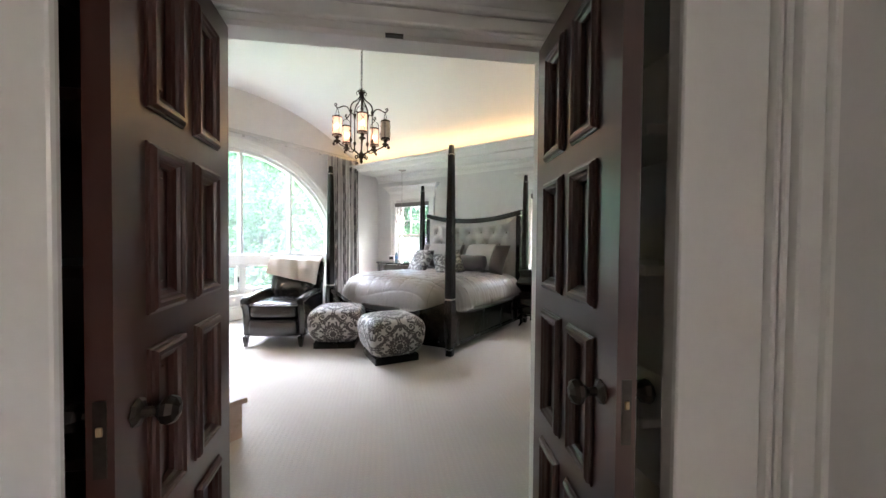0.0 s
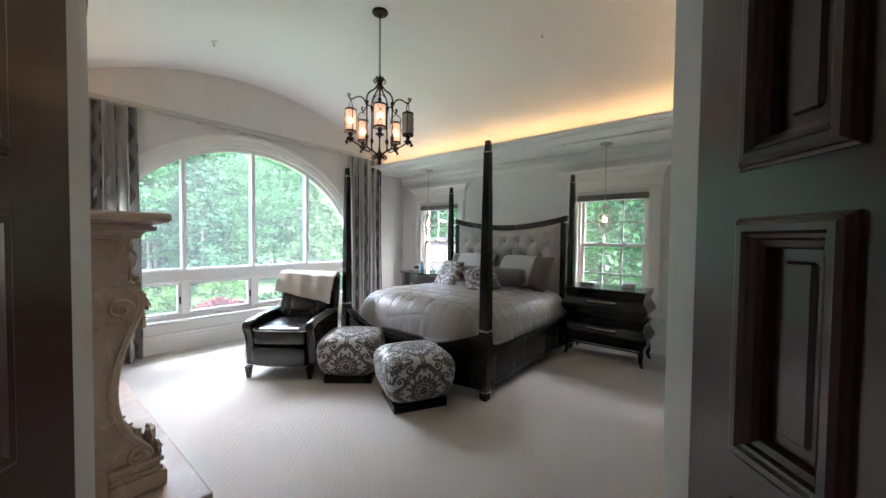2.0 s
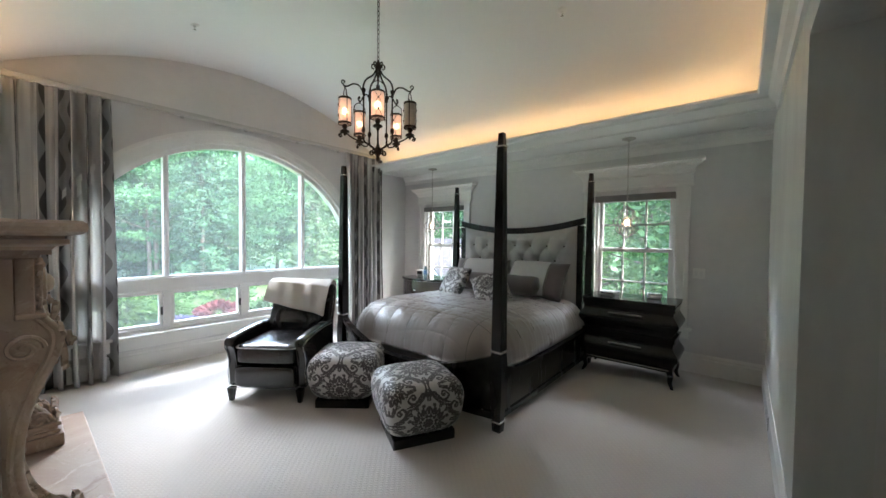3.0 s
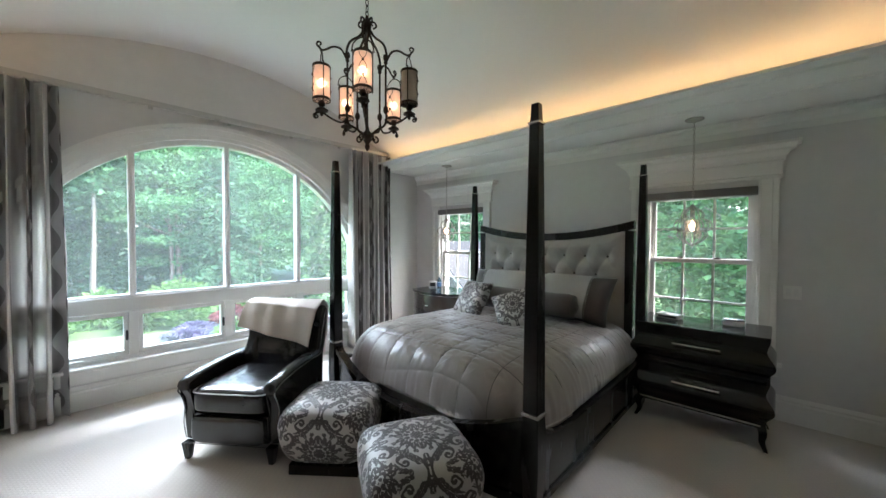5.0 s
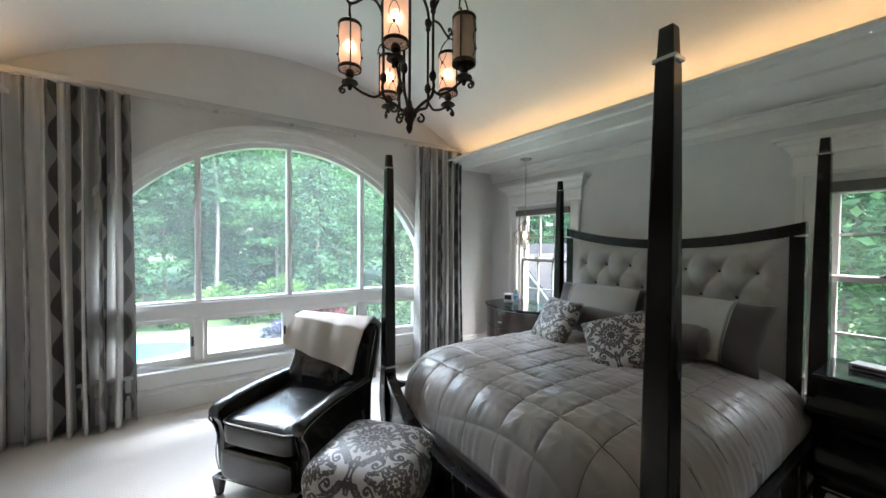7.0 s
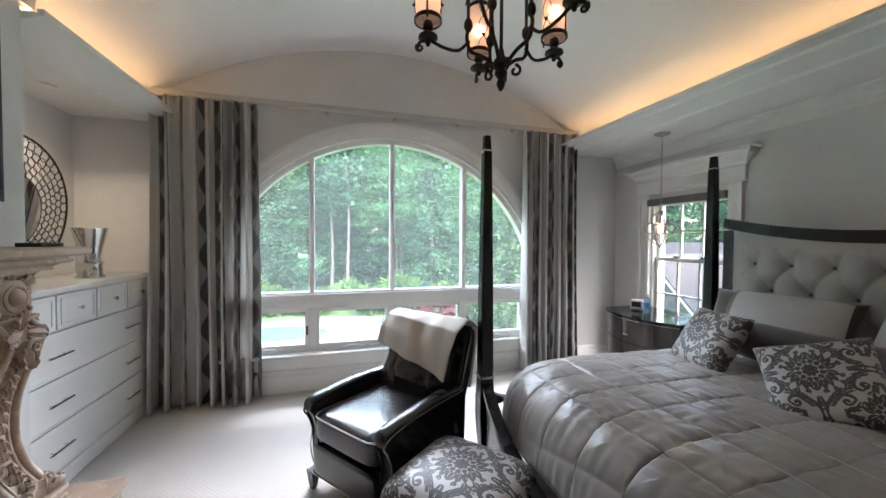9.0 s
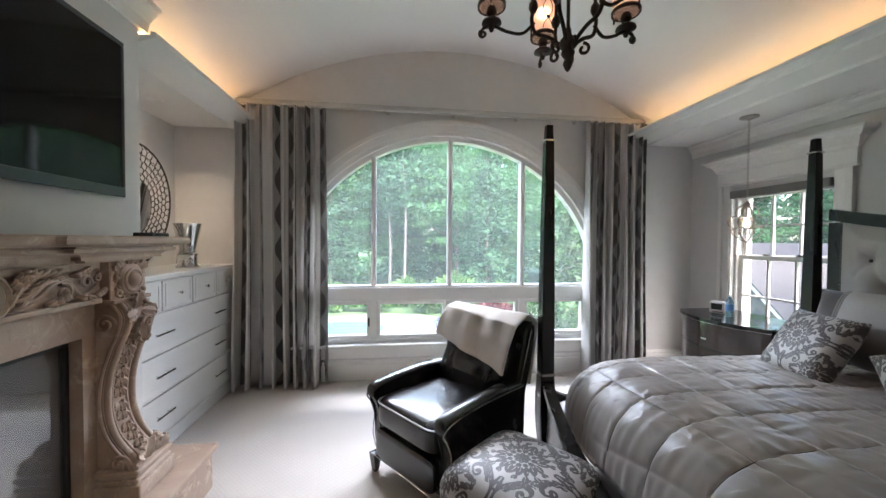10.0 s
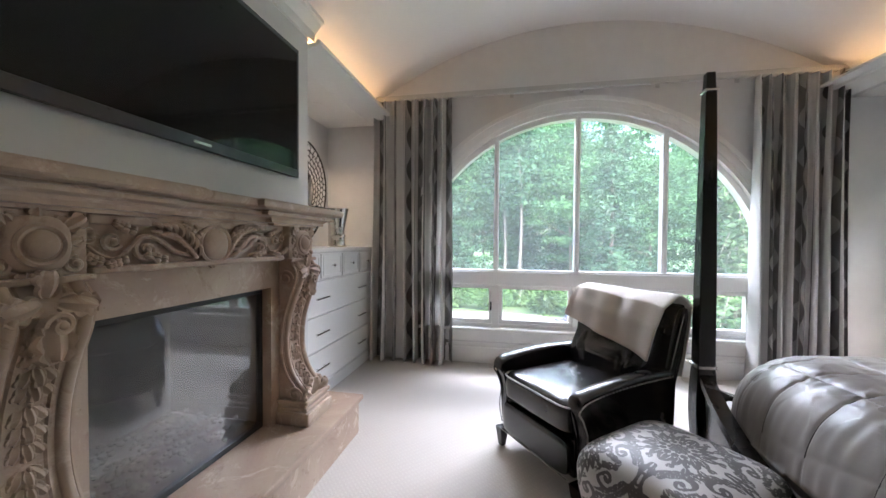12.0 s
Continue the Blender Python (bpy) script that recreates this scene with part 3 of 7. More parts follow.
    part("cornice", bm, TRIM, w, "white moulded cornice")
    bm = B()
    box(bm, x0 + 0.002, x1 - 0.002, NY - 0.05, NY + 0.03, WZ1 - 0.085, WZ1 - 0.003, 0.008)
    part("shade_cassette", bm, surf(name + "_shade", (0.20, 0.19, 0.18), 0.6, 0.1, 5.0, 120.0, 0.1), w, "grey roller shade cassette")
    return w


hung_window("window_2", *WIN_R, "white double-hung window with muntins, rolled grey shade")
hung_window("window_3", *WIN_L, "white double-hung window with muntins beside the bed")


# ---- curtains ----
def curtain_material():
    """Grey and cream cloth woven with columns in which a grey ribbon snakes between two dark edges."""
    m, n, l, p = nodes_of("ikat_curtain")
    uv = n.new("ShaderNodeUVMap")
    sep = n.new("ShaderNodeSeparateXYZ")
    l.new(uv.outputs["UV"], sep.inputs[0])

    def mth(op, a, b=None):
        t = n.new("ShaderNodeMath")
        t.operation = op
        for k, v in ((0, a), (1, b)):
            if v is None:
                continue
            if isinstance(v, (int, float)):
                t.inputs[k].default_value = v
            else:
                l.new(v, t.inputs[k])
        return t.outputs[0]
    u, v = sep.outputs["X"], sep.outputs["Y"]
    band = mth("MULTIPLY", u, 2.75)                     # one printed column to every 36 cm of cloth
    x = mth("FRACT", band)
    turn = mth("MULTIPLY", mth("FLOOR", band), 2.4)
    snake = mth("ADD", mth("MULTIPLY", mth("SINE", mth("ADD", mth("MULTIPLY", v, 17.0), turn)), 0.5), 0.5)
    column = mth("MULTIPLY", mth("GREATER_THAN", x, 0.32), mth("LESS_THAN", x, 0.68))
    left = mth("LESS_THAN", x, mth("ADD", mth("MULTIPLY", snake, 0.15), 0.325))
    right = mth("GREATER_THAN", x, mth("ADD", mth("MULTIPLY", snake, 0.15), 0.525))
    pale = mth("LESS_THAN", mth("FRACT", mth("MULTIPLY", u, 5.5)), 0.5)
    ground = mix_node(n, l, pale, (0.82, 0.80, 0.77), (0.70, 0.68, 0.655))
    c = mix_node(n, l, column, ground, (0.42, 0.405, 0.39))
    c = mix_node(n, l, mth("MULTIPLY", column, left), c, (0.18, 0.17, 0.162))
    c = mix_node(n, l, mth("MULTIPLY", column, right), c, (0.095, 0.087, 0.084))
    weave = noise_node(n, l, uv.outputs["UV"], 220.0, 2)
    c = mix_node(n, l, mth("MULTIPLY", weave.outputs["Fac"], 0.16), c, (0.36, 0.35, 0.33))
    l.new(c, p.inputs["Base Color"])
    p.inputs["Roughness"].default_value = 0.7
    p.inputs["Sheen Weight"].default_value = 0.2
    tr = n.new("ShaderNodeBsdfTranslucent")
    l.new(c, tr.inputs["Color"])
    mx = n.new("ShaderNodeMixShader")
    mx.inputs[0].default_value = 0.33
    l.new(p.outputs[0], mx.inputs[1])
    l.new(tr.outputs[0], mx.inputs[2])
    l.new(mx.outputs[0], n["Material Output"].inputs[0])
    return m


CURTAIN = curtain_material()
ROD_Z = 3.045


def curtain(y0, y1, seed, label):
    """A gathered drape hanging from the rod, from y0 to y1, its folds deeper to the floor."""
    rnd = random.Random(seed)
    t = thing("curtain", Matrix.Translation((WX + 0.125, 0, 0)), label, "curtain", "window curtains")
    folds, nu, nv = 8, 280, 44
    ph = [rnd.uniform(0, 6.28) for _ in range(5)]
    bm = B()
    layer = bm.loops.layers.uv.new("UVMap")

    def place(u, v):
        z = 0.012 + (ROD_Z - 0.05) * v
        loose = 1 - 0.45 * v
        a = 2 * math.pi * (folds * u + 0.16 * math.sin(5.0 * u + ph[0]) + 0.05 * (1 - v) * math.sin(9 * u + ph[1]))
        amp = (0.080 + 0.034 * math.sin(7 * u + ph[2])) * (0.45 + 0.70 * (1 - v) ** 0.6)
        x = amp * math.sin(a) + 0.016 * math.sin(2.1 * a + ph[3]) * loose + 0.016 * math.sin(3 * a + ph[4]) * max(0.0, v - 0.8) * 5
        spread = 1.0 + 0.03 * (1 - v) ** 2
        y = (y0 + y1) / 2 + (u - 0.5) * (y1 - y0) * spread + 0.034 * math.cos(a) * (1.15 - 0.6 * v) + 0.012 * math.sin(4 * v + ph[4] + 8 * u) * (1 - v)
        return Vector((max(x, -0.118), y, z))
    g = sheet(bm, place, nu, nv)
    bm.faces.ensure_lookup_table()
    width = (y1 - y0) * 2.3
    k = 0
    for i in range(nu):
        for j in range(nv):
            f = bm.faces[k]
            k += 1
            for lp, (a, b) in zip(f.loops, ((i, j), (i + 1, j), (i + 1, j + 1), (i, j + 1))):
                lp[layer].uv = (a / nu * width, b / nv * 3.0)
    me = bpy.data.meshes.new("drape")
    bm.to_mesh(me)
    bm.free()
    me.materials.append(CURTAIN)
    me.polygons.foreach_set("use_smooth", [True] * len(me.polygons))
    drape = new("drape", me)
    drape.parent = t
    so = drape.modifiers.new("cloth", "SOLIDIFY")
    so.thickness = 0.004
    bm = B()
    for i in range(folds * 2 + 1):
        y = y0 + 0.02 + (y1 - y0 - 0.04) * i / (folds * 2)
        box(bm, -0.037, -0.013, y - 0.006, y + 0.006, ROD_Z - 0.045, ROD_Z - 0.02)
    tagged(part("gliders", bm, CHROME, t), kind="stuff")
    return t


curtain(2.70, 3.58, 3, "floor-length grey and cream patterned curtain gathered open")
curtain(6.58, 7.32, 8, "floor-length grey patterned curtain gathered beside the bed")
RAIL = surf("rail_metal", (0.52, 0.51, 0.49), 0.42, 0.05, 5.0, 80.0, 0.02, metallic=0.25)
rail = thing("curtain_rail", Matrix.Translation((0, 0, 0)), "long brushed-metal curtain rail above the arched window", "curtain rail")
bm = B()
box(bm, WX + 0.080, WX + 0.120, 2.68, 7.34, ROD_Z - 0.020, ROD_Z + 0.026, 0.006, 2)
box(bm, WX + 0.086, WX + 0.114, 2.72, 7.30, ROD_Z - 0.030, ROD_Z - 0.020)
part("rail", bm, RAIL, rail)
for y in (2.85, 3.55, 4.26, 5.0, 5.75, 6.48, 7.2):
    bm = B()
    box(bm, WX + 0.001, WX + 0.085, y - 0.012, y + 0.012, ROD_Z - 0.014, ROD_Z + 0.004)
    box(bm, WX + 0.0005, WX + 0.008, y - 0.02, y + 0.02, ROD_Z - 0.04, ROD_Z + 0.03)
    part("bracket", bm, RAIL, rail)

# floor vents under the window
VENT = surf("vent_paint", (0.55, 0.52, 0.47), 0.5, 0.05, 6.0, 80.0, 0.0)
for y0 in (3.93, 6.0):
    v = thing("floor_vent", Matrix.Translation((WX + 0.12, y0, 0)), "beige metal floor register set in the carpet", "floor vent", "floor vents")
    bm = B()
    for a, b, c, d in ((-0.05, 0.05, 0, 0.012), (-0.05, 0.05, 0.318, 0.33), (-0.05, -0.04, 0.012, 0.318), (0.04, 0.05, 0.012, 0.318)):
        box(bm, a, b, c, d, 0.001, 0.007)
    part("frame", bm, VENT, v)
    for i in range(16):
        bm = B()
        box(bm, -0.04, 0.04, 0.018 + 0.0188 * i, 0.028 + 0.0188 * i, 0.001, 0.005)
        part("slat", bm, VENT, v)

# ---- bed ----
def damask_tile(n=440):
    """One quarter-mirrored repeat of a damask: a rosette ringed with leaves, scrolls and plumes; 1 where the figure is dark."""
    a = np.zeros((n, n), dtype=np.float32)

    def dot(x, y, r, value):
        for cx in (x, -x):
            for cy in (y, -y):
                for ox in (-2, 0, 2):
                    for oy in (-2, 0, 2):
                        px, py = cx + ox, cy + oy
                        if abs(px) > 1 + r or abs(py) > 1 + r:
                            continue
                        i0, i1 = (max(0, int((q - r + 1) * n / 2)) for q in (px, py)), (min(n, int((q + r + 1) * n / 2) + 2) for q in (px, py))
                        (xa, ya), (xb, yb) = tuple(i0), tuple(i1)
                        gx = (np.arange(xa, xb) + 0.5) * 2 / n - 1
                        gy = (np.arange(ya, yb) + 0.5) * 2 / n - 1
                        hit = (gx[None, :] - px) ** 2 + (gy[:, None] - py) ** 2 < r * r
                        a[ya:yb, xa:xb][hit] = value

    def stroke(pts, w, value=1.0, tail=0.12):
        w = w * 1.25 if value else w
        ps = curve([(p[0], p[1], 0) for p in pts], 9)
        for i, p in enumerate(ps):
            f = i / (len(ps) - 1)
            dot(p.x, p.y, w * max(tail, math.sin(math.pi * min(1.0, 0.08 + 0.92 * f)) ** 0.8), value)

    def leaf(x, y, ang, size, bend, w=0.24):
        c, s = math.cos(ang), math.sin(ang)
        pts = [(x + c * size * f - s * size * bend * f * f, y + s * size * f + c * size * bend * f * f) for f in (0, 0.33, 0.66, 1.0)]
        stroke(pts, size * w)
        stroke(pts[:3], size * 0.03, 0.0, 1.0)

    def curl(x, y, r, start, turn, w):
        ps = [(x + r * (1 - 0.7 * i / 12) * math.cos(start + turn * i / 12), y + r * (1 - 0.7 * i / 12) * math.sin(start + turn * i / 12)) for i in range(13)]
        for i, p in enumerate(ps):
            dot(p[0], p[1], w * (0.8 + 0.6 * i / 12), 1.0)

    def plume(pts, size, k):
        ps = curve([(p[0], p[1], 0) for p in pts], 10)
        for j in range(k):
            f = 0.06 + 0.9 * j / (k - 1)
            i = min(len(ps) - 2, int(f * (len(ps) - 1)))
            t = ps[i + 1] - ps[i]
            ang = math.atan2(t.y, t.x)
            ln = size * (0.45 + 0.55 * math.sin(math.pi * (0.2 + 0.75 * f)))
            leaf(ps[i].x, ps[i].y, ang + 0.85, ln, -0.55, 0.20)
            leaf(ps[i].x, ps[i].y, ang - 0.85, ln, 0.55, 0.20)
        stroke(pts, size * 0.16)
        stroke(pts, size * 0.05, 0.0, 1.0)
    for cx, cy, k in ((0.0, 0.0, 1.0), (1.0, 1.0, 0.82)):
        for i in range(8):
            b = math.pi * (i + 0.5) / 4
            leaf(cx + 0.05 * k * math.cos(b), cy + 0.05 * k * math.sin(b), b, 0.10 * k, 0.2, 0.30)
        dot(cx, cy, 0.035 * k, 1.0)
        for i in range(12):
            b = math.pi * (i + 0.5) / 6
            curl(cx + 0.215 * k * math.cos(b), cy + 0.215 * k * math.sin(b), 0.045 * k, b, 5.0, 0.017 * k)
        for i in range(20):
            b = math.pi * (i + 0.5) / 10
            leaf(cx + 0.28 * k * math.cos(b), cy + 0.28 * k * math.sin(b), b, (0.17 + 0.05 * (i % 2)) * k, 0.35 if math.cos(b) * math.sin(b) > 0 else -0.35, 0.22)
    stroke([(0.04, 0.98), (0.10, 0.80), (0.26, 0.64), (0.46, 0.62), (0.56, 0.72), (0.48, 0.82)], 0.035, 1.0, 0.5)
    curl(0.42, 0.77, 0.08, 0.3, 5.5, 0.025)
    plume([(0.12, 0.86), (0.22, 0.72), (0.38, 0.56), (0.56, 0.50)], 0.15, 6)
    stroke([(0.98, 0.05), (0.82, 0.10), (0.66, 0.24), (0.62, 0.42), (0.72, 0.52), (0.82, 0.44)], 0.035, 1.0, 0.5)
    curl(0.78, 0.40, 0.08, 1.2, -5.5, 0.025)
    plume([(0.92, 0.10), (0.76, 0.16), (0.60, 0.30), (0.52, 0.42)], 0.14, 5)
    plume([(0.0, 0.62), (0.01, 0.74), (0.0, 0.90)], 0.11, 4)
    plume([(0.60, 0.0), (0.74, 0.01), (0.90, 0.0)], 0.11, 4)
    leaf(0.30, 0.42, 0.9, 0.16, 0.4)
    leaf(0.44, 0.30, 0.6, 0.16, -0.4)
    plume([(0.30, 0.98), (0.42, 0.94), (0.54, 0.90), (0.62, 0.80)], 0.10, 5)
    plume([(0.98, 0.30), (0.94, 0.42), (0.90, 0.54), (0.80, 0.60)], 0.10, 5)
    curl(0.16, 0.52, 0.05, 2.2, 5.0, 0.02)
    curl(0.52, 0.16, 0.05, -0.6, -5.0, 0.02)
    soft = a.copy()
    for sh in ((0, 1), (0, -1), (1, 0), (-1, 0)):
        soft += np.roll(a, sh, (0, 1))
    return soft / 5.0


TILE = damask_tile()


def weave_damask(me, u, v, period):
    """Lays the damask figure on a mesh as a point attribute, by flat cloth coordinates in metres."""
    n = len(TILE)
    i = np.floor(((u / period + 0.5) % 1.0) * n).astype(int) % n
    j = np.floor(((v / period + 0.5) % 1.0) * n).astype(int) % n
    f = TILE[j, i]
    col = np.stack([f, f, f, np.ones_like(f)], axis=1).astype(np.float32)
    layer = me.color_attributes.new("figure", "FLOAT_COLOR", "POINT")
    layer.data.foreach_set("color", col.ravel())


def damask_material(name, light, dark):
    m, n, l, p = nodes_of(name)
    tc = n.new("ShaderNodeTexCoord")
    at = n.new("ShaderNodeAttribute")
    at.attribute_name = "figure"
    f = ramp_node(n, l, at.outputs["Fac"], 0.38, 0.62)
    thread = noise_node(n, l, tc.outputs["Object"], 260.0, 2)
    a = mix_node(n, l, thread.outputs["Fac"], shade(light, 0.85), shade(light, 1.12))
    b = mix_node(n, l, thread.outputs["Fac"], shade(dark, 0.7), shade(dark, 1.3))
    l.new(mix_node(n, l, f, a, b), p.inputs["Base Color"])
    p.inputs["Roughness"].default_value = 0.45
    p.inputs["Sheen Weight"].default_value = 0.2
    bp = n.new("ShaderNodeBump")
    bp.inputs["Strength"].default_value = 0.15
    bp.inputs["Distance"].default_value = 0.002
    l.new(f, bp.inputs["Height"])
    l.new(bp.outputs[0], p.inputs["Normal"])
    return m


DAMASK = damask_material("damask_cloth", (0.50, 0.475, 0.455), (0.060, 0.050, 0.049))
DAMASK_P = damask_material("damask_pillow", (0.50, 0.475, 0.455), (0.070, 0.060, 0.060))
SATIN = surf("silver_satin", (0.325, 0.29, 0.266), 0.30, 0.04, 2.5, 30.0, 0.05, sheen=0.2)
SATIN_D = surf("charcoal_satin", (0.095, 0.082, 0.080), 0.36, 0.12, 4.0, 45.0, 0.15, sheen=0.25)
SATIN_L = surf("pale_satin", (0.46, 0.45, 0.44), 0.4, 0.06, 4.0, 45.0, 0.12, sheen=0.2)
LINEN = surf("silver_upholstery", (0.44, 0.42, 0.40), 0.42, 0.06, 4.0, 60.0, 0.10, sheen=0.3)

PX0, PX1, PY0, PY1 = -5.885, -3.745, 5.42, 7.60
bed = thing("four_poster_bed", Matrix.Translation(((PX0 + PX1) / 2, (PY0 + PY1) / 2, 0)), "dark espresso four-poster bed with tapered posts and tufted headboard", "bed")
HX, HY = (PX1 - PX0) / 2, (PY1 - PY0) / 2


def square_rings(bm, prof, cx, cy, chamfer=0.12):
    rings = []
    for h, z in prof:
        c = h * chamfer
        rings.append([(cx + a, cy + b, z) for a, b in ((h - c, -h), (h, -h + c), (h, h - c), (h - c, h), (-h + c, h), (-h, h - c), (-h, -h + c), (-h + c, -h))])
    loft(bm, rings)


for sx in (-1, 1):
    for sy in (-1, 1):
        bm = B()
        square_rings(bm, [(0.036, 0.0), (0.040, 0.06), (0.040, 0.075), (0.036, 0.085), (0.050, 0.25), (0.056, 0.36), (0.055, 0.50), (0.049, 0.62), (0.047, 0.64), (0.0475, 0.665),
                          (0.047, 0.70), (0.044, 1.2), (0.037, 1.8), (0.030, 2.27), (0.029, 2.285), (0.029, 2.30), (0.026, 2.315), (0.0225, 2.40)], sx * HX, sy * HY)
        post = part("post", bm, ESPRESSO, bed)
        for h, z0, z1 in ((0.054, 0.645, 0.662), (0.043, 0.074, 0.084), (0.037, 2.288, 2.299)):
            bm = B()
            square_rings(bm, [(h - 0.006, z0 - 0.003), (h, z0), (h, z1), (h - 0.006, z1 + 0.003)], sx * HX, sy * HY)
            part("band", bm, CHROME, post, "silver metal band")


def sag(u, low, high, p=2.2):
    return low + (high - low) * abs(2 * u - 1) ** p


bm = B()                                             # footboard: panel with a sagging top rail, bowed outwards
n = 36
bow = [-HY - 0.10 * (1 - (2 * i / n - 1) ** 2) for i in range(n + 1)]
xs = [-HX + 0.04 + (2 * HX - 0.08) * i / n for i in range(n + 1)]
loft(bm, [[(x, y + 0.02, 0.12), (x, y + 0.02, sag(i / n, 0.36, 0.57)), (x, y - 0.015, sag(i / n, 0.36, 0.57)), (x, y - 0.015, 0.12)] for i, (x, y) in enumerate(zip(xs, bow))])
foot = part("footboard", bm, ESPRESSO, bed, smooth=True)
bm = B()
loft(bm, [[(x, y - 0.04, sag(i / n, 0.36, 0.57)), (x, y + 0.035, sag(i / n, 0.36, 0.57)), (x, y + 0.035, sag(i / n, 0.36, 0.57) + 0.045), (x, y - 0.04, sag(i / n, 0.36, 0.57) + 0.045)]
          for i, (x, y) in enumerate(zip(xs, bow))])
part("top_rail", bm, ESPRESSO, foot, smooth=True)
bm = B()
loft(bm, [[(x, y - 0.03, 0.09), (x, y + 0.025, 0.09), (x, y + 0.025, 0.15), (x, y - 0.03, 0.15)] for x, y in zip(xs, bow)])
part("bottom_rail", bm, ESPRESSO, foot, smooth=True)
for s in (-1, 1):
    bm = B()
    m2 = 24
    ys2 = [-HY + 0.04 + (2 * HY - 0.08) * i / m2 for i in range(m2 + 1)]
    loft(bm, [[(s * (HX - 0.02), y, 0.13), (s * (HX + 0.015), y, 0.13), (s * (HX + 0.015), y, sag(i / m2, 0.40, 0.50, 6)), (s * (HX - 0.02), y, sag(i / m2, 0.40, 0.50, 6))] for i, y in enumerate(ys2)])
    rail_p = part("side_rail", bm, ESPRESSO, bed, smooth=True)
    bm = B()
    loft(bm, [[(s * (HX - 0.03), y, sag(i / m2, 0.40, 0.50, 6)), (s * (HX + 0.03), y, sag(i / m2, 0.40, 0.50, 6)), (s * (HX + 0.03), y, sag(i / m2, 0.40, 0.50, 6) + 0.035), (s * (HX - 0.03), y, sag(i / m2, 0.40, 0.50, 6) + 0.035)]
              for i, y in enumerate(ys2)])
    part("rail_cap", bm, ESPRESSO, rail_p, smooth=True)
    bm = B()
    box(bm, *sorted((s * (HX - 0.02), s * (HX + 0.028))), -HY + 0.04, HY - 0.04, 0.09, 0.14, 0.006, 1)
    part("rail_base", bm, ESPRESSO, rail_p)
# headboard
HBW, HBY = 0.985, HY + 0.055
n = 32


def hb_top(u):
    return 1.725 + 0.125 * (2 * u - 1) ** 2


bm = B()
for i in range(n):
    u0, u1 = i / n, (i + 1) / n
    xa, xb = -HBW + 2 * HBW * u0, -HBW + 2 * HBW * u1
    prism(bm, [(xa, hb_top(u0) - 0.085), (xb, hb_top(u1) - 0.085), (xb, hb_top(u1)), (xa, hb_top(u0))], "y", HBY - 0.035, HBY + 0.035)
bmesh.ops.remove_doubles(bm, verts=bm.verts, dist=0.0005)
for s in (-1, 1):
    a, b = sorted((s * HBW, s * (HBW - 0.085)))
    box(bm, a, b, HBY - 0.035, HBY + 0.035, 0.3, 1.765 - 0.02)
box(bm, -HBW, HBW, HBY - 0.02, HBY + 0.02, 0.3, 0.5)
hb = part("headboard_frame", bm, ESPRESSO, bed)
tufts = [(-0.73 + 0.2433 * i, 1.47) for i in range(7)] + [(-0.61 + 0.2433 * i, 1.27) for i in range(6)] + [(-0.73 + 0.2433 * i, 1.07) for i in range(7)]
bm = B()


def tuft_face(u, v):
    x = -HBW + 0.085 + (2 * HBW - 0.17) * u
    top = hb_top(0.043 + 0.914 * u) - 0.085
    z = 0.5 + (top - 0.5) * v
    d = 9.0
    crease = 9.0
    for a, b in tufts:
        q = math.hypot(x - a, z - b)
        d = min(d, q)
        if q < 0.24:
            k1, k2 = abs((x - a) * 0.2 - (z - b) * 0.1217) / 0.234, abs((x - a) * 0.2 + (z - b) * 0.1217) / 0.234
            if q < 0.14:
                crease = min(crease, k1, k2)
    edge = min(u, 1 - u, 1 - v) * 2.2
    bulge = 0.055 * (1 - math.exp(-(d / 0.06) ** 2)) - 0.012 * math.exp(-(crease / 0.012) ** 2)
    return Vector((x, HBY - 0.03 - bulge * min(1, edge * 6), z))


sheet(bm, tuft_face, 130, 80)
part("tufted_panel", bm, LINEN, bed, "silver button-tufted upholstery", smooth=180)
for a, b in tufts:
    bm = B()
    lathe(bm, [(0, 0), (0.013, 0.001), (0.010, 0.006), (0, 0.008)], 10)
    for v in bm.verts:
        v.co = Vector((a + v.co.x, HBY - 0.036 - v.co.z, b + v.co.y))
    part("button", bm, SATIN_D, hb)
bm = B()
for i in range(70):
    u = i / 69
    x = -HBW + 0.093 + (2 * HBW - 0.186) * u
    lathe(bm, [(0.0055, 0), (0.004, 0.004), (0, 0.005)], 6, (x, 0, hb_top(0.045 + 0.91 * u) - 0.093))
for s in (-1, 1):
    for i in range(45):
        lathe(bm, [(0.0055, 0), (0.004, 0.004), (0, 0.005)], 6, (s * (HBW - 0.093), 0, 0.52 + 0.0255 * i))
for v in bm.verts:
    zc = v.co.z
    v.co.y += HBY - 0.05
tagged(part("nail_trim", bm, CHROME, hb, "row of silver nailheads"), kind="stuff")
bm = B()
puff(bm, (2 * HX - 0.10, 2 * HY - 0.12, 0.34), 0.25, 0.2, 40, 12, (0, 0.0, 0.44))
tagged(part("mattress", bm, SATIN_L, m=bed.matrix_basis.copy()), "thick mattress on the bed frame under the comforter", "mattress")

# comforter: quilted, draped over the mattress
bm = B()
random.seed(4)
CW, CY0, CY1 = 1.065, -HY - 0.02, HY - 0.12
qx = [-1.0, -0.74, -0.50, -0.25, 0.0, 0.25, 0.50, 0.74, 1.0]
qy = [0.03, 0.22, 0.50, 0.78, 1.06, 1.34, 1.62, 1.90]


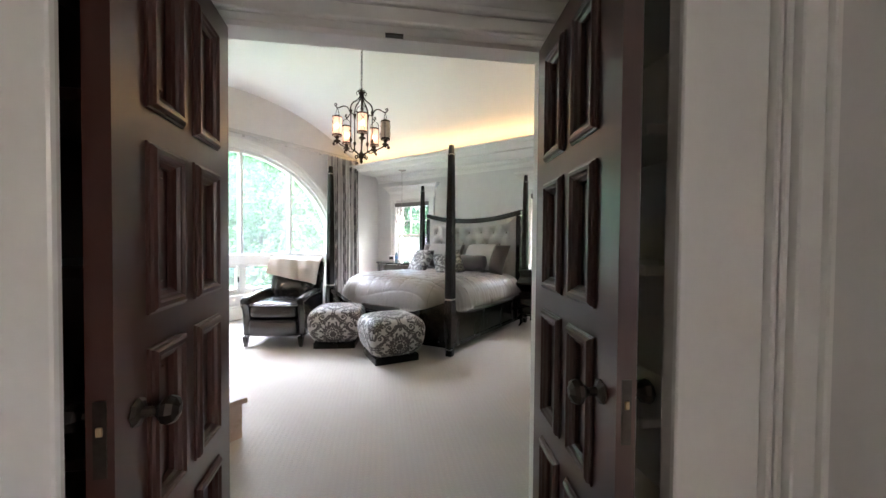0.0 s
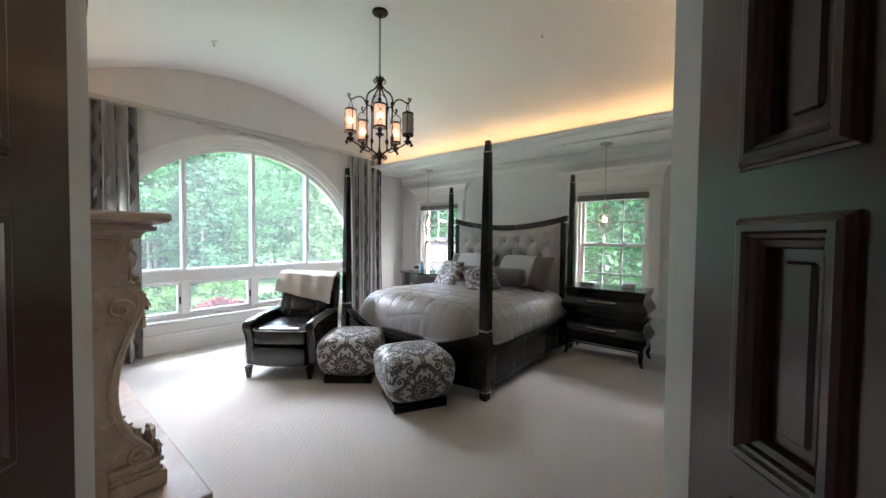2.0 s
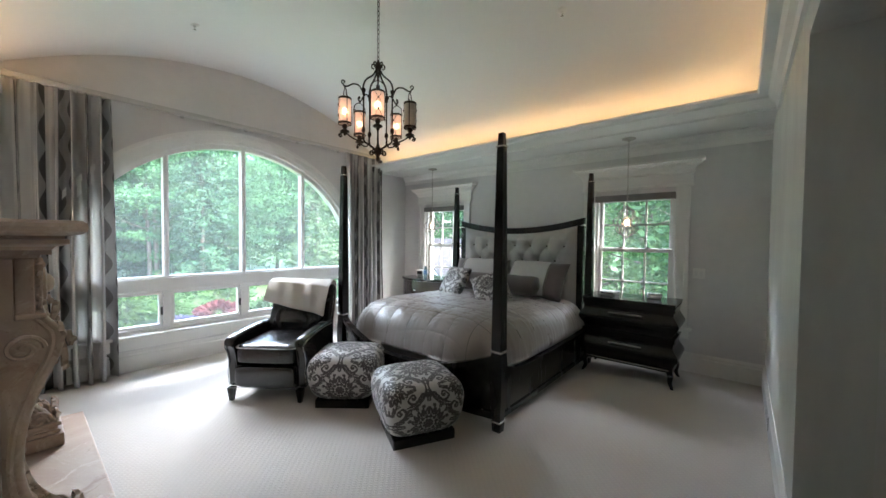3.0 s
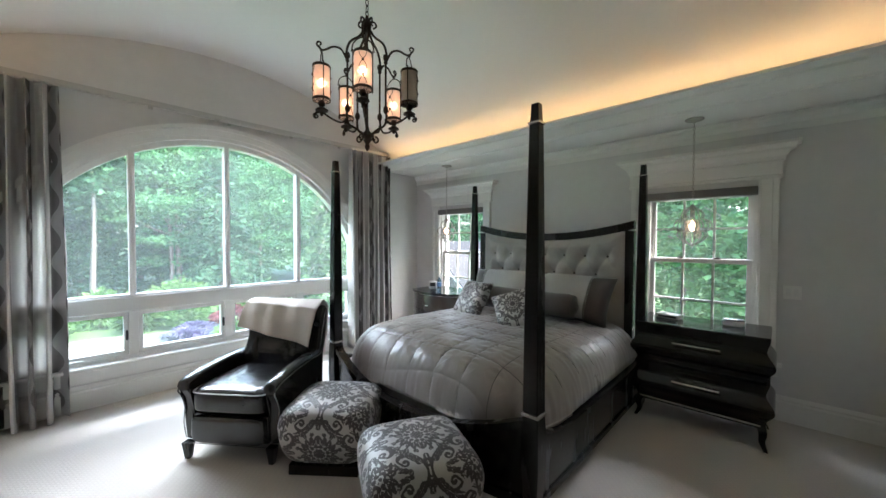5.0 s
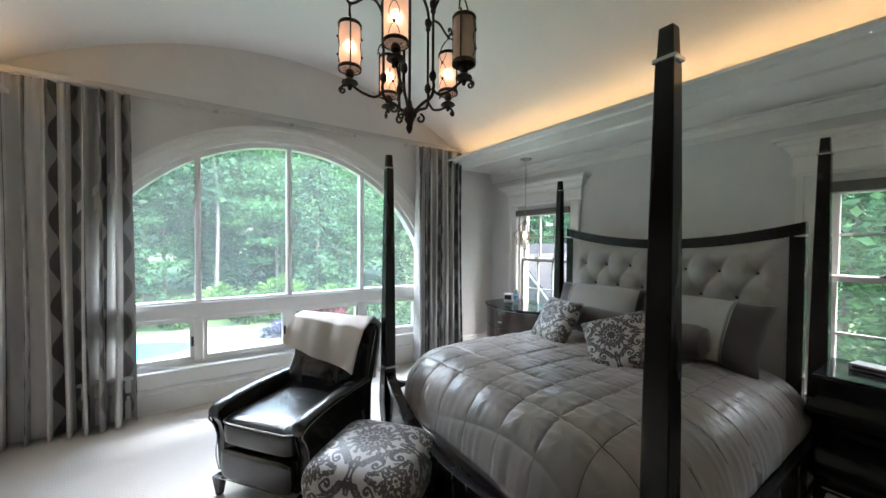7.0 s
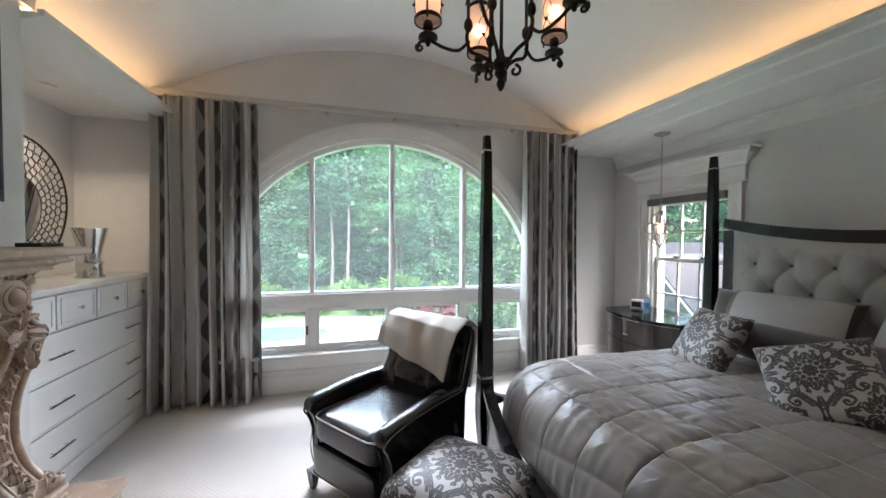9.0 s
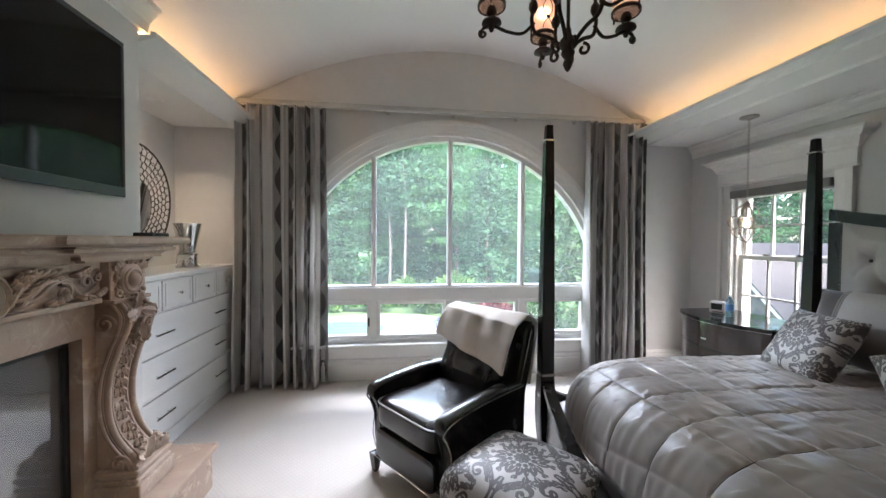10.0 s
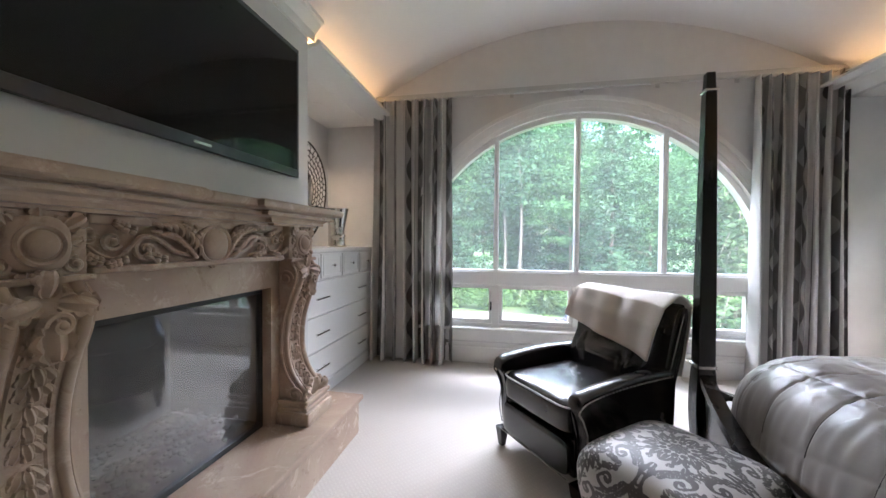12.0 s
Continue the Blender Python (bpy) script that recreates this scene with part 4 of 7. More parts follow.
def drape_at(u, v):
    a, b = 2 * u - 1, v
    # spread sample lines towards the rolled edges
    xn = math.sin(a * math.pi / 2) * 0.35 + a * 0.65
    yy = b ** 1.35
    x = CW * xn
    y = CY0 + (CY1 - CY0) * yy
    foot_n = max(0.0, 1 - (y - CY0) / 1.0)
    r = (abs(xn) ** 5 + foot_n ** 5) ** 0.2
    fall = max(0.0, 1 - min(1.0, r) ** 9) ** 0.5
    low = 0.455 + 0.035 * abs(xn) ** 2
    z = low + (0.805 + 0.035 * min(1.0, 1.6 * (1 - yy)) - low) * fall + 0.015 * (1 - xn * xn)
    if r > 1:
        x, y = x / r ** 0.8, y
    wob = 0.012 * math.sin(5.3 * x + 1.2 * math.sin(3 * y))
    dx = min(abs(x - q * 1.0 - wob) for q in qx)
    dy = min(abs((y - CY0) - q - 0.02 * math.sin(4 * x)) for q in qy)
    d = min(dx, dy)
    side = min(1.0, max(0.0, (x - 0.62) / 0.12))         # the hanging side is plain
    puffed = (0.011 * (1 - math.exp(-d / 0.008)) + 0.007 * (1 - math.exp(-(d / 0.075) ** 2))) * (1 - 0.7 * side)
    run = y if dx < dy else x
    pucker = (0.013 * noise.noise(Vector((run * 26, d * 4, 9.1 if dx < dy else 2.2))) + 0.003 * math.sin(run * 75 + 4 * math.sin(run * 13))) * math.exp(-d / 0.07) * (1 - math.exp(-d / 0.010))
    crinkle = 0.7 * pucker + 0.55 * (0.006 * noise.noise(Vector((x * 9, y * 9, 1.3))) * math.exp(-(d / 0.09) ** 2) * 2 + 0.004 * noise.noise(Vector((x * 2.3, y * 3.1, 7.7))) + 0.0045 * noise.noise(Vector((x * 11, y * 17, 3.1))) + 0.003 * noise.noise(Vector((x * 26, y * 9, 5.5)))) + 0.010 * side * noise.noise(Vector((x * 4 + z * 5, y * 13 + 5 * x, 8.4)))
    nz = 0.35 + 0.65 * fall
    out = 1 - nz
    z += (puffed + crinkle) * nz - 0.02
    x += math.copysign((puffed + crinkle) * out, xn) * (abs(xn) > 0.5)
    y -= (puffed + crinkle) * out * (foot_n > 0.5)
    return Vector((x, y - 0.02 * (1 - xn * xn) * (foot_n > 0), z))


sheet(bm, drape_at, 400, 400)
com = tagged(part("comforter", bm, SATIN, smooth=180, m=bed.matrix_basis.copy()), "silver-grey quilted satin comforter spread over the bed", "comforter")
so = com.modifiers.new("cloth", "SOLIDIFY")
so.thickness, so.offset = 0.02, -1
# pale tubes along three seams, standing in for the puckers' bright highlights
bm = B()
for q in (0.50, 0.78, 1.06):
    pts = []
    for i in range(120):
        u = 0.06 + 0.88 * i / 119
        xa = CW * (math.sin((2 * u - 1) * math.pi / 2) * 0.35 + (2 * u - 1) * 0.65)
        v = ((q + 0.02 * math.sin(4 * xa)) / (CY1 - CY0)) ** (1 / 1.35)
        pts.append(drape_at(u, v) + Vector((0, 0.0015 * math.sin(90 * u), 0.003)))
    tube(bm, pts, [0.0038 + 0.0012 * math.sin(31 * i) for i in range(120)], 5)
part("piping", bm, SATIN_L, com, "pale satin lines for the highlights on puckered seams")


# thin charcoal tubes laid along the inner quilting seams
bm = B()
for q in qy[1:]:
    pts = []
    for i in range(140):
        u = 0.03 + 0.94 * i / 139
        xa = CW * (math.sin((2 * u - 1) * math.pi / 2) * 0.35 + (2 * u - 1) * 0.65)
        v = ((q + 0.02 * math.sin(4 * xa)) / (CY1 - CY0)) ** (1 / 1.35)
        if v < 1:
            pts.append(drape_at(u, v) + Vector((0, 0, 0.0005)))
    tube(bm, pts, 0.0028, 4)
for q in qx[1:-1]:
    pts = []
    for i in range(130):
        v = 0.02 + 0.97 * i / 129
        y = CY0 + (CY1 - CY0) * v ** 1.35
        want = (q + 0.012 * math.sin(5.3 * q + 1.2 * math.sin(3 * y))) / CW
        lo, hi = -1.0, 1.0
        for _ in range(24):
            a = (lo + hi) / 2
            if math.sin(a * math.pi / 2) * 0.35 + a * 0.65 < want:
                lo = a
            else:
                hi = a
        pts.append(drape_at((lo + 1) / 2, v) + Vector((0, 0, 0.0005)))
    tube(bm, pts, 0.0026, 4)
tagged(part("seam_lines", bm, SATIN_D, com, "thin charcoal lines along the quilting seams"), kind="stuff")


def cushion(name, size, m, material, label, category="pillow", plump=0.45):
    """A stuffed cushion: thick in the middle, pinched to a seam with pointed corners."""
    bm = B()
    sx, sy, sz = size
    rnd = random.Random(len(label) + int(sx * 1000))
    o = rnd.uniform(0, 9)

    def half(s):
        def f(u, v):
            a, b = 2 * u - 1, 2 * v - 1
            pin = 1 - 0.07 * (1 - a * a) * b * b
            pin2 = 1 - 0.07 * (1 - b * b) * a * a
            t = max(0.0, (1 - a ** 4) * (1 - b ** 4)) ** plump
            w = 0.012 * noise.noise(Vector((a * 2 + o, b * 2, s * 3.0)))
            return Vector((sx / 2 * a * pin2, sy / 2 * b * pin, s * (sz / 2 * t + w * t)))
        return f
    k = 28 if material is not DAMASK_P else 180
    sheet(bm, half(1), k, k)
    sheet(bm, half(-1), k, k)
    bmesh.ops.remove_doubles(bm, verts=bm.verts, dist=0.0004)
    ob = part(name, bm, material, smooth=180, m=m)
    if material is DAMASK_P:
        co = np.empty(len(ob.data.vertices) * 3, dtype=np.float32)
        ob.data.vertices.foreach_get("co", co)
        weave_damask(ob.data, co[0::3] + 0.02, co[1::3] - 0.03, 0.40)
    return tagged(ob, label, category)


BX = (PX0 + PX1) / 2
for sx in (-1, 1):
    m = pose(BX + sx * 0.45, 7.38, 1.02, 62, 0, -sx * 7)
    sham = cushion("pillow_sham", (0.86, 0.54, 0.27), m, SATIN_D, "charcoal satin sham with pale centre leaning on headboard", plump=0.66)

    def swell(x, y):
        return 0.018 + 0.135 * max(0.0, (1 - (x / 0.415) ** 4) * (1 - (y / 0.262) ** 4)) ** 0.66
    bm = B()
    sheet(bm, lambda u, v: Vector((-sx * 0.085 + (2 * u - 1) * 0.30, (2 * v - 1) * 0.235, swell(-sx * 0.085 + (2 * u - 1) * 0.30, (2 * v - 1) * 0.235))), 24, 20)
    part("centre_panel", bm, SATIN_L, sham, "pale silver satin panel", smooth=180)
    bm = B()
    for i in range(60):
        x, z = sx * (0.222 + 0.014 * (i % 2)), -0.232 + 0.464 * (i // 2) / 29
        puff(bm, (0.012, 0.013, 0.009), 1, 1, 6, 4, (x, z, swell(x, z) + 0.003))
    tagged(part("beaded_trim", bm, CHROME, sham, "row of silver beads"), kind="stuff")
bm = B()
prof = [(0.0, -0.55), (0.03, -0.555), (0.06, -0.54), (0.115, -0.52), (0.125, -0.48)] + [(0.128 + 0.002 * math.sin(i * 2.1), -0.48 + 0.96 * i / 14) for i in range(1, 14)] + [(0.125, 0.48), (0.115, 0.52), (0.06, 0.54), (0.03, 0.555), (0, 0.55)]
lathe(bm, prof, 28)
for v in bm.verts:
    v.co += 0.006 * noise.noise_vector(v.co * 8)
tagged(part("bolster", bm, SATIN_D, smooth=True, m=pose(BX + 0.05, 7.14, 0.965, 0, 90, 0)), "long charcoal satin bolster lying across the bed", "bolster")
cushion("throw_pillow", (0.44, 0.44, 0.17), pose(BX - 0.50, 6.84, 0.97, 58, 0, -14), DAMASK_P, "grey and cream damask throw pillow on the bed")
cushion("throw_pillow", (0.46, 0.44, 0.17), pose(BX + 0.20, 6.66, 0.955, 52, 0, 14) @ Matrix.Rotation(radians(24), 4, "Z"), DAMASK_P, "grey and cream damask throw pillow leaning on the bolster")

# ---- armchair, blanket and ottomans ----
LEATHER = surf("black_leather", (0.016, 0.015, 0.016), 0.25, 0.25, 5.0, 120.0, 0.14, coat=0.35)
WELT = surf("grey_welt", (0.48, 0.47, 0.45), 0.5, 0.1, 9.0, 60.0, 0.05)
FLEECE = surf("cream_fleece", (0.68, 0.61, 0.55), 0.95, 0.06, 4.0, 150.0, 0.35, sheen=0.4)
chair = thing("armchair", pose(-5.665, 4.40, 0, 0, 0, 37.2) @ Matrix.Diagonal((1.07, 1.05, 1.0, 1.0)), "black leather reclining armchair with nailhead trim", "armchair")
CW2, CD = 0.355, 0.80
for x, y, k in ((-0.31, 0.03, 1), (0.31, 0.03, 1), (-0.29, 0.70, 1), (0.29, 0.70, 1)):
    bm = B()
    loft(bm, [[(x + s * a, y + t * a, z) for s, t in ((-1, -1), (1, -1), (1, 1), (-1, 1))] for a, z in ((0.016, 0.0), (0.030, 0.125))])
    part("leg", bm, ESPRESSO, chair)
bm = B()
box(bm, -0.275, 0.275, 0.045, 0.72, 0.125, 0.335, 0.012)
part("seat_base", bm, LEATHER, chair, smooth=True)
bm = B()
puff(bm, (0.54, 0.10, 0.20), 0.3, 0.25, 36, 12, (0, 0.04, 0.235))
part("front_panel", bm, LEATHER, chair, "padded leather footrest panel", smooth=True)
bm = B()


def seat_dip(p):
    k = (p.x / 0.28) ** 2 + (p.y / 0.33) ** 2
    return Vector((p.x, p.y, p.z + (0.018 * math.exp(-k) if p.z > 0 else 0) + 0.003 * noise.noise(p * 14) + 0.0035 * math.sin(p.x * 40 + 6 * noise.noise(p * 6)) * math.exp(-((p.y - 0.12) / 0.12) ** 2)))


puff(bm, (0.55, 0.64, 0.19), 0.32, 0.22, 72, 30, (0, 0.315, 0.44), seat_dip)
seat = part("seat_cushion", bm, LEATHER, chair, smooth=True)
bm = B()
for dz in (0.058,):
    pts = []
    for i in range(60):
        a = 2 * math.pi * i / 60
        c, s = math.cos(a), math.sin(a)
        pts.append((0.277 * math.copysign(abs(c) ** 0.22, c), 0.315 + 0.322 * math.copysign(abs(s) ** 0.22, s), 0.452 + dz))
    tube(bm, pts, 0.005, 6, loop=True)
part("welt", bm, WELT, seat, "pale piping")
for s in (-1, 1):
    bm = B()                                           # arm: a side panel with a swept front edge and a padded top
    prof = [(0.06, 0.125), (0.74, 0.125), (0.76, 0.60), (0.50, 0.615), (0.20, 0.60), (0.06, 0.585), (0.005, 0.565), (-0.005, 0.53), (0.03, 0.47), (0.055, 0.38), (0.045, 0.26)]
    a, b = sorted((s * 0.278, s * 0.352))
    prism(bm, prof, "x", a, b)
    bmesh.ops.bevel(bm, geom=list(bm.edges), offset=0.010, segments=2, affect="EDGES")
    arm = part("arm", bm, LEATHER, chair, smooth=True)
    bm = B()
    top = curve([(s * 0.316, -0.008, 0.545), (s * 0.316, 0.02, 0.585), (s * 0.316, 0.16, 0.61), (s * 0.316, 0.42, 0.625), (s * 0.316, 0.70, 0.615)], 6)
    loft(bm, [[(p.x + 0.044 * math.cos(t) * (1 if i else 0.85), p.y, p.z + 0.022 * math.sin(t)) for t in [2 * math.pi * k / 14 for k in range(14)]] for i, p in enumerate(top)])
    part("arm_pad", bm, LEATHER, arm, smooth=True)
    bm = B()
    path = curve([(0, 0.058, 0.14), (0, 0.038, 0.26), (0, 0.048, 0.38), (0, 0.02, 0.47), (0, -0.008, 0.53), (0, 0.06, 0.57), (0, 0.25, 0.592), (0, 0.5, 0.597), (0, 0.72, 0.592)], 9)
    for p in path:
        lathe(bm, [(0.006, -0.003), (0.006, 0.0), (0, 0.005)], 6, (p.y, p.z, 0))
    for v in bm.verts:
        v.co = Vector((s * (0.353 + v.co.z), v.co.x, v.co.y))
    tagged(part("nailheads", bm, CHROME, arm, "row of small silver nailheads"), kind="stuff")
bm = B()
for i in range(46):
    lathe(bm, [(0.006, 0), (0.006, 0.002), (0, 0.005)], 6, (-0.27 + 0.012 * i, 0, 0.132))
tagged(part("nailheads", bm, CHROME, chair, "row of small silver nailheads"), kind="stuff")
# reclined back: frame with wings, inner cushion
BACK = Matrix.Translation((0, 0.62, 0.44)) @ Matrix.Rotation(radians(-17), 4, "X")
bm = B()
prof = [(0.02, -0.22), (0.13, -0.22), (0.155, 0.3), (0.15, 0.56), (0.12, 0.615), (0.06, 0.615), (0.03, 0.56), (0.04, 0.2)]
prism(bm, prof, "x", -0.325, 0.325)
bmesh.ops.bevel(bm, geom=list(bm.edges), offset=0.018, segments=3, affect="EDGES")
bmesh.ops.transform(bm, matrix=BACK, verts=bm.verts)
back = part("backrest", bm, LEATHER, chair, smooth=True)
bm = B()


def wrinkle(p):
    fan = math.sin(p.x * 42 + 7 * noise.noise(Vector((p.x * 5, p.z * 5, 1.7))) + p.z * 9)
    w = (0.011 * fan + 0.010 * noise.noise(p * 19)) * math.exp(-((p.z + 0.13) / 0.13) ** 2) - 0.024 * math.exp(-((p.z + 0.015 + 0.02 * math.sin(p.x * 11)) / 0.016) ** 2) + 0.016 * math.exp(-((p.z + 0.13) / 0.10) ** 2)
    return Vector((p.x, p.y - (w if p.y < 0 else 0) + 0.004 * noise.noise(p * 11), p.z))


puff(bm, (0.54, 0.18, 0.60), 0.42, 0.35, 120, 72, (0, -0.02, 0.30), wrinkle)
bmesh.ops.transform(bm, matrix=BACK, verts=bm.verts)
part("back_cushion", bm, LEATHER, back, "creased leather back cushion", smooth=True)
for s in (-1, 1):
    bm = B()
    for i in range(48):
        lathe(bm, [(0.006, 0), (0.006, 0.002), (0, 0.005)], 6, (0.055 + 0.0006 * i, -0.02 + 0.0122 * i, 0))
    for v in bm.verts:
        v.co = Vector((s * (0.324 + v.co.z), v.co.x, v.co.y))
    bmesh.ops.transform(bm, matrix=BACK, verts=bm.verts)
    tagged(part("nailheads", bm, CHROME, back, "row of small silver nailheads"), kind="stuff")

bm = B()


def blanket_at(u, v):
    x = -0.335 + 0.66 * u
    path = [(-0.142, 0.33), (-0.142, 0.48), (-0.112, 0.585), (-0.01, 0.648), (0.09, 0.645), (0.165, 0.62), (0.185, 0.48), (0.185, 0.18)]
    q = v * (len(path) - 1)
    i = min(int(q), len(path) - 2)
    f = q - i
    y = path[i][0] + (path[i + 1][0] - path[i][0]) * f
    z = path[i][1] + (path[i + 1][1] - path[i][1]) * f
    z -= (0.15 * (u - 0.35) + 0.05 * max(0.0, u - 0.8)) * (1 - min(1, v * 2.2))
    y += 0.010 * math.sin(11 * u + 5 * v) + 0.006 * math.sin(23 * u + 3 * v) + 0.006 * noise.noise(Vector((u * 5, v * 5, 2)))
    z += 0.010 * noise.noise(Vector((u * 3, v * 4, 6)))
    return BACK @ Vector((x + 0.012 * math.sin(6 * v), y, z))


sheet(bm, blanket_at, 40, 56)
bl = tagged(part("throw_blanket", bm, FLEECE, smooth=180, m=chair.matrix_basis.copy()), "cream fleece throw folded over the armchair back", "blanket")
so = bl.modifiers.new("cloth", "SOLIDIFY")
so.thickness, so.offset = 0.016, 1
bv = bl.modifiers.new("soft", "BEVEL")
bv.width, bv.segments = 0.006, 2


def ottoman_body():
    """A stuffed cube with bulging sides, its grid even enough to carry the woven figure."""
    e1, e2, nu, nv = 0.42, 0.34, 480, 190
    f = np.linspace(0, 1, 1500)
    ang = np.pi / 2 - np.pi * f
    c, s = np.abs(np.cos(ang)), np.abs(np.sin(ang))
    rad = (c ** (2 / e1) + s ** (2 / e1)) ** (-e1 / 2)
    rho, z = 0.31 * rad * c, 0.21 * rad * np.sin(ang)
    w = 0.86 + 0.20 * np.sin(np.minimum(1, (z + 0.21) / 0.42 * 1.15) * np.pi * 0.62)
    rho = rho * w
    arc = np.concatenate([[0], np.cumsum(np.hypot(np.diff(rho), np.diff(z)))])
    want = np.linspace(0.002, arc[-1] - 0.002, nv)
    rho, z = np.interp(want, arc, rho), np.interp(want, arc, z)
    q = (np.arange(nu) + 0.5) / nu * 4
    side, g = np.floor(q).astype(int), (q % 1.0) * 2 - 1
    ux = np.choose(side, [np.ones(nu), -g, -np.ones(nu), g])
    uy = np.choose(side, [g, np.ones(nu), -g, -np.ones(nu)])
    ln = np.hypot(ux, uy)
    ux, uy = ux / ln, uy / ln
    k = (np.abs(ux) ** (2 / e2) + np.abs(uy) ** (2 / e2)) ** (-e2 / 2)
    x, y = np.outer(rho, ux * k), np.outer(rho, uy * k)
    zz = np.repeat(z[:, None], nu, axis=1)
    zz = zz + np.where(zz > 0.1, 0.02 * (1 - (x / 0.3) ** 2) * (1 - (y / 0.3) ** 2), 0) + 0.27
    verts = np.stack([x, y, zz], axis=2).reshape(-1, 3)
    i, j = np.meshgrid(np.arange(nu), np.arange(nv - 1))
    a, b = j * nu + i, j * nu + (i + 1) % nu
    faces = np.stack([a, a + nu, b + nu, b], axis=2).reshape(-1, 4).tolist()
    faces += [list(range(nu)), list(reversed(range((nv - 1) * nu, nv * nu)))]
    me = bpy.data.meshes.new("upholstered_body")
    me.from_pydata(verts.tolist(), [], faces)
    me.materials.append(DAMASK)
    me.polygons.foreach_set("use_smooth", [True] * len(me.polygons))
    major = np.abs(x) > np.abs(y)
    run = np.repeat(want[:, None], nu, axis=1)
    u = np.where(major, run * np.sign(x), x)
    v = np.where(major, y, run * np.sign(y))
    weave_damask(me, u.ravel(), v.ravel(), 0.56)
    return me


def ottoman(x, y, turn, label):
    o = thing("ottoman", pose(x, y, 0, 0, 0, turn), label, "ottoman", "ottomans by the bed")
    bm = B()
    box(bm, -0.245, 0.245, -0.245, 0.245, 0.0, 0.075, 0.004, 1)
    part("plinth", bm, ESPRESSO, o, "dark wooden plinth base")
    body = new("upholstered_body", ottoman_body())
    body.parent = o
    body["label"] = "grey and cream damask upholstery"
    return o


ottoman(-5.175, 4.995, 40, "damask upholstered cube ottoman against the armchair")
ottoman(-4.27, 5.00, 62, "damask upholstered cube ottoman at the foot of bed")

# ---- nightstands and what stands on them ----
LACQUER = surf("black_lacquer", (0.006, 0.0055, 0.0055), 0.14, 0.2, 3.0, 30.0, 0.02, stretch=(0.5, 3, 3), coat=0.2, spec=0.35, rvar=0.05)
ns = thing("nightstand", pose(-3.245, 7.56, 0), "black lacquered chest nightstand with scalloped drawers and chrome bars", "nightstand")
W2 = 0.455
bm = B()
box(bm, -W2 + 0.02, W2 - 0.02, -0.22, 0.26, 0.20, 0.86)
part("carcass", bm, LACQUER, ns)
bm = B()
box(bm, -W2 - 0.02, W2 + 0.02, -0.285, 0.28, 0.865, 0.895, 0.006)
part("top", bm, LACQUER, ns)
for k, (z0, z1) in enumerate(((0.545, 0.86), (0.205, 0.52))):
    bm = B()
    m3 = 26
    front = []
    for i in range(m3 + 1):
        f = i / m3
        front.append((f, 0.010 + 0.055 * math.sin(math.pi * min(1.0, f * 1.35)) ** 2 * (f < 0.74) + 0.022 * max(0.0, f - 0.74) / 0.26))
    rings = []
    for f, d in front:
        z = z0 + (z1 - z0) * f
        rings.append([(-W2 - d + 0.012, 0.25, z), (-W2 - d + 0.012, -0.225 - d, z), (W2 + d - 0.012, -0.225 - d, z), (W2 + d - 0.012, 0.25, z)])
    loft(bm, rings)
    dr = part("drawer", bm, LACQUER, ns, "bowed black lacquer drawer", smooth=50)
    if k < 2:
        bm = B()
        zc = z0 + 0.62 * (z1 - z0)
        box(bm, -0.17, 0.17, -0.305, -0.293, zc - 0.007, zc + 0.007, 0.003)
        for x in (-0.13, 0.13):
            box(bm, x - 0.006, x + 0.006, -0.294, -0.24, zc - 0.005, zc + 0.005)
        part("handle", bm, CHROME, dr, "slim chrome bar handle")
bm = B()
box(bm, -W2 + 0.03, W2 - 0.03, -0.248, -0.24, 0.185, 0.197)
part("chrome_strip", bm, CHROME, ns, "thin chrome strip")
bm = B()
box(bm, -W2, W2, -0.238, 0.24, 0.165, 0.203)
part("apron", bm, LACQUER, ns)
for sx in (-1, 1):
    for y in (-0.20, 0.22):
        bm = B()
        sgn = -1 if y < 0 else 0.3
        c = [(sx * (W2 - 0.03), y, 0.19), (sx * (W2 - 0.015), y + sgn * 0.03, 0.13), (sx * (W2 - 0.02), y + sgn * 0.015, 0.06), (sx * (W2 + 0.005), y + sgn * 0.05, 0.0)]
        cs = curve(c, 5)
        loft(bm, [[(p.x + a * w, p.y + b * w, p.z) for a, b in ((-1, -1), (1, -1), (1, 1), (-1, 1))] for p, w in zip(cs, [0.032 - 0.019 * i / (len(cs) - 1) for i in range(len(cs))])])
        part("leg", bm, LACQUER, ns, smooth=True)
WHITEP = surf("white_plastic", (0.75, 0.74, 0.72), 0.35, 0.03, 5.0, 60.0, 0.0)
dev = thing("cable_box", pose(-3.50, 7.60, 0.895, 0, 0, -12), "small pale set-top device on the nightstand", "device")
bm = B()
box(bm, -0.10, 0.10, -0.06, 0.06, 0.004, 0.045, 0.006)
part("body", bm, WHITEP, dev)
bm = B()
box(bm, -0.08, 0.08, -0.063, -0.059, 0.014, 0.032)
part("slot", bm, LOCK, dev, "dark front slot")
tis = thing("trinket_box", pose(-3.02, 7.62, 0.895, 0, 0, 5), "low pale oval box on the nightstand", "box")
bm = B()
puff(bm, (0.16, 0.10, 0.05), 0.5, 0.7, 24, 10, (0, 0, 0.025))
part("body", bm, WHITEP, tis, smooth=True)
bm = B()
puff(bm, (0.15, 0.09, 0.024), 0.5, 0.7, 24, 10, (0, 0, 0.056))
part("lid", bm, SILVER, tis, smooth=True)

ln = thing("nightstand", pose(-6.47, 7.62, 0), "dark brown bow-fronted nightstand with silver edge line", "nightstand")


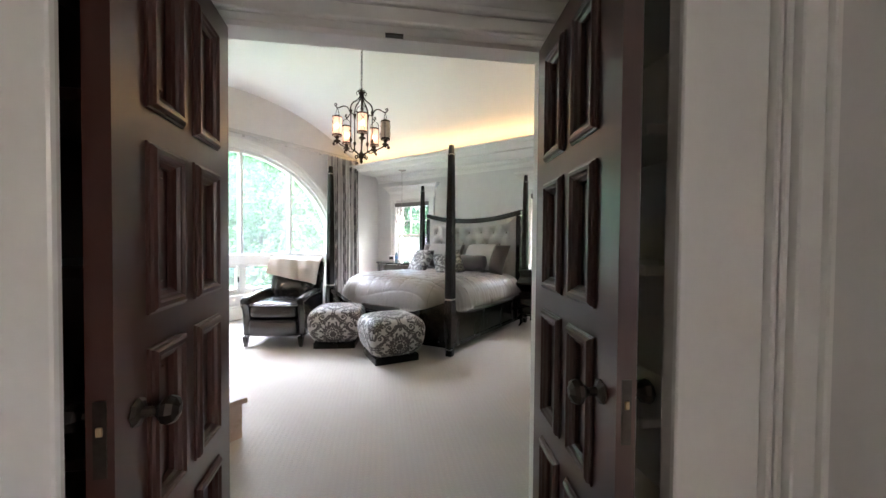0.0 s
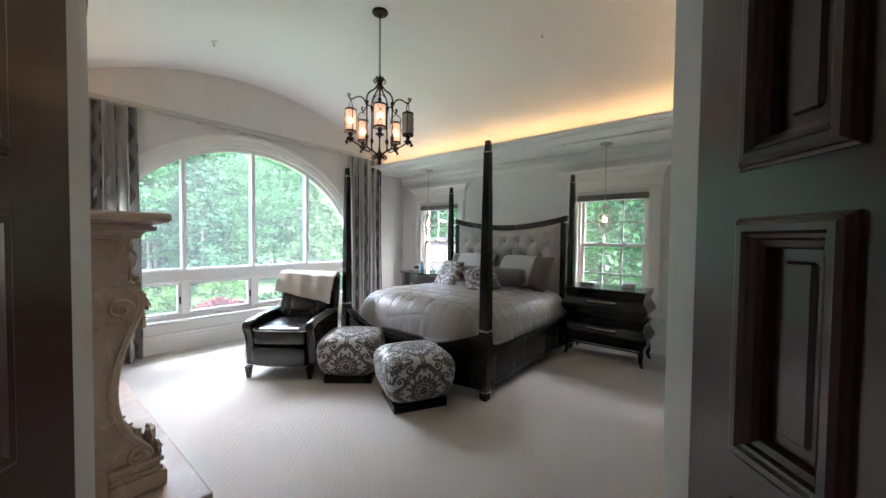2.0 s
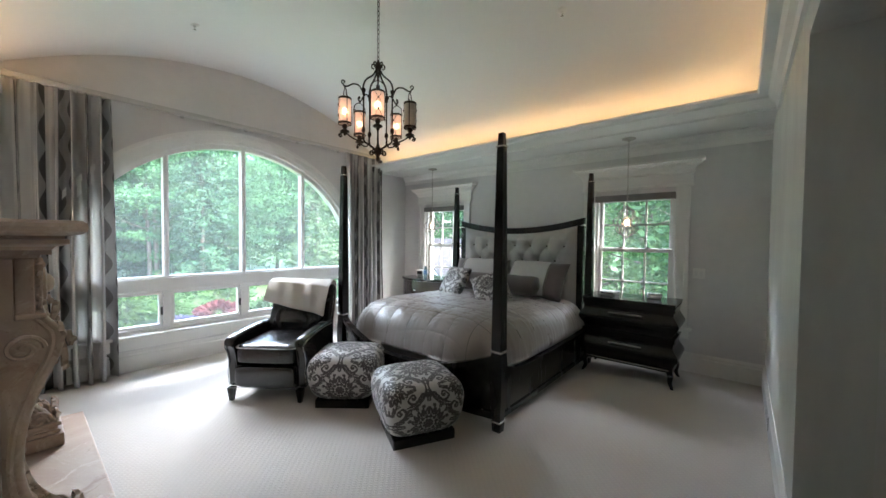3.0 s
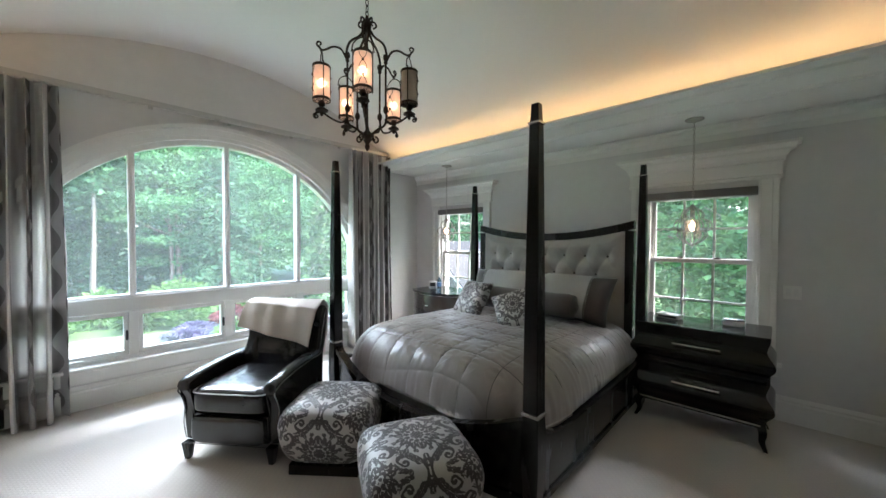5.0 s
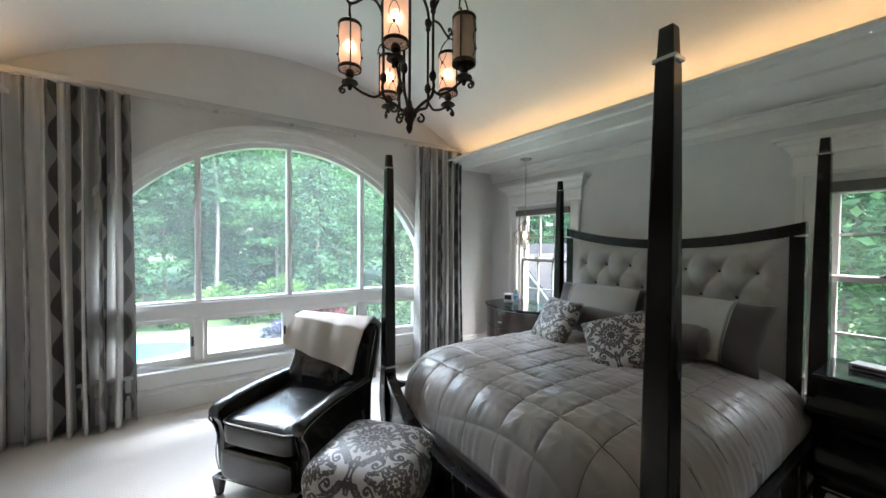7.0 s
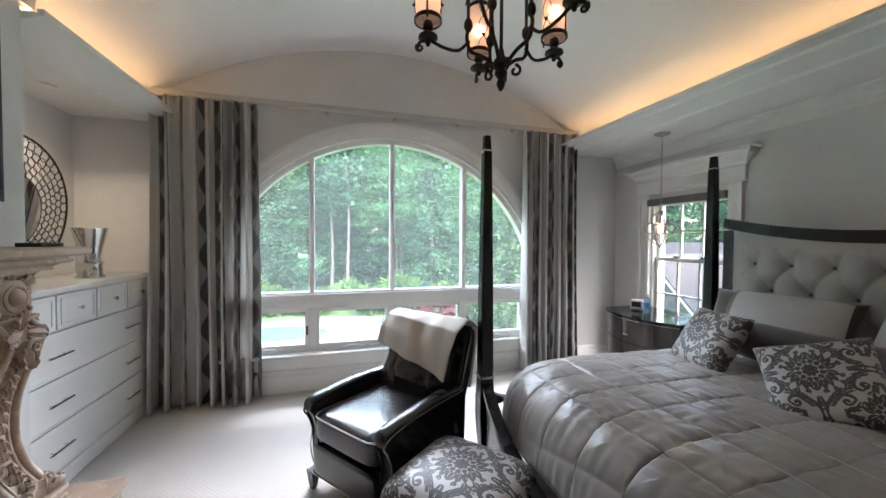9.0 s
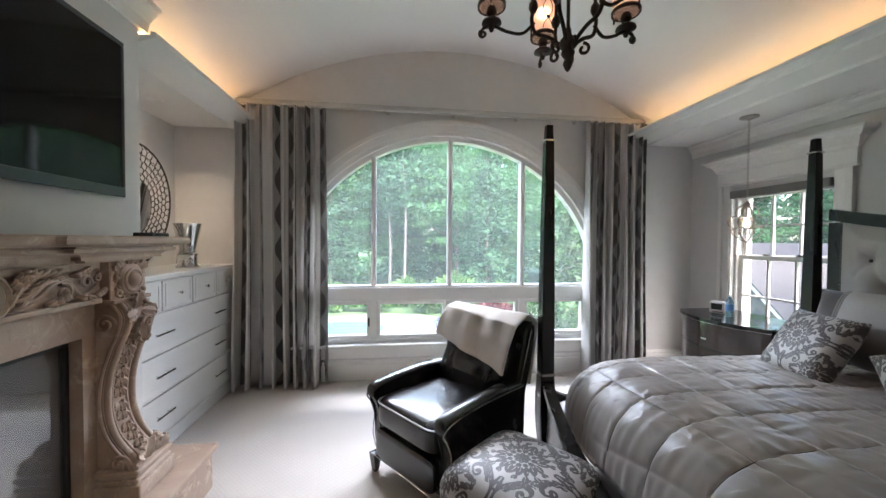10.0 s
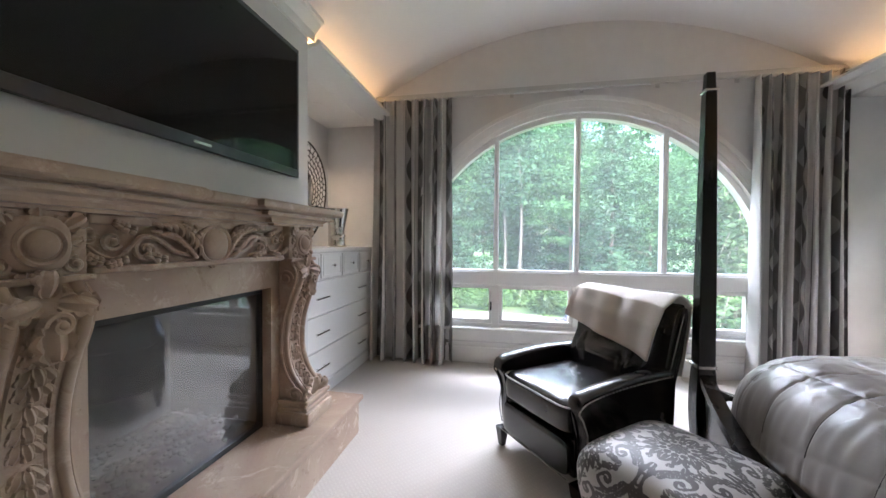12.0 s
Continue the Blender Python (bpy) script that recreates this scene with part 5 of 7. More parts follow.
def bow_outline(e, n=20):
    pts = [(0.46 + e, 0.30), (-0.46 - e, 0.30)]
    for i in range(n + 1):
        u = -1 + 2 * i / n
        pts.append((u * (0.46 + e), -0.22 - e - 0.17 * math.cos(u * math.pi / 2) ** 0.8))
    return pts


BROWNL = surf("brown_lacquer", (0.045, 0.032, 0.027), 0.16, 0.2, 3.0, 30.0, 0.02, stretch=(4, 4, 0.5), coat=0.4)
bm = B()
prism(bm, bow_outline(0.0), "z", 0.10, 0.835)
part("carcass", bm, BROWNL, ln)
bm = B()
prism(bm, bow_outline(0.012), "z", 0.842, 0.848)
part("edge_line", bm, CHROME, ln, "silver edge line")
bm = B()
prism(bm, bow_outline(0.016), "z", 0.848, 0.88)
part("top", bm, LACQUER, ln)
bm = B()
for z in (0.36, 0.60):
    prism(bm, bow_outline(0.004), "z", z, z + 0.01)
part("drawer_line", bm, LACQUER, ln)
for x in (-0.40, 0.40):
    for y in (-0.18, 0.26):
        bm = B()
        box(bm, x - 0.03, x + 0.03, y - 0.03, y + 0.03, 0.0, 0.10)
        part("leg", bm, BROWNL, ln)
bm = B()
box(bm, -0.03, 0.03, -0.405, -0.39, 0.68, 0.70, 0.004)
part("handle", bm, CHROME, ln)
clk = thing("alarm_clock", pose(-6.66, 7.55, 0.88, 0, 0, 30), "silver bedside alarm clock with dark face", "clock")
bm = B()
box(bm, -0.065, 0.065, -0.035, 0.045, 0.003, 0.125, 0.02, 3)
part("body", bm, WHITEP, clk, smooth=True)
bm = B()
box(bm, -0.045, 0.045, -0.039, -0.033, 0.045, 0.105, 0.003)
part("face", bm, LOCK, clk, "dark clock face")
for i in range(4):
    bm = B()
    box(bm, -0.032 + 0.022 * i, -0.014 + 0.022 * i, -0.041, -0.038, 0.018, 0.028, 0.002)
    part("button", bm, CHROME, clk)
bot = thing("water_bottle", pose(-6.50, 7.52, 0.88), "clear blue plastic water bottle half full", "bottle")
PLAS = surf("bottle_plastic", (0.45, 0.72, 0.85), 0.08, 0.05, 5.0, 40.0, 0.0)
PLAS.node_tree.nodes["Principled BSDF"].inputs["Transmission Weight"].default_value = 0.7
bm = B()
lathe(bm, [(0, 0), (0.030, 0.002), (0.033, 0.02), (0.031, 0.05), (0.033, 0.08), (0.031, 0.11), (0.032, 0.14), (0.020, 0.17), (0.013, 0.185), (0.013, 0.195), (0, 0.195)], 18)
body = part("body", bm, PLAS, bot, smooth=True)
bm = B()
lathe(bm, [(0.0337, 0.06), (0.0342, 0.062), (0.0342, 0.118), (0.0337, 0.12)], 18)
part("label_band", bm, surf("bottle_label", (0.12, 0.28, 0.55), 0.4, 0.1, 20.0, 60.0, 0), bot, "blue paper band")
bm = B()
lathe(bm, [(0, 0.196), (0.015, 0.196), (0.015, 0.214), (0, 0.215)], 14)
part("cap", bm, WHITEP, bot, "white cap")

# ---- pendants ----
BULB = glow("warm_bulb", (1.0, 0.64, 0.38), 1.5)
CRYSTAL = surf("beaded_crystal", (0.92, 0.86, 0.80), 0.15, 0.05, 40.0, 120.0, 0.4)
CRYSTAL.node_tree.nodes["Principled BSDF"].inputs["Transmission Weight"].default_value = 0.9
PEWTER = surf("antique_silver", (0.46, 0.43, 0.39), 0.35, 0.15, 20.0, 90.0, 0.1, metallic=0.9)


def link_chain(bm, x, y, z0, z1, pitch=0.034, r=0.0022, w=0.008):
    k = 0
    z = z0
    while z < z1:
        pts = []
        for i in range(10):
            a = 2 * math.pi * i / 10
            c, s = math.cos(a) * w, math.sin(a) * pitch * 0.62
            pts.append((x + (c if k % 2 else 0), y + (0 if k % 2 else c), z + s))
        tube(bm, pts, r, 5, loop=True)
        z += pitch
        k += 1


def pendant(x, y, label):
    t = thing("pendant_lamp", pose(x, y, 0), label, "pendant lamp", "bedside pendant lamps")
    bm = B()
    lathe(bm, [(0, 2.79), (0.075, 2.79), (0.078, 2.782), (0.070, 2.776), (0.03, 2.770), (0.012, 2.755), (0, 2.75)], 28)
    part("canopy", bm, PEWTER, t, smooth=True)
    bm = B()
    link_chain(bm, 0, 0, 1.985, 2.76)
    part("chain", bm, PEWTER, t)
    bm = B()
    lathe(bm, [(0, 1.98), (0.008, 1.975), (0.012, 1.95), (0.02, 1.925), (0.008, 1.915), (0.006, 1.86), (0, 1.86)], 14)
    part("stem", bm, PEWTER, t, smooth=True)
    cage_a = [(0.0, 1.985), (0.035, 1.95), (0.078, 1.915), (0.092, 1.875), (0.084, 1.852), (0.120, 1.835), (0.150, 1.79), (0.130, 1.745), (0.108, 1.732), (0.122, 1.70), (0.095, 1.655), (0.045, 1.62), (0.0, 1.595)]
    for k in range(4):
        a = math.pi * k / 4 + 0.3
        bm = B()
        half = [(r * math.cos(a), r * math.sin(a), z) for r, z in cage_a]
        other = [(-r * math.cos(a), -r * math.sin(a), z) for r, z in reversed(cage_a)][1:-1]
        tube(bm, curve(half, 4) + curve(other, 4), 0.0052, 6, loop=True)
        part("cage_loop", bm, PEWTER, t)
    bm = B()
    pts = [(0.106 * math.cos(2 * math.pi * i / 20), 0.106 * math.sin(2 * math.pi * i / 20), 1.732) for i in range(20)]
    tube(bm, pts, 0.004, 6, loop=True)
    part("cage_ring", bm, PEWTER, t)
    bm = B()
    lathe(bm, [(0.058, 1.72), (0.062, 1.73), (0.062, 1.825), (0.058, 1.835), (0.054, 1.825), (0.054, 1.73)], 20)
    part("crystal_shade", bm, CRYSTAL, t, "glittering beaded glass cylinder", smooth=True)
    bm = B()
    for i in range(16):
        a = 2 * math.pi * i / 16
        for j in range(4):
            puff(bm, (0.011, 0.011, 0.016), 1, 1, 6, 4, (0.060 * math.cos(a), 0.060 * math.sin(a), 1.714 - 0.014 * j - 0.004 * (i % 2)))
    part("crystal_drops", bm, CRYSTAL, t)
    bm = B()
    puff(bm, (0.05, 0.05, 0.075), 1, 1, 14, 10, (0, 0, 1.775))
    part("bulb", bm, BULB, t, "glowing warm bulb", smooth=True)
    bm = B()
    puff(bm, (0.018, 0.018, 0.035), 1, 1, 10, 8, (0, 0, 1.588))
    part("finial", bm, CRYSTAL, t, smooth=True)
    return t


pendant(-3.345, 7.70, "silver quatrefoil cage pendant lamp, lit, over nightstand")
pendant(-6.51, 7.69, "silver quatrefoil cage pendant lamp, lit, by the window")

# ---- chandelier ----
# lit shades: the bulb's glow is put into the mica's colour and emission
MICA_GLOW = surf("mica_shade", (0.84, 0.60, 0.46), 0.5, 0.12, 14.0, 60.0, 0.15)
MICA_GLOW.node_tree.nodes["Principled BSDF"].inputs["Emission Color"].default_value = (1.0, 0.62, 0.42, 1)
MICA_GLOW.node_tree.nodes["Principled BSDF"].inputs["Emission Strength"].default_value = 0.03
MICA_OFF = surf("mica_shade_unlit", (0.66, 0.58, 0.48), 0.5, 0.12, 14.0, 60.0, 0.15)
for mm in (MICA_GLOW, MICA_OFF):
    mm.node_tree.nodes["Principled BSDF"].inputs["Transmission Weight"].default_value = 0.35
ch = thing("chandelier", pose(-4.775, 5.01, 0), "rubbed iron five-lantern chandelier with amber mica shades, lit", "chandelier")
bm = B()
lathe(bm, [(0, 3.765), (0.075, 3.765), (0.08, 3.75), (0.07, 3.735), (0.02, 3.725), (0.012, 3.70), (0, 3.70)], 28)
part("canopy", bm, IRON, ch, smooth=True)
bm = B()
link_chain(bm, 0, 0, 3.14, 3.71, 0.04, 0.003, 0.011)
part("chain", bm, IRON, ch)
bm = B()
lathe(bm, [(0, 3.14), (0.010, 3.13), (0.013, 3.11), (0.022, 3.09), (0.028, 3.06), (0.020, 3.03), (0.026, 3.01), (0.012, 2.99), (0.008, 2.96), (0, 2.95)], 14)
part("crown_hub", bm, IRON, ch, smooth=True)
bm = B()
lathe(bm, [(0, 2.40), (0.010, 2.40), (0.014, 2.375), (0.03, 2.355), (0.034, 2.335), (0.022, 2.32), (0.026, 2.305), (0.012, 2.285), (0.018, 2.265), (0.010, 2.245), (0, 2.235)], 14)
part("bottom_hub", bm, IRON, ch, smooth=True)
bm = B()
tube(bm, [(0, 0, 2.95), (0, 0, 2.39)], 0.007, 8)
part("centre_rod", bm, IRON, ch)


def spun(points, a):
    return [(r * math.cos(a), r * math.sin(a), z) for r, z in points]


def coil(r, z, size, start, turns, k=16):
    return [(r + size * (1 - 0.75 * i / k) * math.cos(start + turns * 2 * math.pi * i / k), z + size * (1 - 0.75 * i / k) * math.sin(start + turns * 2 * math.pi * i / k)) for i in range(k + 1)]


LAN_R, L0, L1 = 0.292, 2.525, 2.745
for k in range(5):
    a = radians(-40 + 72 * k)
    a2 = a + radians(36)
    bm = B()
    tube(bm, curve(spun([(0.015, 3.05), (0.05, 2.99), (0.11, 2.94), (0.135, 2.87), (0.13, 2.80)], a), 6), 0.0075, 8)
    tube(bm, curve(spun([(0.135, 2.82), (0.17, 2.875), (0.22, 2.880), (0.27, 2.850), (0.295, 2.848), (0.31, 2.868)], a), 6), 0.0065, 8)
    tube(bm, spun(coil(0.303, 2.88, 0.02, -1.2, 0.9), a), 0.0055, 6)
    tube(bm, spun(coil(0.04, 3.085, 0.026, -1.6, 1.0), a2), 0.006, 6)
    arm = part("upper_arm", bm, IRON, ch, "scrolled iron arm", smooth=True)
    bm = B()
    tube(bm, spun([(0.13, 2.85), (0.13, 2.49)], a), 0.0065, 8)
    lathe(bm, [(0, 2.865), (0.016, 2.86), (0.018, 2.84), (0.010, 2.825), (0.014, 2.81), (0.006, 2.80)], 10, (0.13 * math.cos(a), 0.13 * math.sin(a), 0))
    lathe(bm, [(0.006, 2.53), (0.016, 2.515), (0.018, 2.495), (0.011, 2.48), (0, 2.475)], 10, (0.13 * math.cos(a), 0.13 * math.sin(a), 0))
    part("upright", bm, IRON, ch, smooth=True)
    bm = B()
    tube(bm, curve(spun([(0.02, 2.335), (0.07, 2.375), (0.12, 2.40), (0.135, 2.45), (0.13, 2.49)], a), 6), 0.0075, 8)
    tube(bm, curve(spun([(0.125, 2.44), (0.17, 2.405), (0.23, 2.42), (0.285, 2.45), (0.325, 2.445), (0.335, 2.42)], a), 6), 0.0065, 8)
    tube(bm, spun(coil(0.325, 2.425, 0.018, 0.8, -0.9), a), 0.0055, 6)
    tube(bm, spun(coil(0.055, 2.315, 0.024, 1.6, -1.0), a2), 0.006, 6)
    part("lower_arm", bm, IRON, ch, "scrolled iron arm", smooth=True)
    cx, cy = LAN_R * math.cos(a), LAN_R * math.sin(a)
    lit = k != 1
    bm = B()
    lathe(bm, [(0.047, L0), (0.051, L0), (0.051, L1), (0.047, L1)], 28, (cx, cy, 0))
    lan = part("lantern_shade", bm, MICA_GLOW if lit else MICA_OFF, ch, "amber mica cylinder shade", smooth=True)
    bm = B()
    for z in (L0, L1 - 0.014):
        lathe(bm, [(0.049, z), (0.056, z - 0.003), (0.057, z + 0.010), (0.053, z + 0.016), (0.049, z + 0.013)], 28, (cx, cy, 0))
    for q in range(2):
        b = a + q * math.pi + math.pi / 2 + 0.1
        tube(bm, [(cx + 0.057 * math.cos(b), cy + 0.057 * math.sin(b), z) for z in (L0 - 0.015, L1 + 0.01)], 0.004, 6)
    tube(bm, curve([(cx - 0.066 * math.sin(a), cy + 0.066 * math.cos(a), L1), (cx - 0.05 * math.sin(a), cy + 0.05 * math.cos(a), L1 + 0.055), (cx, cy, L1 + 0.085), (cx + 0.05 * math.sin(a), cy - 0.05 * math.cos(a), L1 + 0.055),
                    (cx + 0.066 * math.sin(a), cy - 0.066 * math.cos(a), L1)], 5), 0.0035, 6)
    part("lantern_frame", bm, IRON, lan, smooth=True)
    bm = B()
    for q in range(2):
        b = a + q * math.pi + 0.1
        for s in (-1, 1):
            pts = []
            for i in range(13):
                f = i / 12
                ang = b + s * 0.42 * math.cos(f * 2 * math.pi) * -1
                pts.append((cx + 0.054 * math.cos(ang), cy + 0.054 * math.sin(ang), L0 + 0.02 + (L1 - L0 - 0.04) * f))
            tube(bm, pts, 0.0018, 5)
        for f in (0.26, 0.74):
            puff(bm, (0.018, 0.018, 0.018), 1.6, 1.6, 8, 6, (cx + 0.055 * math.cos(b), cy + 0.055 * math.sin(b), L0 + 0.02 + (L1 - L0 - 0.04) * f))
    part("wire_scroll", bm, IRON, lan)
    bm = B()
    lathe(bm, [(0, 2.575), (0.010, 2.575), (0.012, 2.53), (0.020, 2.515), (0.022, 2.50), (0.012, 2.485), (0.038, 2.468), (0.040, 2.46), (0.014, 2.45), (0.008, 2.43), (0, 2.425)], 18, (cx, cy, 0))
    part("candle_cup", bm, IRON, lan, smooth=True)
    bm = B()
    lathe(bm, [(0, 2.852), (0.006, 2.848), (0.009, 2.838), (0.004, 2.83), (0, 2.826)], 8, (cx, cy, 0))
    part("hook", bm, IRON, lan)
    if lit:
        bm = B()
        puff(bm, (0.034, 0.034, 0.055), 1, 1, 16, 12, (cx, cy, 2.63))
        part("bulb", bm, BULB, lan, "glowing warm bulb", smooth=True)

# ---- fireplace wall ----
def marble_material():
    m, n, l, p = nodes_of("cream_marble")
    tc = n.new("ShaderNodeTexCoord")
    big = noise_node(n, l, tc.outputs["Object"], 1.6, 6, 0.65)
    big.inputs["Distortion"].default_value = 1.2
    vein = noise_node(n, l, tc.outputs["Object"], 5.0, 8, 0.7)
    vein.inputs["Distortion"].default_value = 1.8
    pit = noise_node(n, l, tc.outputs["Object"], 70.0, 3)
    c = mix_node(n, l, ramp_node(n, l, big.outputs["Fac"], 0.35, 0.65), (0.50, 0.39, 0.30), (0.40, 0.275, 0.205))
    c = mix_node(n, l, ramp_node(n, l, vein.outputs["Fac"], 0.54, 0.66), c, (0.60, 0.49, 0.395))
    streak = noise_node(n, l, tc.outputs["Object"], 3.2, 8, 0.72)
    streak.inputs["Distortion"].default_value = 2.6
    c = mix_node(n, l, ramp_node(n, l, streak.outputs["Fac"], 0.57, 0.70), c, (0.33, 0.215, 0.15))
    c = mix_node(n, l, ramp_node(n, l, pit.outputs["Fac"], 0.66, 0.78), c, (0.30, 0.20, 0.13))
    l.new(c, p.inputs["Base Color"])
    p.inputs["Roughness"].default_value = 0.42
    b = n.new("ShaderNodeBump")
    b.inputs["Strength"].default_value = 0.12
    b.inputs["Distance"].default_value = 0.003
    l.new(pit.outputs["Fac"], b.inputs["Height"])
    l.new(b.outputs[0], p.inputs["Normal"])
    return m


MARBLE = marble_material()
fp_m = pose(-4.90, BY, 0)
fp = thing("fireplace", fp_m, "carved cream marble fireplace surround with scrolled console legs", "fireplace")
for a, b, za, zb in ((-0.80, -0.47, 0.272, 1.11), (0.47, 0.80, 0.272, 1.11), (-0.80, 0.80, 1.11, 1.275)):
    bm = B()
    box(bm, a, b, 0.001, 0.115, za, zb)
    part("surround_slab", bm, MARBLE, fp)
bm = B()
box(bm, -0.82, 0.82, 0.001, 0.15, 1.275, 1.475)
box(bm, -0.50, 0.50, 0.15, 0.185, 1.275, 1.30, 0.006)
box(bm, -0.50, 0.50, 0.15, 0.175, 1.44, 1.475, 0.006)
fr = part("frieze", bm, MARBLE, fp, "frieze carved with leaves and cartouche")


def shelf(bm, x0, x1, d, ends):
    prof = [(0.17, 1.475), (0.172, 1.486), (0.196, 1.488), (0.196, 1.504), (0.206, 1.516), (0.228, 1.522), (0.234, 1.526), (0.234, 1.540), (0.224, 1.543), (0.224, 1.551), (0.258, 1.557), (0.270, 1.566), (0.272, 1.580), (0.270, 1.592), (0.260, 1.602)]
    rings = []
    for y, z in prof:
        e = (y - 0.17) * 2.1
        a = x0 - (e if ends[0] else 0)
        b = x1 + (e if ends[1] else 0)
        rings.append([(a, 0.001, z), (b, 0.001, z), (b, y + d, z), (a, y + d, z)])
    loft(bm, rings)


for x0, x1, d, ends in ((-0.37, 0.37, 0.0, (False, False)), (-0.80, -0.37, 0.04, (True, True)), (0.37, 0.80, 0.04, (True, True))):
    bm = B()
    shelf(bm, x0, x1, d, ends)
    part("mantel_shelf", bm, MARBLE, fp, "stepped marble mantel shelf")


def acanthus(bm, x, y, z, ang, size, lobes=5, spread=1.5, thick=0.35):
    """One fleshy leaf with a lobed edge, a mid-rib and a curled tip, lying on an upright face that looks to +y."""
    ca, sa = math.cos(ang), math.sin(ang)
    wide = 0.26 + 0.14 * spread

    def leaf(u, v):
        w = 2 * v - 1
        notch = 0.68 + 0.32 * abs(math.sin(math.pi * (u * lobes * 0.62 + 0.2)))
        half = size * wide * math.sin(math.pi * min(1.0, 0.12 + 0.9 * u)) ** 0.7 * (notch if abs(w) > 0.5 else 1)
        along = size * (u + 0.16 * abs(w) * math.sin(math.pi * u))
        rise = size * (thick * math.sin(2.5 * u) * 0.8 * (1 - 0.55 * w * w) + 0.05 * math.cos(w * 7.5) + 0.05) - (0.006 if abs(w) > 0.95 else 0)
        if u > 0.82:
            along -= size * (u - 0.82) * 0.9
            rise += size * (u - 0.82) * 0.5
        across = half * w
        return Vector((x + ca * along - sa * across, y + rise, z + sa * along + ca * across))
    sheet(bm, leaf, 18, 12)


def volute(bm, x, y, z, size, turn, start, r0):
    k = 26
    pts = [(x + size * (1 - 0.85 * i / k) * math.cos(start + turn * 9.0 * i / k), y + 0.012 * i / k, z + size * (1 - 0.85 * i / k) * math.sin(start + turn * 9.0 * i / k)) for i in range(k + 1)]
    tube(bm, pts, [r0 * (1 - 0.45 * i / k) for i in range(k + 1)], 6)
    puff(bm, (r0 * 2.4, r0 * 2, r0 * 2.4), 1, 1, 10, 8, (x, y + 0.014, z))


for s in (-1, 1):
    leg = bm = B()
    front = curve([(0, 0.30, 0.42), (0, 0.285, 0.46), (0, 0.20, 0.58), (0, 0.165, 0.72), (0, 0.175, 0.88), (0, 0.215, 1.02), (0, 0.255, 1.12), (0, 0.265, 1.20), (0, 0.225, 1.265)], 6)
    loft(bm, [[(s * 0.65 - 0.105, 0.116, p.z), (s * 0.65 - 0.105, p.y - 0.02, p.z), (s * 0.65 + 0.105, p.y - 0.02, p.z), (s * 0.65 + 0.105, 0.116, p.z)] for p in front])
    console = part("console_leg", bm, MARBLE, fp, "scrolled console leg carved with bellflowers", smooth=True)
    bm = B()
    for e in (-1, 1):
        c = s * 0.65 + e * 0.085
        loft(bm, [[(c + 0.017 * math.cos(t), max(0.12, p.y - 0.016 + 0.019 * math.sin(t)), p.z) for t in [2 * math.pi * k / 12 for k in range(12)]] for p in front])
        loft(bm, [[(c - e * 0.034 + 0.008 * math.cos(t), p.y - 0.020 + 0.010 * math.sin(t), p.z) for t in [2 * math.pi * k / 6 for k in range(6)]] for p in front])
        loft(bm, [[(c + e * 0.030 + 0.007 * math.cos(t), p.y - 0.03 + 0.009 * math.sin(t), p.z) for t in [2 * math.pi * k / 6 for k in range(6)]] for p in front])
    part("side_roll", bm, MARBLE, console, smooth=True)
    for i in range(13):
        bm = B()
        p = front[8 + int(i * 2.4)]
        q = 0.052 + 0.0016 * i
        for e in (-1, 1, 0):
            acanthus(bm, s * 0.65 + e * 0.008, p.y - 0.026 + (0.010 if e == 0 else 0.0), p.z + 0.032, -math.pi / 2 + e * 0.55, q, 3, 0.9 if e else 0.5, 0.42)
        puff(bm, (0.013, 0.018, 0.016), 1, 1, 6, 5, (s * 0.65, p.y - 0.004, p.z + 0.034))
        part("bellflower", bm, MARBLE, console, smooth=True)
    for lx, ly, lz, ang, size, lobes, spread, thick in (
            (0, 0.255, 1.175, -0.5, 0.15, 6, 0.9, 0.12), (-0.02, 0.245, 1.21, 1.08, 0.105, 6, 1.3, 0.25), (0.02, 0.245, 1.21, -0.08, 0.105, 6, 1.3, 0.25),
            (0, 0.235, 1.225, 0.5, 0.09, 5, 1.3, 0.3), (0, 0.27, 0.40, 0.5, 0.15, 7, 1.9, 0.3), (-0.05, 0.285, 0.42, 0.8, 0.10, 5, 1.6, 0.4),
            (0.05, 0.285, 0.42, 0.2, 0.10, 5, 1.6, 0.4)):
        bm = B()
        acanthus(bm, s * 0.65 + lx, ly, lz, ang * math.pi, size, lobes, spread, thick)
        part("acanthus_leaf", bm, MARBLE, console, smooth=True)
    bm = B()
    volute(bm, s * 0.65, 0.285, 1.15, 0.035, 1, 0, 0.010)
    part("front_volute", bm, MARBLE, console, smooth=True)
    for e in (-1, 1):
        for (y, z) in ((0.17, 1.16), (0.23, 0.45)):
            bm = B()
            k = 24
            pts = [(s * 0.65 + e * 0.122, y + 0.05 * (1 - 0.8 * i / k) * math.cos(9 * i / k), z + 0.05 * (1 - 0.8 * i / k) * math.sin(9 * i / k)) for i in range(k + 1)]
            tube(bm, pts, 0.008, 6)
            part("side_volute", bm, MARBLE, console, smooth=True)
    bm = B()
    for h, d, z0, z1 in ((0.145, 0.335, 0.272, 0.35), (0.135, 0.32, 0.35, 0.375), (0.128, 0.31, 0.375, 0.395), (0.138, 0.325, 0.395, 0.42)):
        box(bm, s * 0.65 - h, s * 0.65 + h, 0.116, d, z0, z1, 0.008)
    part("plinth_block", bm, MARBLE, console)
    bm = B()
    box(bm, s * 0.65 - 0.125, s * 0.65 + 0.125, 0.15, 0.20, 1.265, 1.475, 0.004, 1)
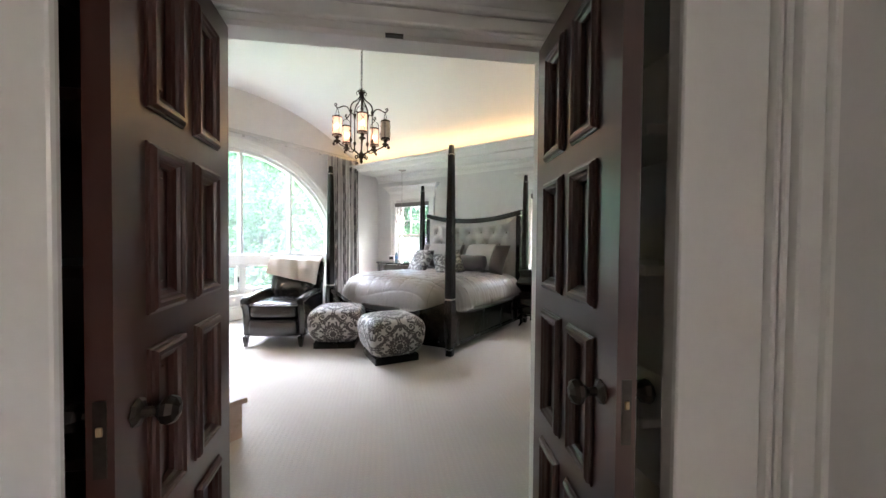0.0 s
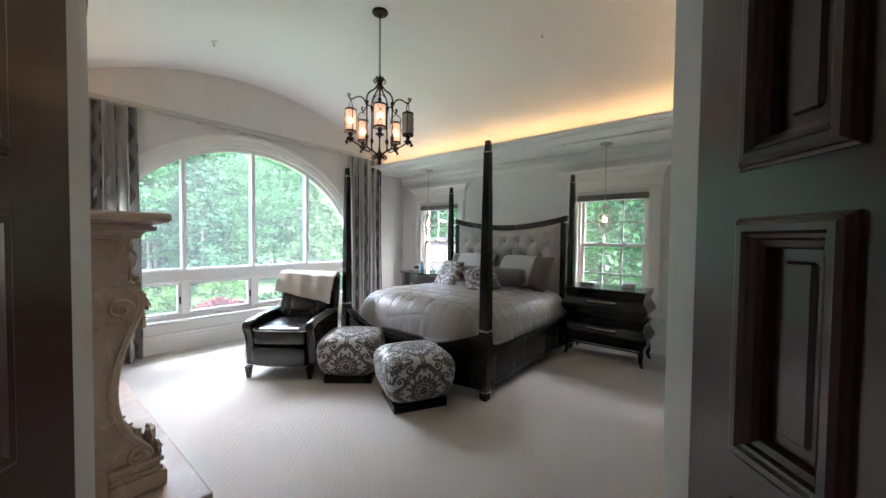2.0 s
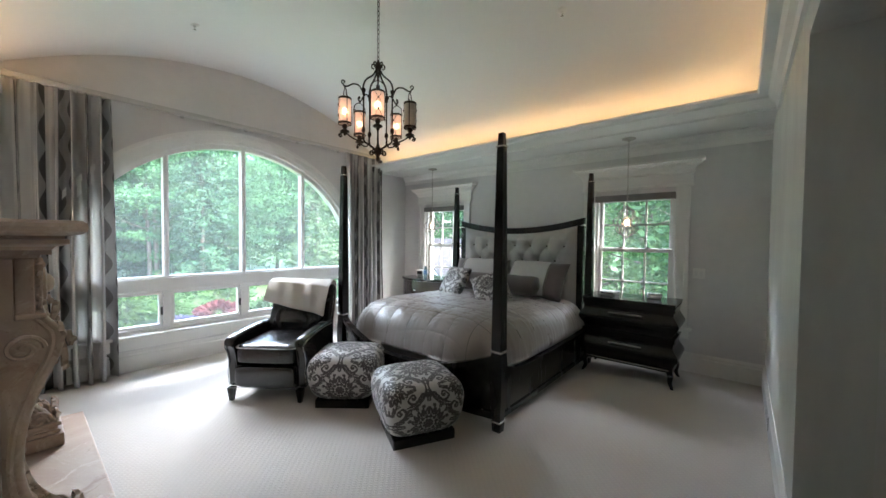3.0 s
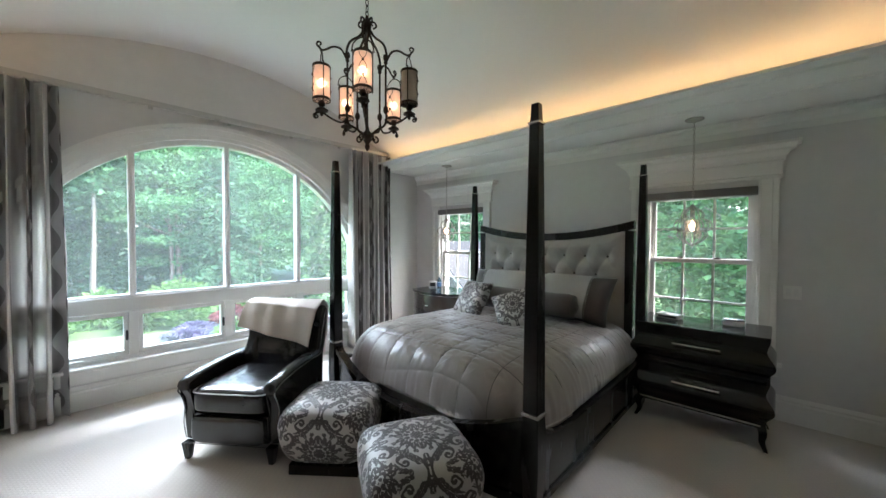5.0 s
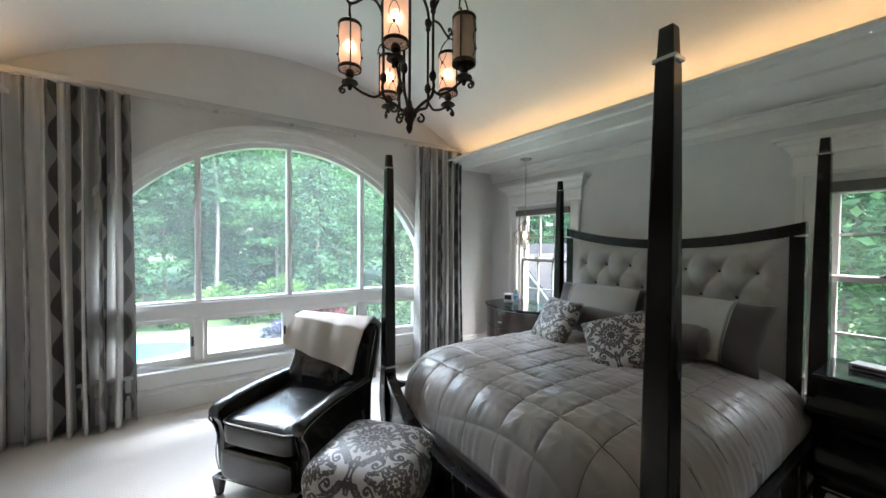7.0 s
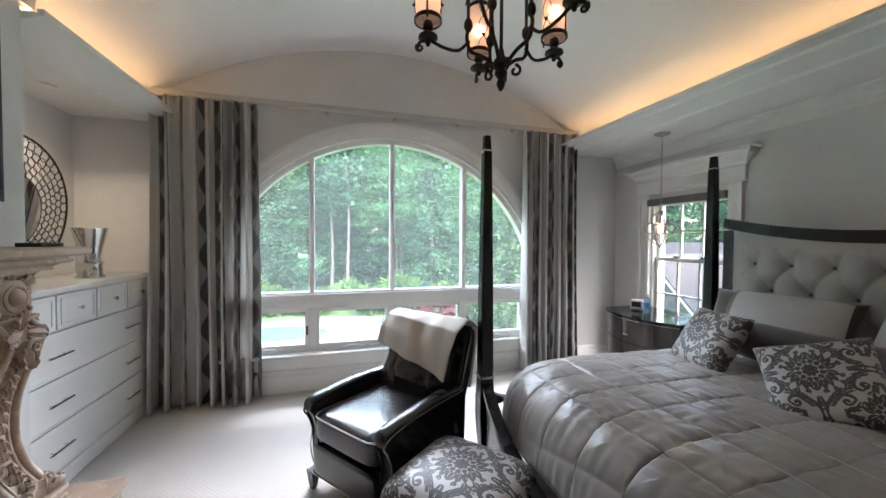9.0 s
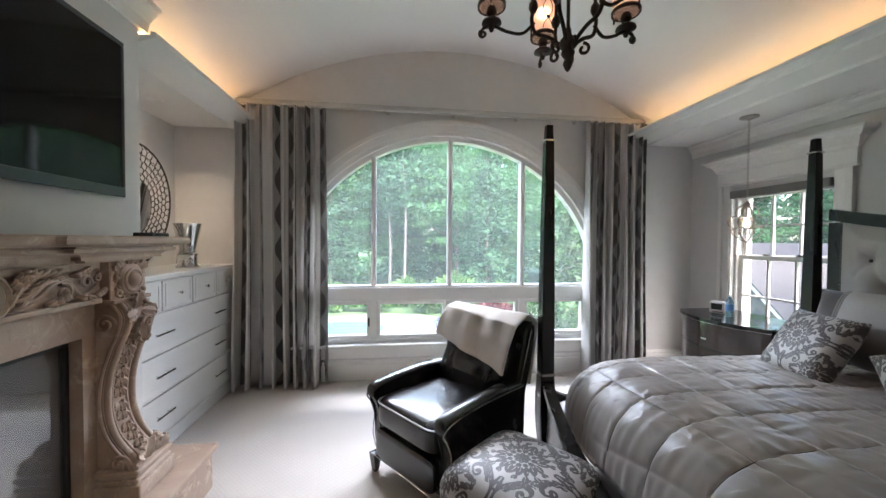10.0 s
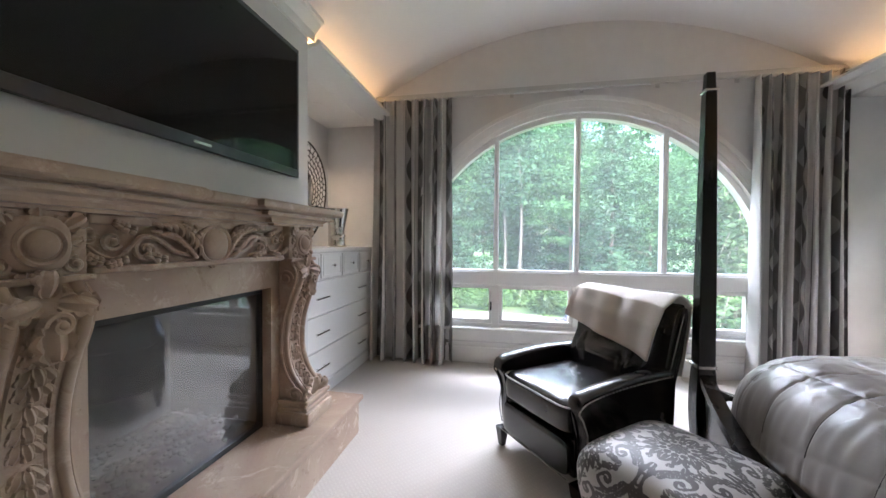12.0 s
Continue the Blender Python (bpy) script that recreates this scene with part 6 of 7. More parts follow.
    box(bm, s * 0.65 - 0.135, s * 0.65 + 0.135, 0.15, 0.225, 1.262, 1.282, 0.006)
    blk = part("cap_block", bm, MARBLE, fp)
    bm = B()
    puff(bm, (0.16, 0.05, 0.165), 0.7, 0.7, 24, 12, (s * 0.65, 0.20, 1.375))
    puff(bm, (0.085, 0.075, 0.085), 1, 1, 20, 14, (s * 0.65, 0.215, 1.375))
    k = 28
    tube(bm, [(s * 0.65 + 0.056 * math.cos(2 * math.pi * i / k), 0.222, 1.372 + 0.056 * math.sin(2 * math.pi * i / k)) for i in range(k)], 0.009, 6, loop=True)
    for e in (-1, 1):
        lf = B()
        acanthus(lf, s * 0.65 + e * 0.06, 0.20, 1.42, math.pi / 2 - e * 0.9, 0.075, 4, 1.4, 0.3)
        part("rosette_leaf", lf, MARBLE, blk, smooth=True)
        lf = B()
        volute(lf, s * 0.65 + e * 0.085, 0.205, 1.315, 0.028, e, 1.5, 0.009)
        part("rosette_scroll", lf, MARBLE, blk, smooth=True)
    for i in range(9):
        a = math.pi * (0.5 + 2 * i / 9)
        lf = B()
        acanthus(lf, s * 0.65 + 0.058 * math.cos(a), 0.196, 1.372 + 0.058 * math.sin(a), a, 0.058, 4, 1.2, 0.3)
        part("rosette_leaf", lf, MARBLE, blk, smooth=True)
    part("rosette", bm, MARBLE, blk, "carved shield rosette", smooth=True)
bm = B()
puff(bm, (0.15, 0.07, 0.155), 0.9, 0.9, 24, 14, (0, 0.165, 1.37))
k = 30
tube(bm, [(0.083 * math.cos(2 * math.pi * i / k), 0.175, 1.37 + 0.084 * math.sin(2 * math.pi * i / k)) for i in range(k)], 0.011, 6, loop=True)
for i in range(10):
    a = math.pi * (0.5 + 2 * i / 10)
    lf = B()
    acanthus(lf, 0.07 * math.cos(a), 0.152, 1.37 + 0.065 * math.sin(a), a, 0.05, 4, 1.2, 0.35)
    part("cartouche_leaf", lf, MARBLE, fr, smooth=True)
part("cartouche", bm, MARBLE, fr, "oval carved cartouche", smooth=True)


def plume(bm, spine, size, k, y0):
    """A feathery carved leaf: fleshy curled fingers on both sides of a rising spine, lying on a face that looks to +y."""
    ps = curve([(p[0], y0, p[1]) for p in spine], 8)
    tube(bm, [p + Vector((0, 0.008, 0)) for p in ps], [0.010 * (1 - 0.6 * i / (len(ps) - 1)) for i in range(len(ps))], 6)
    for j in range(k):
        f = 0.04 + 0.92 * j / (k - 1)
        i = min(len(ps) - 2, int(f * (len(ps) - 1)))
        t = (ps[i + 1] - ps[i]).normalized()
        ang = math.atan2(t.z, t.x)
        ln = size * (0.5 + 0.5 * math.sin(math.pi * (0.25 + 0.7 * f)))
        for e in (-1, 1):
            pts = []
            for g in (0, 0.3, 0.6, 0.85, 1.0):
                b = ang + e * (1.05 - 0.75 * g)
                pts.append((ps[i].x + ln * g * math.cos(b), y0 + 0.010 + 0.022 * math.sin(2.4 * g), ps[i].z + ln * g * math.sin(b)))
            cs = curve(pts, 3)
            tube(bm, cs, [0.0112 * math.sin(math.pi * (0.22 + 0.62 * q / (len(cs) - 1))) for q in range(len(cs))], 6)


for s in (-1, 1):
    bm = B()
    plume(bm, [(s * 0.085, 1.315), (s * 0.13, 1.37), (s * 0.19, 1.415), (s * 0.265, 1.43)], 0.075, 8, 0.152)
    plume(bm, [(s * 0.09, 1.40), (s * 0.12, 1.435), (s * 0.16, 1.452)], 0.035, 4, 0.156)
    part("plume_leaf", bm, MARBLE, fr, "feathery carved acanthus plume", smooth=True)
    bm = B()
    stem = curve([(s * 0.13, 0.162, 1.325), (s * 0.20, 0.166, 1.345), (s * 0.27, 0.168, 1.395), (s * 0.33, 0.168, 1.40), (s * 0.37, 0.166, 1.36), (s * 0.41, 0.164, 1.325), (s * 0.46, 0.162, 1.335), (s * 0.50, 0.16, 1.37)], 6)
    tube(bm, stem, [0.011 * (1 - 0.55 * i / (len(stem) - 1)) for i in range(len(stem))], 7)
    volute(bm, s * 0.315, 0.165, 1.352, 0.042, -s, 1.2, 0.011)
    volute(bm, s * 0.43, 0.163, 1.385, 0.034, s, 3.6, 0.009)
    volute(bm, s * 0.495, 0.160, 1.40, 0.024, -s, 2.0, 0.007)
    part("leaf_scroll", bm, MARBLE, fr, "carved leaf scrolls", smooth=True)
    for x, z, a, size in ((0.24, 1.31, 0.3, 0.045), (0.36, 1.42, 0.4, 0.040), (0.39, 1.32, -0.3, 0.035), (0.47, 1.315, 0.5, 0.030)):
        lf = B()
        plume(lf, [(s * x, z), (s * (x + size * math.cos(a)), z + size * 0.7 * math.sin(a)), (s * (x + 1.7 * size * math.cos(a)), z + 1.5 * size * math.sin(a))], size * 0.62, 4, 0.152)
        part("leaflet", lf, MARBLE, fr, smooth=True)

hearth = thing("hearth", fp_m, "raised cream marble hearth slab before the fireplace", "hearth")
bm = B()
box(bm, -1.03, 1.03, 0.001, 0.46, 0.232, 0.27, 0.008)
part("hearth_slab", bm, MARBLE, hearth)
bm = B()
box(bm, -1.00, 1.00, 0.001, 0.435, 0.0, 0.232)
part("hearth_base", bm, MARBLE, hearth)

SOOT = surf("firebox_black", (0.06, 0.055, 0.05), 0.7, 0.3, 6.0, 40.0, 0.3)
fire = thing("gas_fire", fp_m, "unlit black glass-fronted gas fire with pebble bed", "gas fire")
bm = B()
box(bm, -0.465, 0.465, -0.62, -0.60, 0.275, 1.105)
box(bm, -0.485, -0.465, -0.62, 0.03, 0.275, 1.105)
box(bm, 0.465, 0.485, -0.62, 0.03, 0.275, 1.105)
box(bm, -0.465, 0.465, -0.62, 0.03, 1.105, 1.12)
box(bm, -0.465, 0.465, -0.62, 0.03, 0.272, 0.30)
part("firebox", bm, SOOT, fire)
bm = B()
for a, b, za, zb in ((-0.468, 0.468, 1.075, 1.108), (-0.468, 0.468, 0.272, 0.305), (-0.468, -0.44, 0.305, 1.075), (0.44, 0.468, 0.305, 1.075)):
    box(bm, a, b, 0.03, 0.06, za, zb, 0.003, 1)
part("door_frame", bm, LOCK, fire, "black metal frame")
FGLASS = surf("smoked_glass", (0.80, 0.79, 0.77), 0.02, 0.02, 2.0, 30.0, 0.0, rvar=0.008)
FGLASS.node_tree.nodes["Principled BSDF"].inputs["Transmission Weight"].default_value = 0.9
FGLASS.node_tree.nodes["Principled BSDF"].inputs["IOR"].default_value = 1.85
bm = B()
box(bm, -0.442, 0.442, 0.040, 0.046, 0.303, 1.077)
part("glass_pane", bm, FGLASS, fire, "dark reflective glass")
random.seed(11)
bm = B()
for i in range(420):
    x, y = random.uniform(-0.42, 0.42), random.uniform(-0.5, 0.0)
    s = random.uniform(0.016, 0.04)
    puff(bm, (s, s * 0.8, s * 0.6), 1, 1, 6, 4, (x, y, 0.305 + random.uniform(0, 0.03) + 0.05 * (0.1 - y)))
tagged(part("pebbles", bm, surf("grey_pebbles", (0.22, 0.21, 0.20), 0.7, 0.3, 30.0, 90.0, 0.3), fire, smooth=True), kind="stuff")

# television over the mantel
tv = thing("television", pose(-4.96, BY, 2.265), "large black flat television, switched off, on the chimney breast", "television")
SCREEN = surf("tv_screen", (0.004, 0.004, 0.005), 0.06, 0.05, 2.0, 30.0, 0.0, spec=0.22, rvar=0.01)
BEZEL = surf("tv_bezel", (0.06, 0.064, 0.07), 0.3, 0.05, 3.0, 60.0, 0.02, metallic=0.5)
bm = B()
box(bm, -0.79, 0.79, 0.008, 0.044, -0.435, 0.435, 0.006)
part("housing", bm, LOCK, tv)
bm = B()
for a, b, za, zb in ((-0.795, 0.795, -0.44, -0.385), (-0.795, 0.795, 0.415, 0.44), (-0.795, -0.775, -0.385, 0.415), (0.775, 0.795, -0.385, 0.415)):
    box(bm, a, b, 0.040, 0.052, za, zb, 0.003, 1)
bez = part("bezel", bm, BEZEL, tv, "grey metallic bezel")
bm = B()
box(bm, -0.776, 0.776, 0.042, 0.0475, -0.386, 0.416)
part("screen", bm, SCREEN, tv, "glossy black screen")
bm = B()
box(bm, -0.05, 0.05, 0.0525, 0.0535, -0.418, -0.406)
part("badge", bm, CHROME, bez, "small pale badge")
bm = B()
box(bm, -0.30, 0.30, 0.001, 0.010, -0.2, 0.2)
part("wall_mount", bm, LOCK, tv)
box_t = thing("remote_control", pose(-5.78, BY + 0.17, 1.602, 0, 0, 4), "slim black remote box on the mantel end", "remote")
bm = B()
box(bm, -0.085, 0.085, -0.05, 0.05, 0.0, 0.022, 0.004)
part("body", bm, LOCK, box_t)
bm = B()
box(bm, -0.06, 0.06, 0.05, 0.0515, 0.007, 0.013)
part("window_strip", bm, SCREEN, box_t)
tv_cable = B()
tube(tv_cable, curve([(-4.12, BY + 0.05, 2.9), (-4.13, BY + 0.08, 2.6), (-4.115, BY + 0.06, 2.3), (-4.12, BY + 0.03, 1.95)], 6), 0.006, 6)
tagged(part("tv_cable", tv_cable, LOCK), "thin black cable hanging beside the television", "cable")

# built-in drawers in the alcove
cab = thing("chest_of_drawers", pose(-6.775, 2.62, 0), "white built-in chest of drawers with chrome pulls in alcove", "chest of drawers")
CAB = surf("white_lacquer_paint", (0.78, 0.77, 0.74), 0.35, 0.03, 2.0, 40.0, 0.03)
bm = B()
box(bm, -0.82, 0.82, -0.585, -0.012, 0.0, 1.285)
part("carcass", bm, CAB, cab)
bm = B()
box(bm, -0.82, 0.82, -0.585, 0.025, 1.285, 1.325, 0.006)
part("top", bm, CAB, cab)
bm = B()
box(bm, -0.82, 0.82, -0.012, 0.014, 0.0, 0.115, 0.004, 1)
part("plinth", bm, CAB, cab)
for z0, z1 in ((0.13, 0.425), (0.435, 0.73), (0.74, 1.035)):
    bm = B()
    box(bm, -0.80, 0.80, -0.012, 0.010, z0, z1, 0.004)
    for a, b, c, d in ((-0.80, 0.80, z1 - 0.012, z1), (-0.80, 0.80, z0, z0 + 0.012), (-0.80, -0.788, z0, z1), (0.788, 0.80, z0, z1)):
        box(bm, a, b, 0.0, 0.014, c, d)
    dr = part("drawer", bm, CAB, cab)
    for x in (-0.42, 0.42):
        bm = B()
        zc = (z0 + z1) / 2
        tube(bm, [(x - 0.105, 0.042, zc), (x + 0.105, 0.042, zc)], 0.0075, 8)
        for e in (-0.06, 0.06):
            tube(bm, [(x + e, 0.012, zc), (x + e, 0.042, zc)], 0.0045, 6)
        part("handle", bm, CHROME, dr, "chrome bar pull")
for i in range(4):
    x0 = -0.80 + 0.403 * i
    bm = B()
    box(bm, x0, x0 + 0.39, -0.012, 0.010, 1.05, 1.275, 0.004)
    for a, b, c, d in ((x0 + 0.03, x0 + 0.36, 1.075, 1.083), (x0 + 0.03, x0 + 0.36, 1.242, 1.25), (x0 + 0.03, x0 + 0.038, 1.083, 1.242), (x0 + 0.352, x0 + 0.36, 1.083, 1.242)):
        box(bm, a, b, 0.008, 0.014, c, d)
    dr = part("small_drawer", bm, CAB, cab)
    bm = B()
    lathe(bm, [(0, 0), (0.006, 0), (0.006, 0.015), (0.014, 0.02), (0.015, 0.028), (0.008, 0.034), (0, 0.035)], 14)
    for v in bm.verts:
        v.co = Vector((x0 + 0.195 + v.co.x, 0.010 + v.co.z, 1.163 + v.co.y))
    part("knob", bm, CHROME, dr, "round chrome knob", smooth=True)

# round wire wall ornament standing on the chest
disc = thing("wire_mirror", pose(-6.45, 2.30, 1.325, -6, 0, 0), "round black wire-framed mirror standing on the chest", "mirror")
RR = 0.50
bm = B()
tube(bm, [(RR * math.cos(2 * math.pi * i / 56), 0, RR + RR * math.sin(2 * math.pi * i / 56)) for i in range(56)], 0.007, 6, loop=True)
tube(bm, [(0.25 * math.cos(2 * math.pi * i / 40), 0, RR + 0.25 * math.sin(2 * math.pi * i / 40)) for i in range(40)], 0.006, 6, loop=True)
part("rim", bm, IRON, disc)
bm = B()
for j, (r, n2, s) in enumerate(((0.275, 34, 0.028), (0.318, 38, 0.030), (0.363, 42, 0.031), (0.410, 46, 0.033), (0.460, 48, 0.036))):
    for i in range(n2):
        a = 2 * math.pi * (i + 0.5 * (j % 2)) / n2
        q = s * (0.85 + 0.3 * ((i * 7 + j * 3) % 5) / 5)
        tube(bm, [(r * math.cos(a) + q * math.cos(b), 0.006 * math.sin(3 * a), RR + r * math.sin(a) + q * math.sin(b)) for b in [2 * math.pi * k / 9 for k in range(9)]], 0.0026, 5, loop=True)
part("wire_lattice", bm, IRON, disc)
MIRR = surf("mirror_silver", (0.88, 0.88, 0.87), 0.02, 0.01, 2.0, 30.0, 0.0, metallic=1.0, rvar=0.008)
bm = B()
lathe(bm, [(0, -0.004), (0.245, -0.004), (0.248, 0), (0.245, 0.004), (0, 0.004)], 40)
for v in bm.verts:
    v.co = Vector((v.co.x, v.co.z, RR + v.co.y))
part("mirror_glass", bm, MIRR, disc, "round mirror glass")
vase = thing("vase", pose(-7.04, 2.45, 1.325) @ Matrix.Diagonal((1.2, 1.2, 1.0, 1.0)), "tall polished silver footed vase on the chest", "vase")
bm = B()
lathe(bm, [(0, 0), (0.075, 0), (0.078, 0.012), (0.066, 0.03), (0.062, 0.10), (0.07, 0.115), (0.07, 0.125), (0.055, 0.14), (0.052, 0.17), (0.06, 0.22), (0.075, 0.30), (0.092, 0.385), (0.098, 0.405), (0.094, 0.405), (0.07, 0.30), (0.05, 0.18), (0, 0.17)], 26)
for v in bm.verts:
    v.co += 0.003 * noise.noise_vector(v.co * 22)
part("body", bm, SILVER, vase, smooth=True)

# small fixtures
down = thing("recessed_light", pose(-6.85, 2.31, 2.78), "white recessed downlight in the alcove soffit", "downlight")
bm = B()
lathe(bm, [(0.040, 0.0), (0.058, -0.001), (0.060, -0.006), (0.052, -0.009), (0.040, -0.004)], 26)
part("trim_ring", bm, TRIM, down, smooth=True)
bm = B()
lathe(bm, [(0, -0.002), (0.040, -0.002), (0.030, -0.0005), (0, -0.0005)], 20)
part("lens", bm, glow("downlight_lens", (1.0, 0.85, 0.65), 0.7), down)
spot = lamp("downlight_bulb", "SPOT", 2.6, (1.0, 0.80, 0.58), look((-6.85, 2.31, 2.762), (-6.85, 2.30, 0.0)), radius=0.03)
spot.data.spot_size, spot.data.spot_blend = radians(125), 0.7
for x, y in ((-6.5, 4.1), (-3.55, 6.1)):
    det = thing("sprinkler_head", pose(x, y, vault_z(y)), "small white sprinkler rosette on the vault", "sprinkler", "ceiling sprinklers")
    bm = B()
    lathe(bm, [(0, 0.01), (0.042, 0.01), (0.042, -0.006), (0.030, -0.012), (0.014, -0.014), (0.012, -0.028), (0, -0.03)], 20)
    part("rosette", bm, TRIM, det, smooth=True)
    bm = B()
    lathe(bm, [(0, -0.03), (0.007, -0.03), (0.005, -0.045), (0.014, -0.047), (0, -0.049)], 12)
    part("head", bm, CHROME, det)
sw = thing("light_switch", pose(-2.645, NY, 1.18), "white double rocker light switch plate", "light switch")
bm = B()
box(bm, -0.06, 0.06, -0.008, -0.0005, -0.06, 0.06, 0.003)
part("plate", bm, TRIM, sw)
for x in (-0.025, 0.025):
    bm = B()
    box(bm, x - 0.016, x + 0.016, -0.012, -0.007, -0.032, 0.032, 0.002)
    part("rocker", bm, WHITEP, sw)
ol = thing("outlet", pose(EX, 6.75, 0.12), "white electrical outlet plate on the baseboard", "outlet")
bm = B()
box(bm, -0.029, -0.0225, -0.035, 0.035, -0.055, 0.055, 0.002, 1)
part("plate", bm, WHITEP, ol)
for z in (-0.022, 0.022):
    bm = B()
    box(bm, -0.032, -0.0285, -0.016, 0.016, z - 0.014, z + 0.014, 0.002, 1)
    part("socket", bm, TRIM, ol)

# ---- outdoors ----
GZ = -3.0


def foliage(name, a, b, c):
    m, n, l, p = nodes_of(name)
    tc = n.new("ShaderNodeTexCoord")
    geo = n.new("ShaderNodeNewGeometry")
    oi = n.new("ShaderNodeObjectInfo")
    big = noise_node(n, l, tc.outputs["Object"], 0.6, 3)
    col = mix_node(n, l, geo.outputs["Random Per Island"], a, b)
    col = mix_node(n, l, ramp_node(n, l, big.outputs["Fac"], 0.4, 0.7), col, c)
    hs = n.new("ShaderNodeHueSaturation")
    k = n.new("ShaderNodeMapRange")
    k.inputs["To Min"].default_value, k.inputs["To Max"].default_value = 0.75, 1.25
    l.new(oi.outputs["Random"], k.inputs["Value"])
    l.new(k.outputs["Result"], hs.inputs["Value"])
    l.new(col, hs.inputs["Color"])
    l.new(hs.outputs["Color"], p.inputs["Base Color"])
    p.inputs["Roughness"].default_value = 0.6
    p.inputs["Specular IOR Level"].default_value = 0.15
    tr = n.new("ShaderNodeBsdfTranslucent")
    l.new(hs.outputs["Color"], tr.inputs["Color"])
    mx = n.new("ShaderNodeMixShader")
    mx.inputs[0].default_value = 0.35
    l.new(p.outputs[0], mx.inputs[1])
    l.new(tr.outputs[0], mx.inputs[2])
    l.new(mx.outputs[0], n["Material Output"].inputs[0])
    return m


LEAF = foliage("broad_leaves", (0.065, 0.17, 0.08), (0.12, 0.27, 0.11), (0.035, 0.11, 0.06))
LEAF_N = foliage("near_leaves", (0.08, 0.19, 0.07), (0.15, 0.29, 0.10), (0.05, 0.14, 0.06))
NEEDLE = foliage("needles", (0.05, 0.13, 0.075), (0.09, 0.20, 0.11), (0.03, 0.085, 0.055))
WEEP = foliage("weeping_needles", (0.10, 0.20, 0.09), (0.18, 0.30, 0.13), (0.08, 0.16, 0.08))
SHRUB = foliage("shrub_leaves", (0.09, 0.18, 0.06), (0.15, 0.27, 0.09), (0.06, 0.14, 0.05))
PURPLE = foliage("lavender_bloom", (0.14, 0.12, 0.28), (0.22, 0.20, 0.36), (0.12, 0.16, 0.18))
RED = foliage("red_maple", (0.16, 0.045, 0.055), (0.24, 0.09, 0.09), (0.10, 0.03, 0.04))
BARK = surf("grey_bark", (0.20, 0.18, 0.155), 0.9, 0.25, 4.0, 30.0, 0.6, stretch=(6, 6, 1))
BARK_P = surf("pale_bark", (0.12, 0.115, 0.105), 0.85, 0.2, 4.0, 30.0, 0.5, stretch=(6, 6, 1))


def cards(name, centres, size, seed, flat=0.5, long=1.5):
    """Many small bent leaves, two triangles each, at the given centres."""
    rng = np.random.default_rng(seed)
    c = np.asarray(centres)
    k = len(c)
    d = rng.normal(size=(k, 3))
    d[:, 2] *= flat
    d /= np.linalg.norm(d, axis=1, keepdims=True)
    e = rng.normal(size=(k, 3))
    e -= d * np.sum(d * e, axis=1, keepdims=True)
    e /= np.linalg.norm(e, axis=1, keepdims=True)
    s = size * rng.uniform(0.6, 1.3, (k, 1))
    up = np.cross(d, e)
    a, b = c - d * s * long / 2, c + d * s * long / 2
    l2, r2 = c - e * s * 0.5 + up * s * 0.12, c + e * s * 0.5 + up * s * 0.12
    verts = np.stack([a, r2, b, l2], axis=1).reshape(-1, 3)
    faces = np.arange(4 * k).reshape(k, 4)
    me = bpy.data.meshes.new(name)
    me.from_pydata(verts.tolist(), [], faces.tolist())
    return me


def crown_points(rng, height, radius, base, blobs, per, spread, flat=0.55):
    pts = []
    for _ in range(blobs):
        while True:
            q = rng.uniform(-1, 1, 3)
            if 0.25 < np.linalg.norm(q) < 1:
                break
        zc = base + (height - base) * (0.5 + 0.5 * q[2])
        taper = 1 - 0.35 * max(0.0, q[2])
        o = np.array([q[0] * radius * taper, q[1] * radius * taper, zc])
        s = spread * rng.uniform(0.6, 1.3)
        pts.append(o + rng.normal(size=(per, 3)) * np.array([s, s, s * flat]))
    return np.concatenate(pts)


def trunk_mesh(height, r, seed, limbs=7, spread=2.4, lean=0.3):
    rnd = random.Random(seed)
    bm = B()
    top = [(lean * math.sin(i * 0.9 + seed) * i / 6, lean * math.cos(i * 0.7 + seed) * i / 6, height * i / 6) for i in range(7)]
    tube(bm, curve(top, 3), [r * (1 - 0.8 * i / 18) for i in range(19)], 9)
    for k in range(limbs):
        f = rnd.uniform(0.3, 0.85)
        a = rnd.uniform(0, 6.28)
        z = height * f
        base = (lean * math.sin(f * 6 * 0.9 + seed) * f, lean * math.cos(f * 6 * 0.7 + seed) * f, z)
        ln = spread * (1.1 - 0.6 * f)
        tip = (base[0] + ln * math.cos(a), base[1] + ln * math.sin(a), z + ln * 0.45)
        mid = ((base[0] + tip[0]) / 2, (base[1] + tip[1]) / 2, z + ln * 0.15)
        tube(bm, curve([base, mid, tip], 4), [r * 0.4 * (1 - 0.8 * i / 8) for i in range(9)], 6)
    return bm


def leafy_tree(x, y, height, radius, seed, material, blobs, per, size, spread, label, base=0.28, bark=BARK, r=0.16, z=GZ, flat=0.55):
    rng = np.random.default_rng(seed)
    t = thing("tree", pose(x, y, z), label, "tree", "trees outside the windows")
    part("trunk", trunk_mesh(height * 0.9, r, seed, 9 if bark is BARK else 0, radius), bark, t, smooth=True)
    me = cards("crown", crown_points(rng, height, radius, height * base, blobs, per, spread, flat), size, seed)
    me.materials.append(material)
    new("crown", me).parent = t
    return t


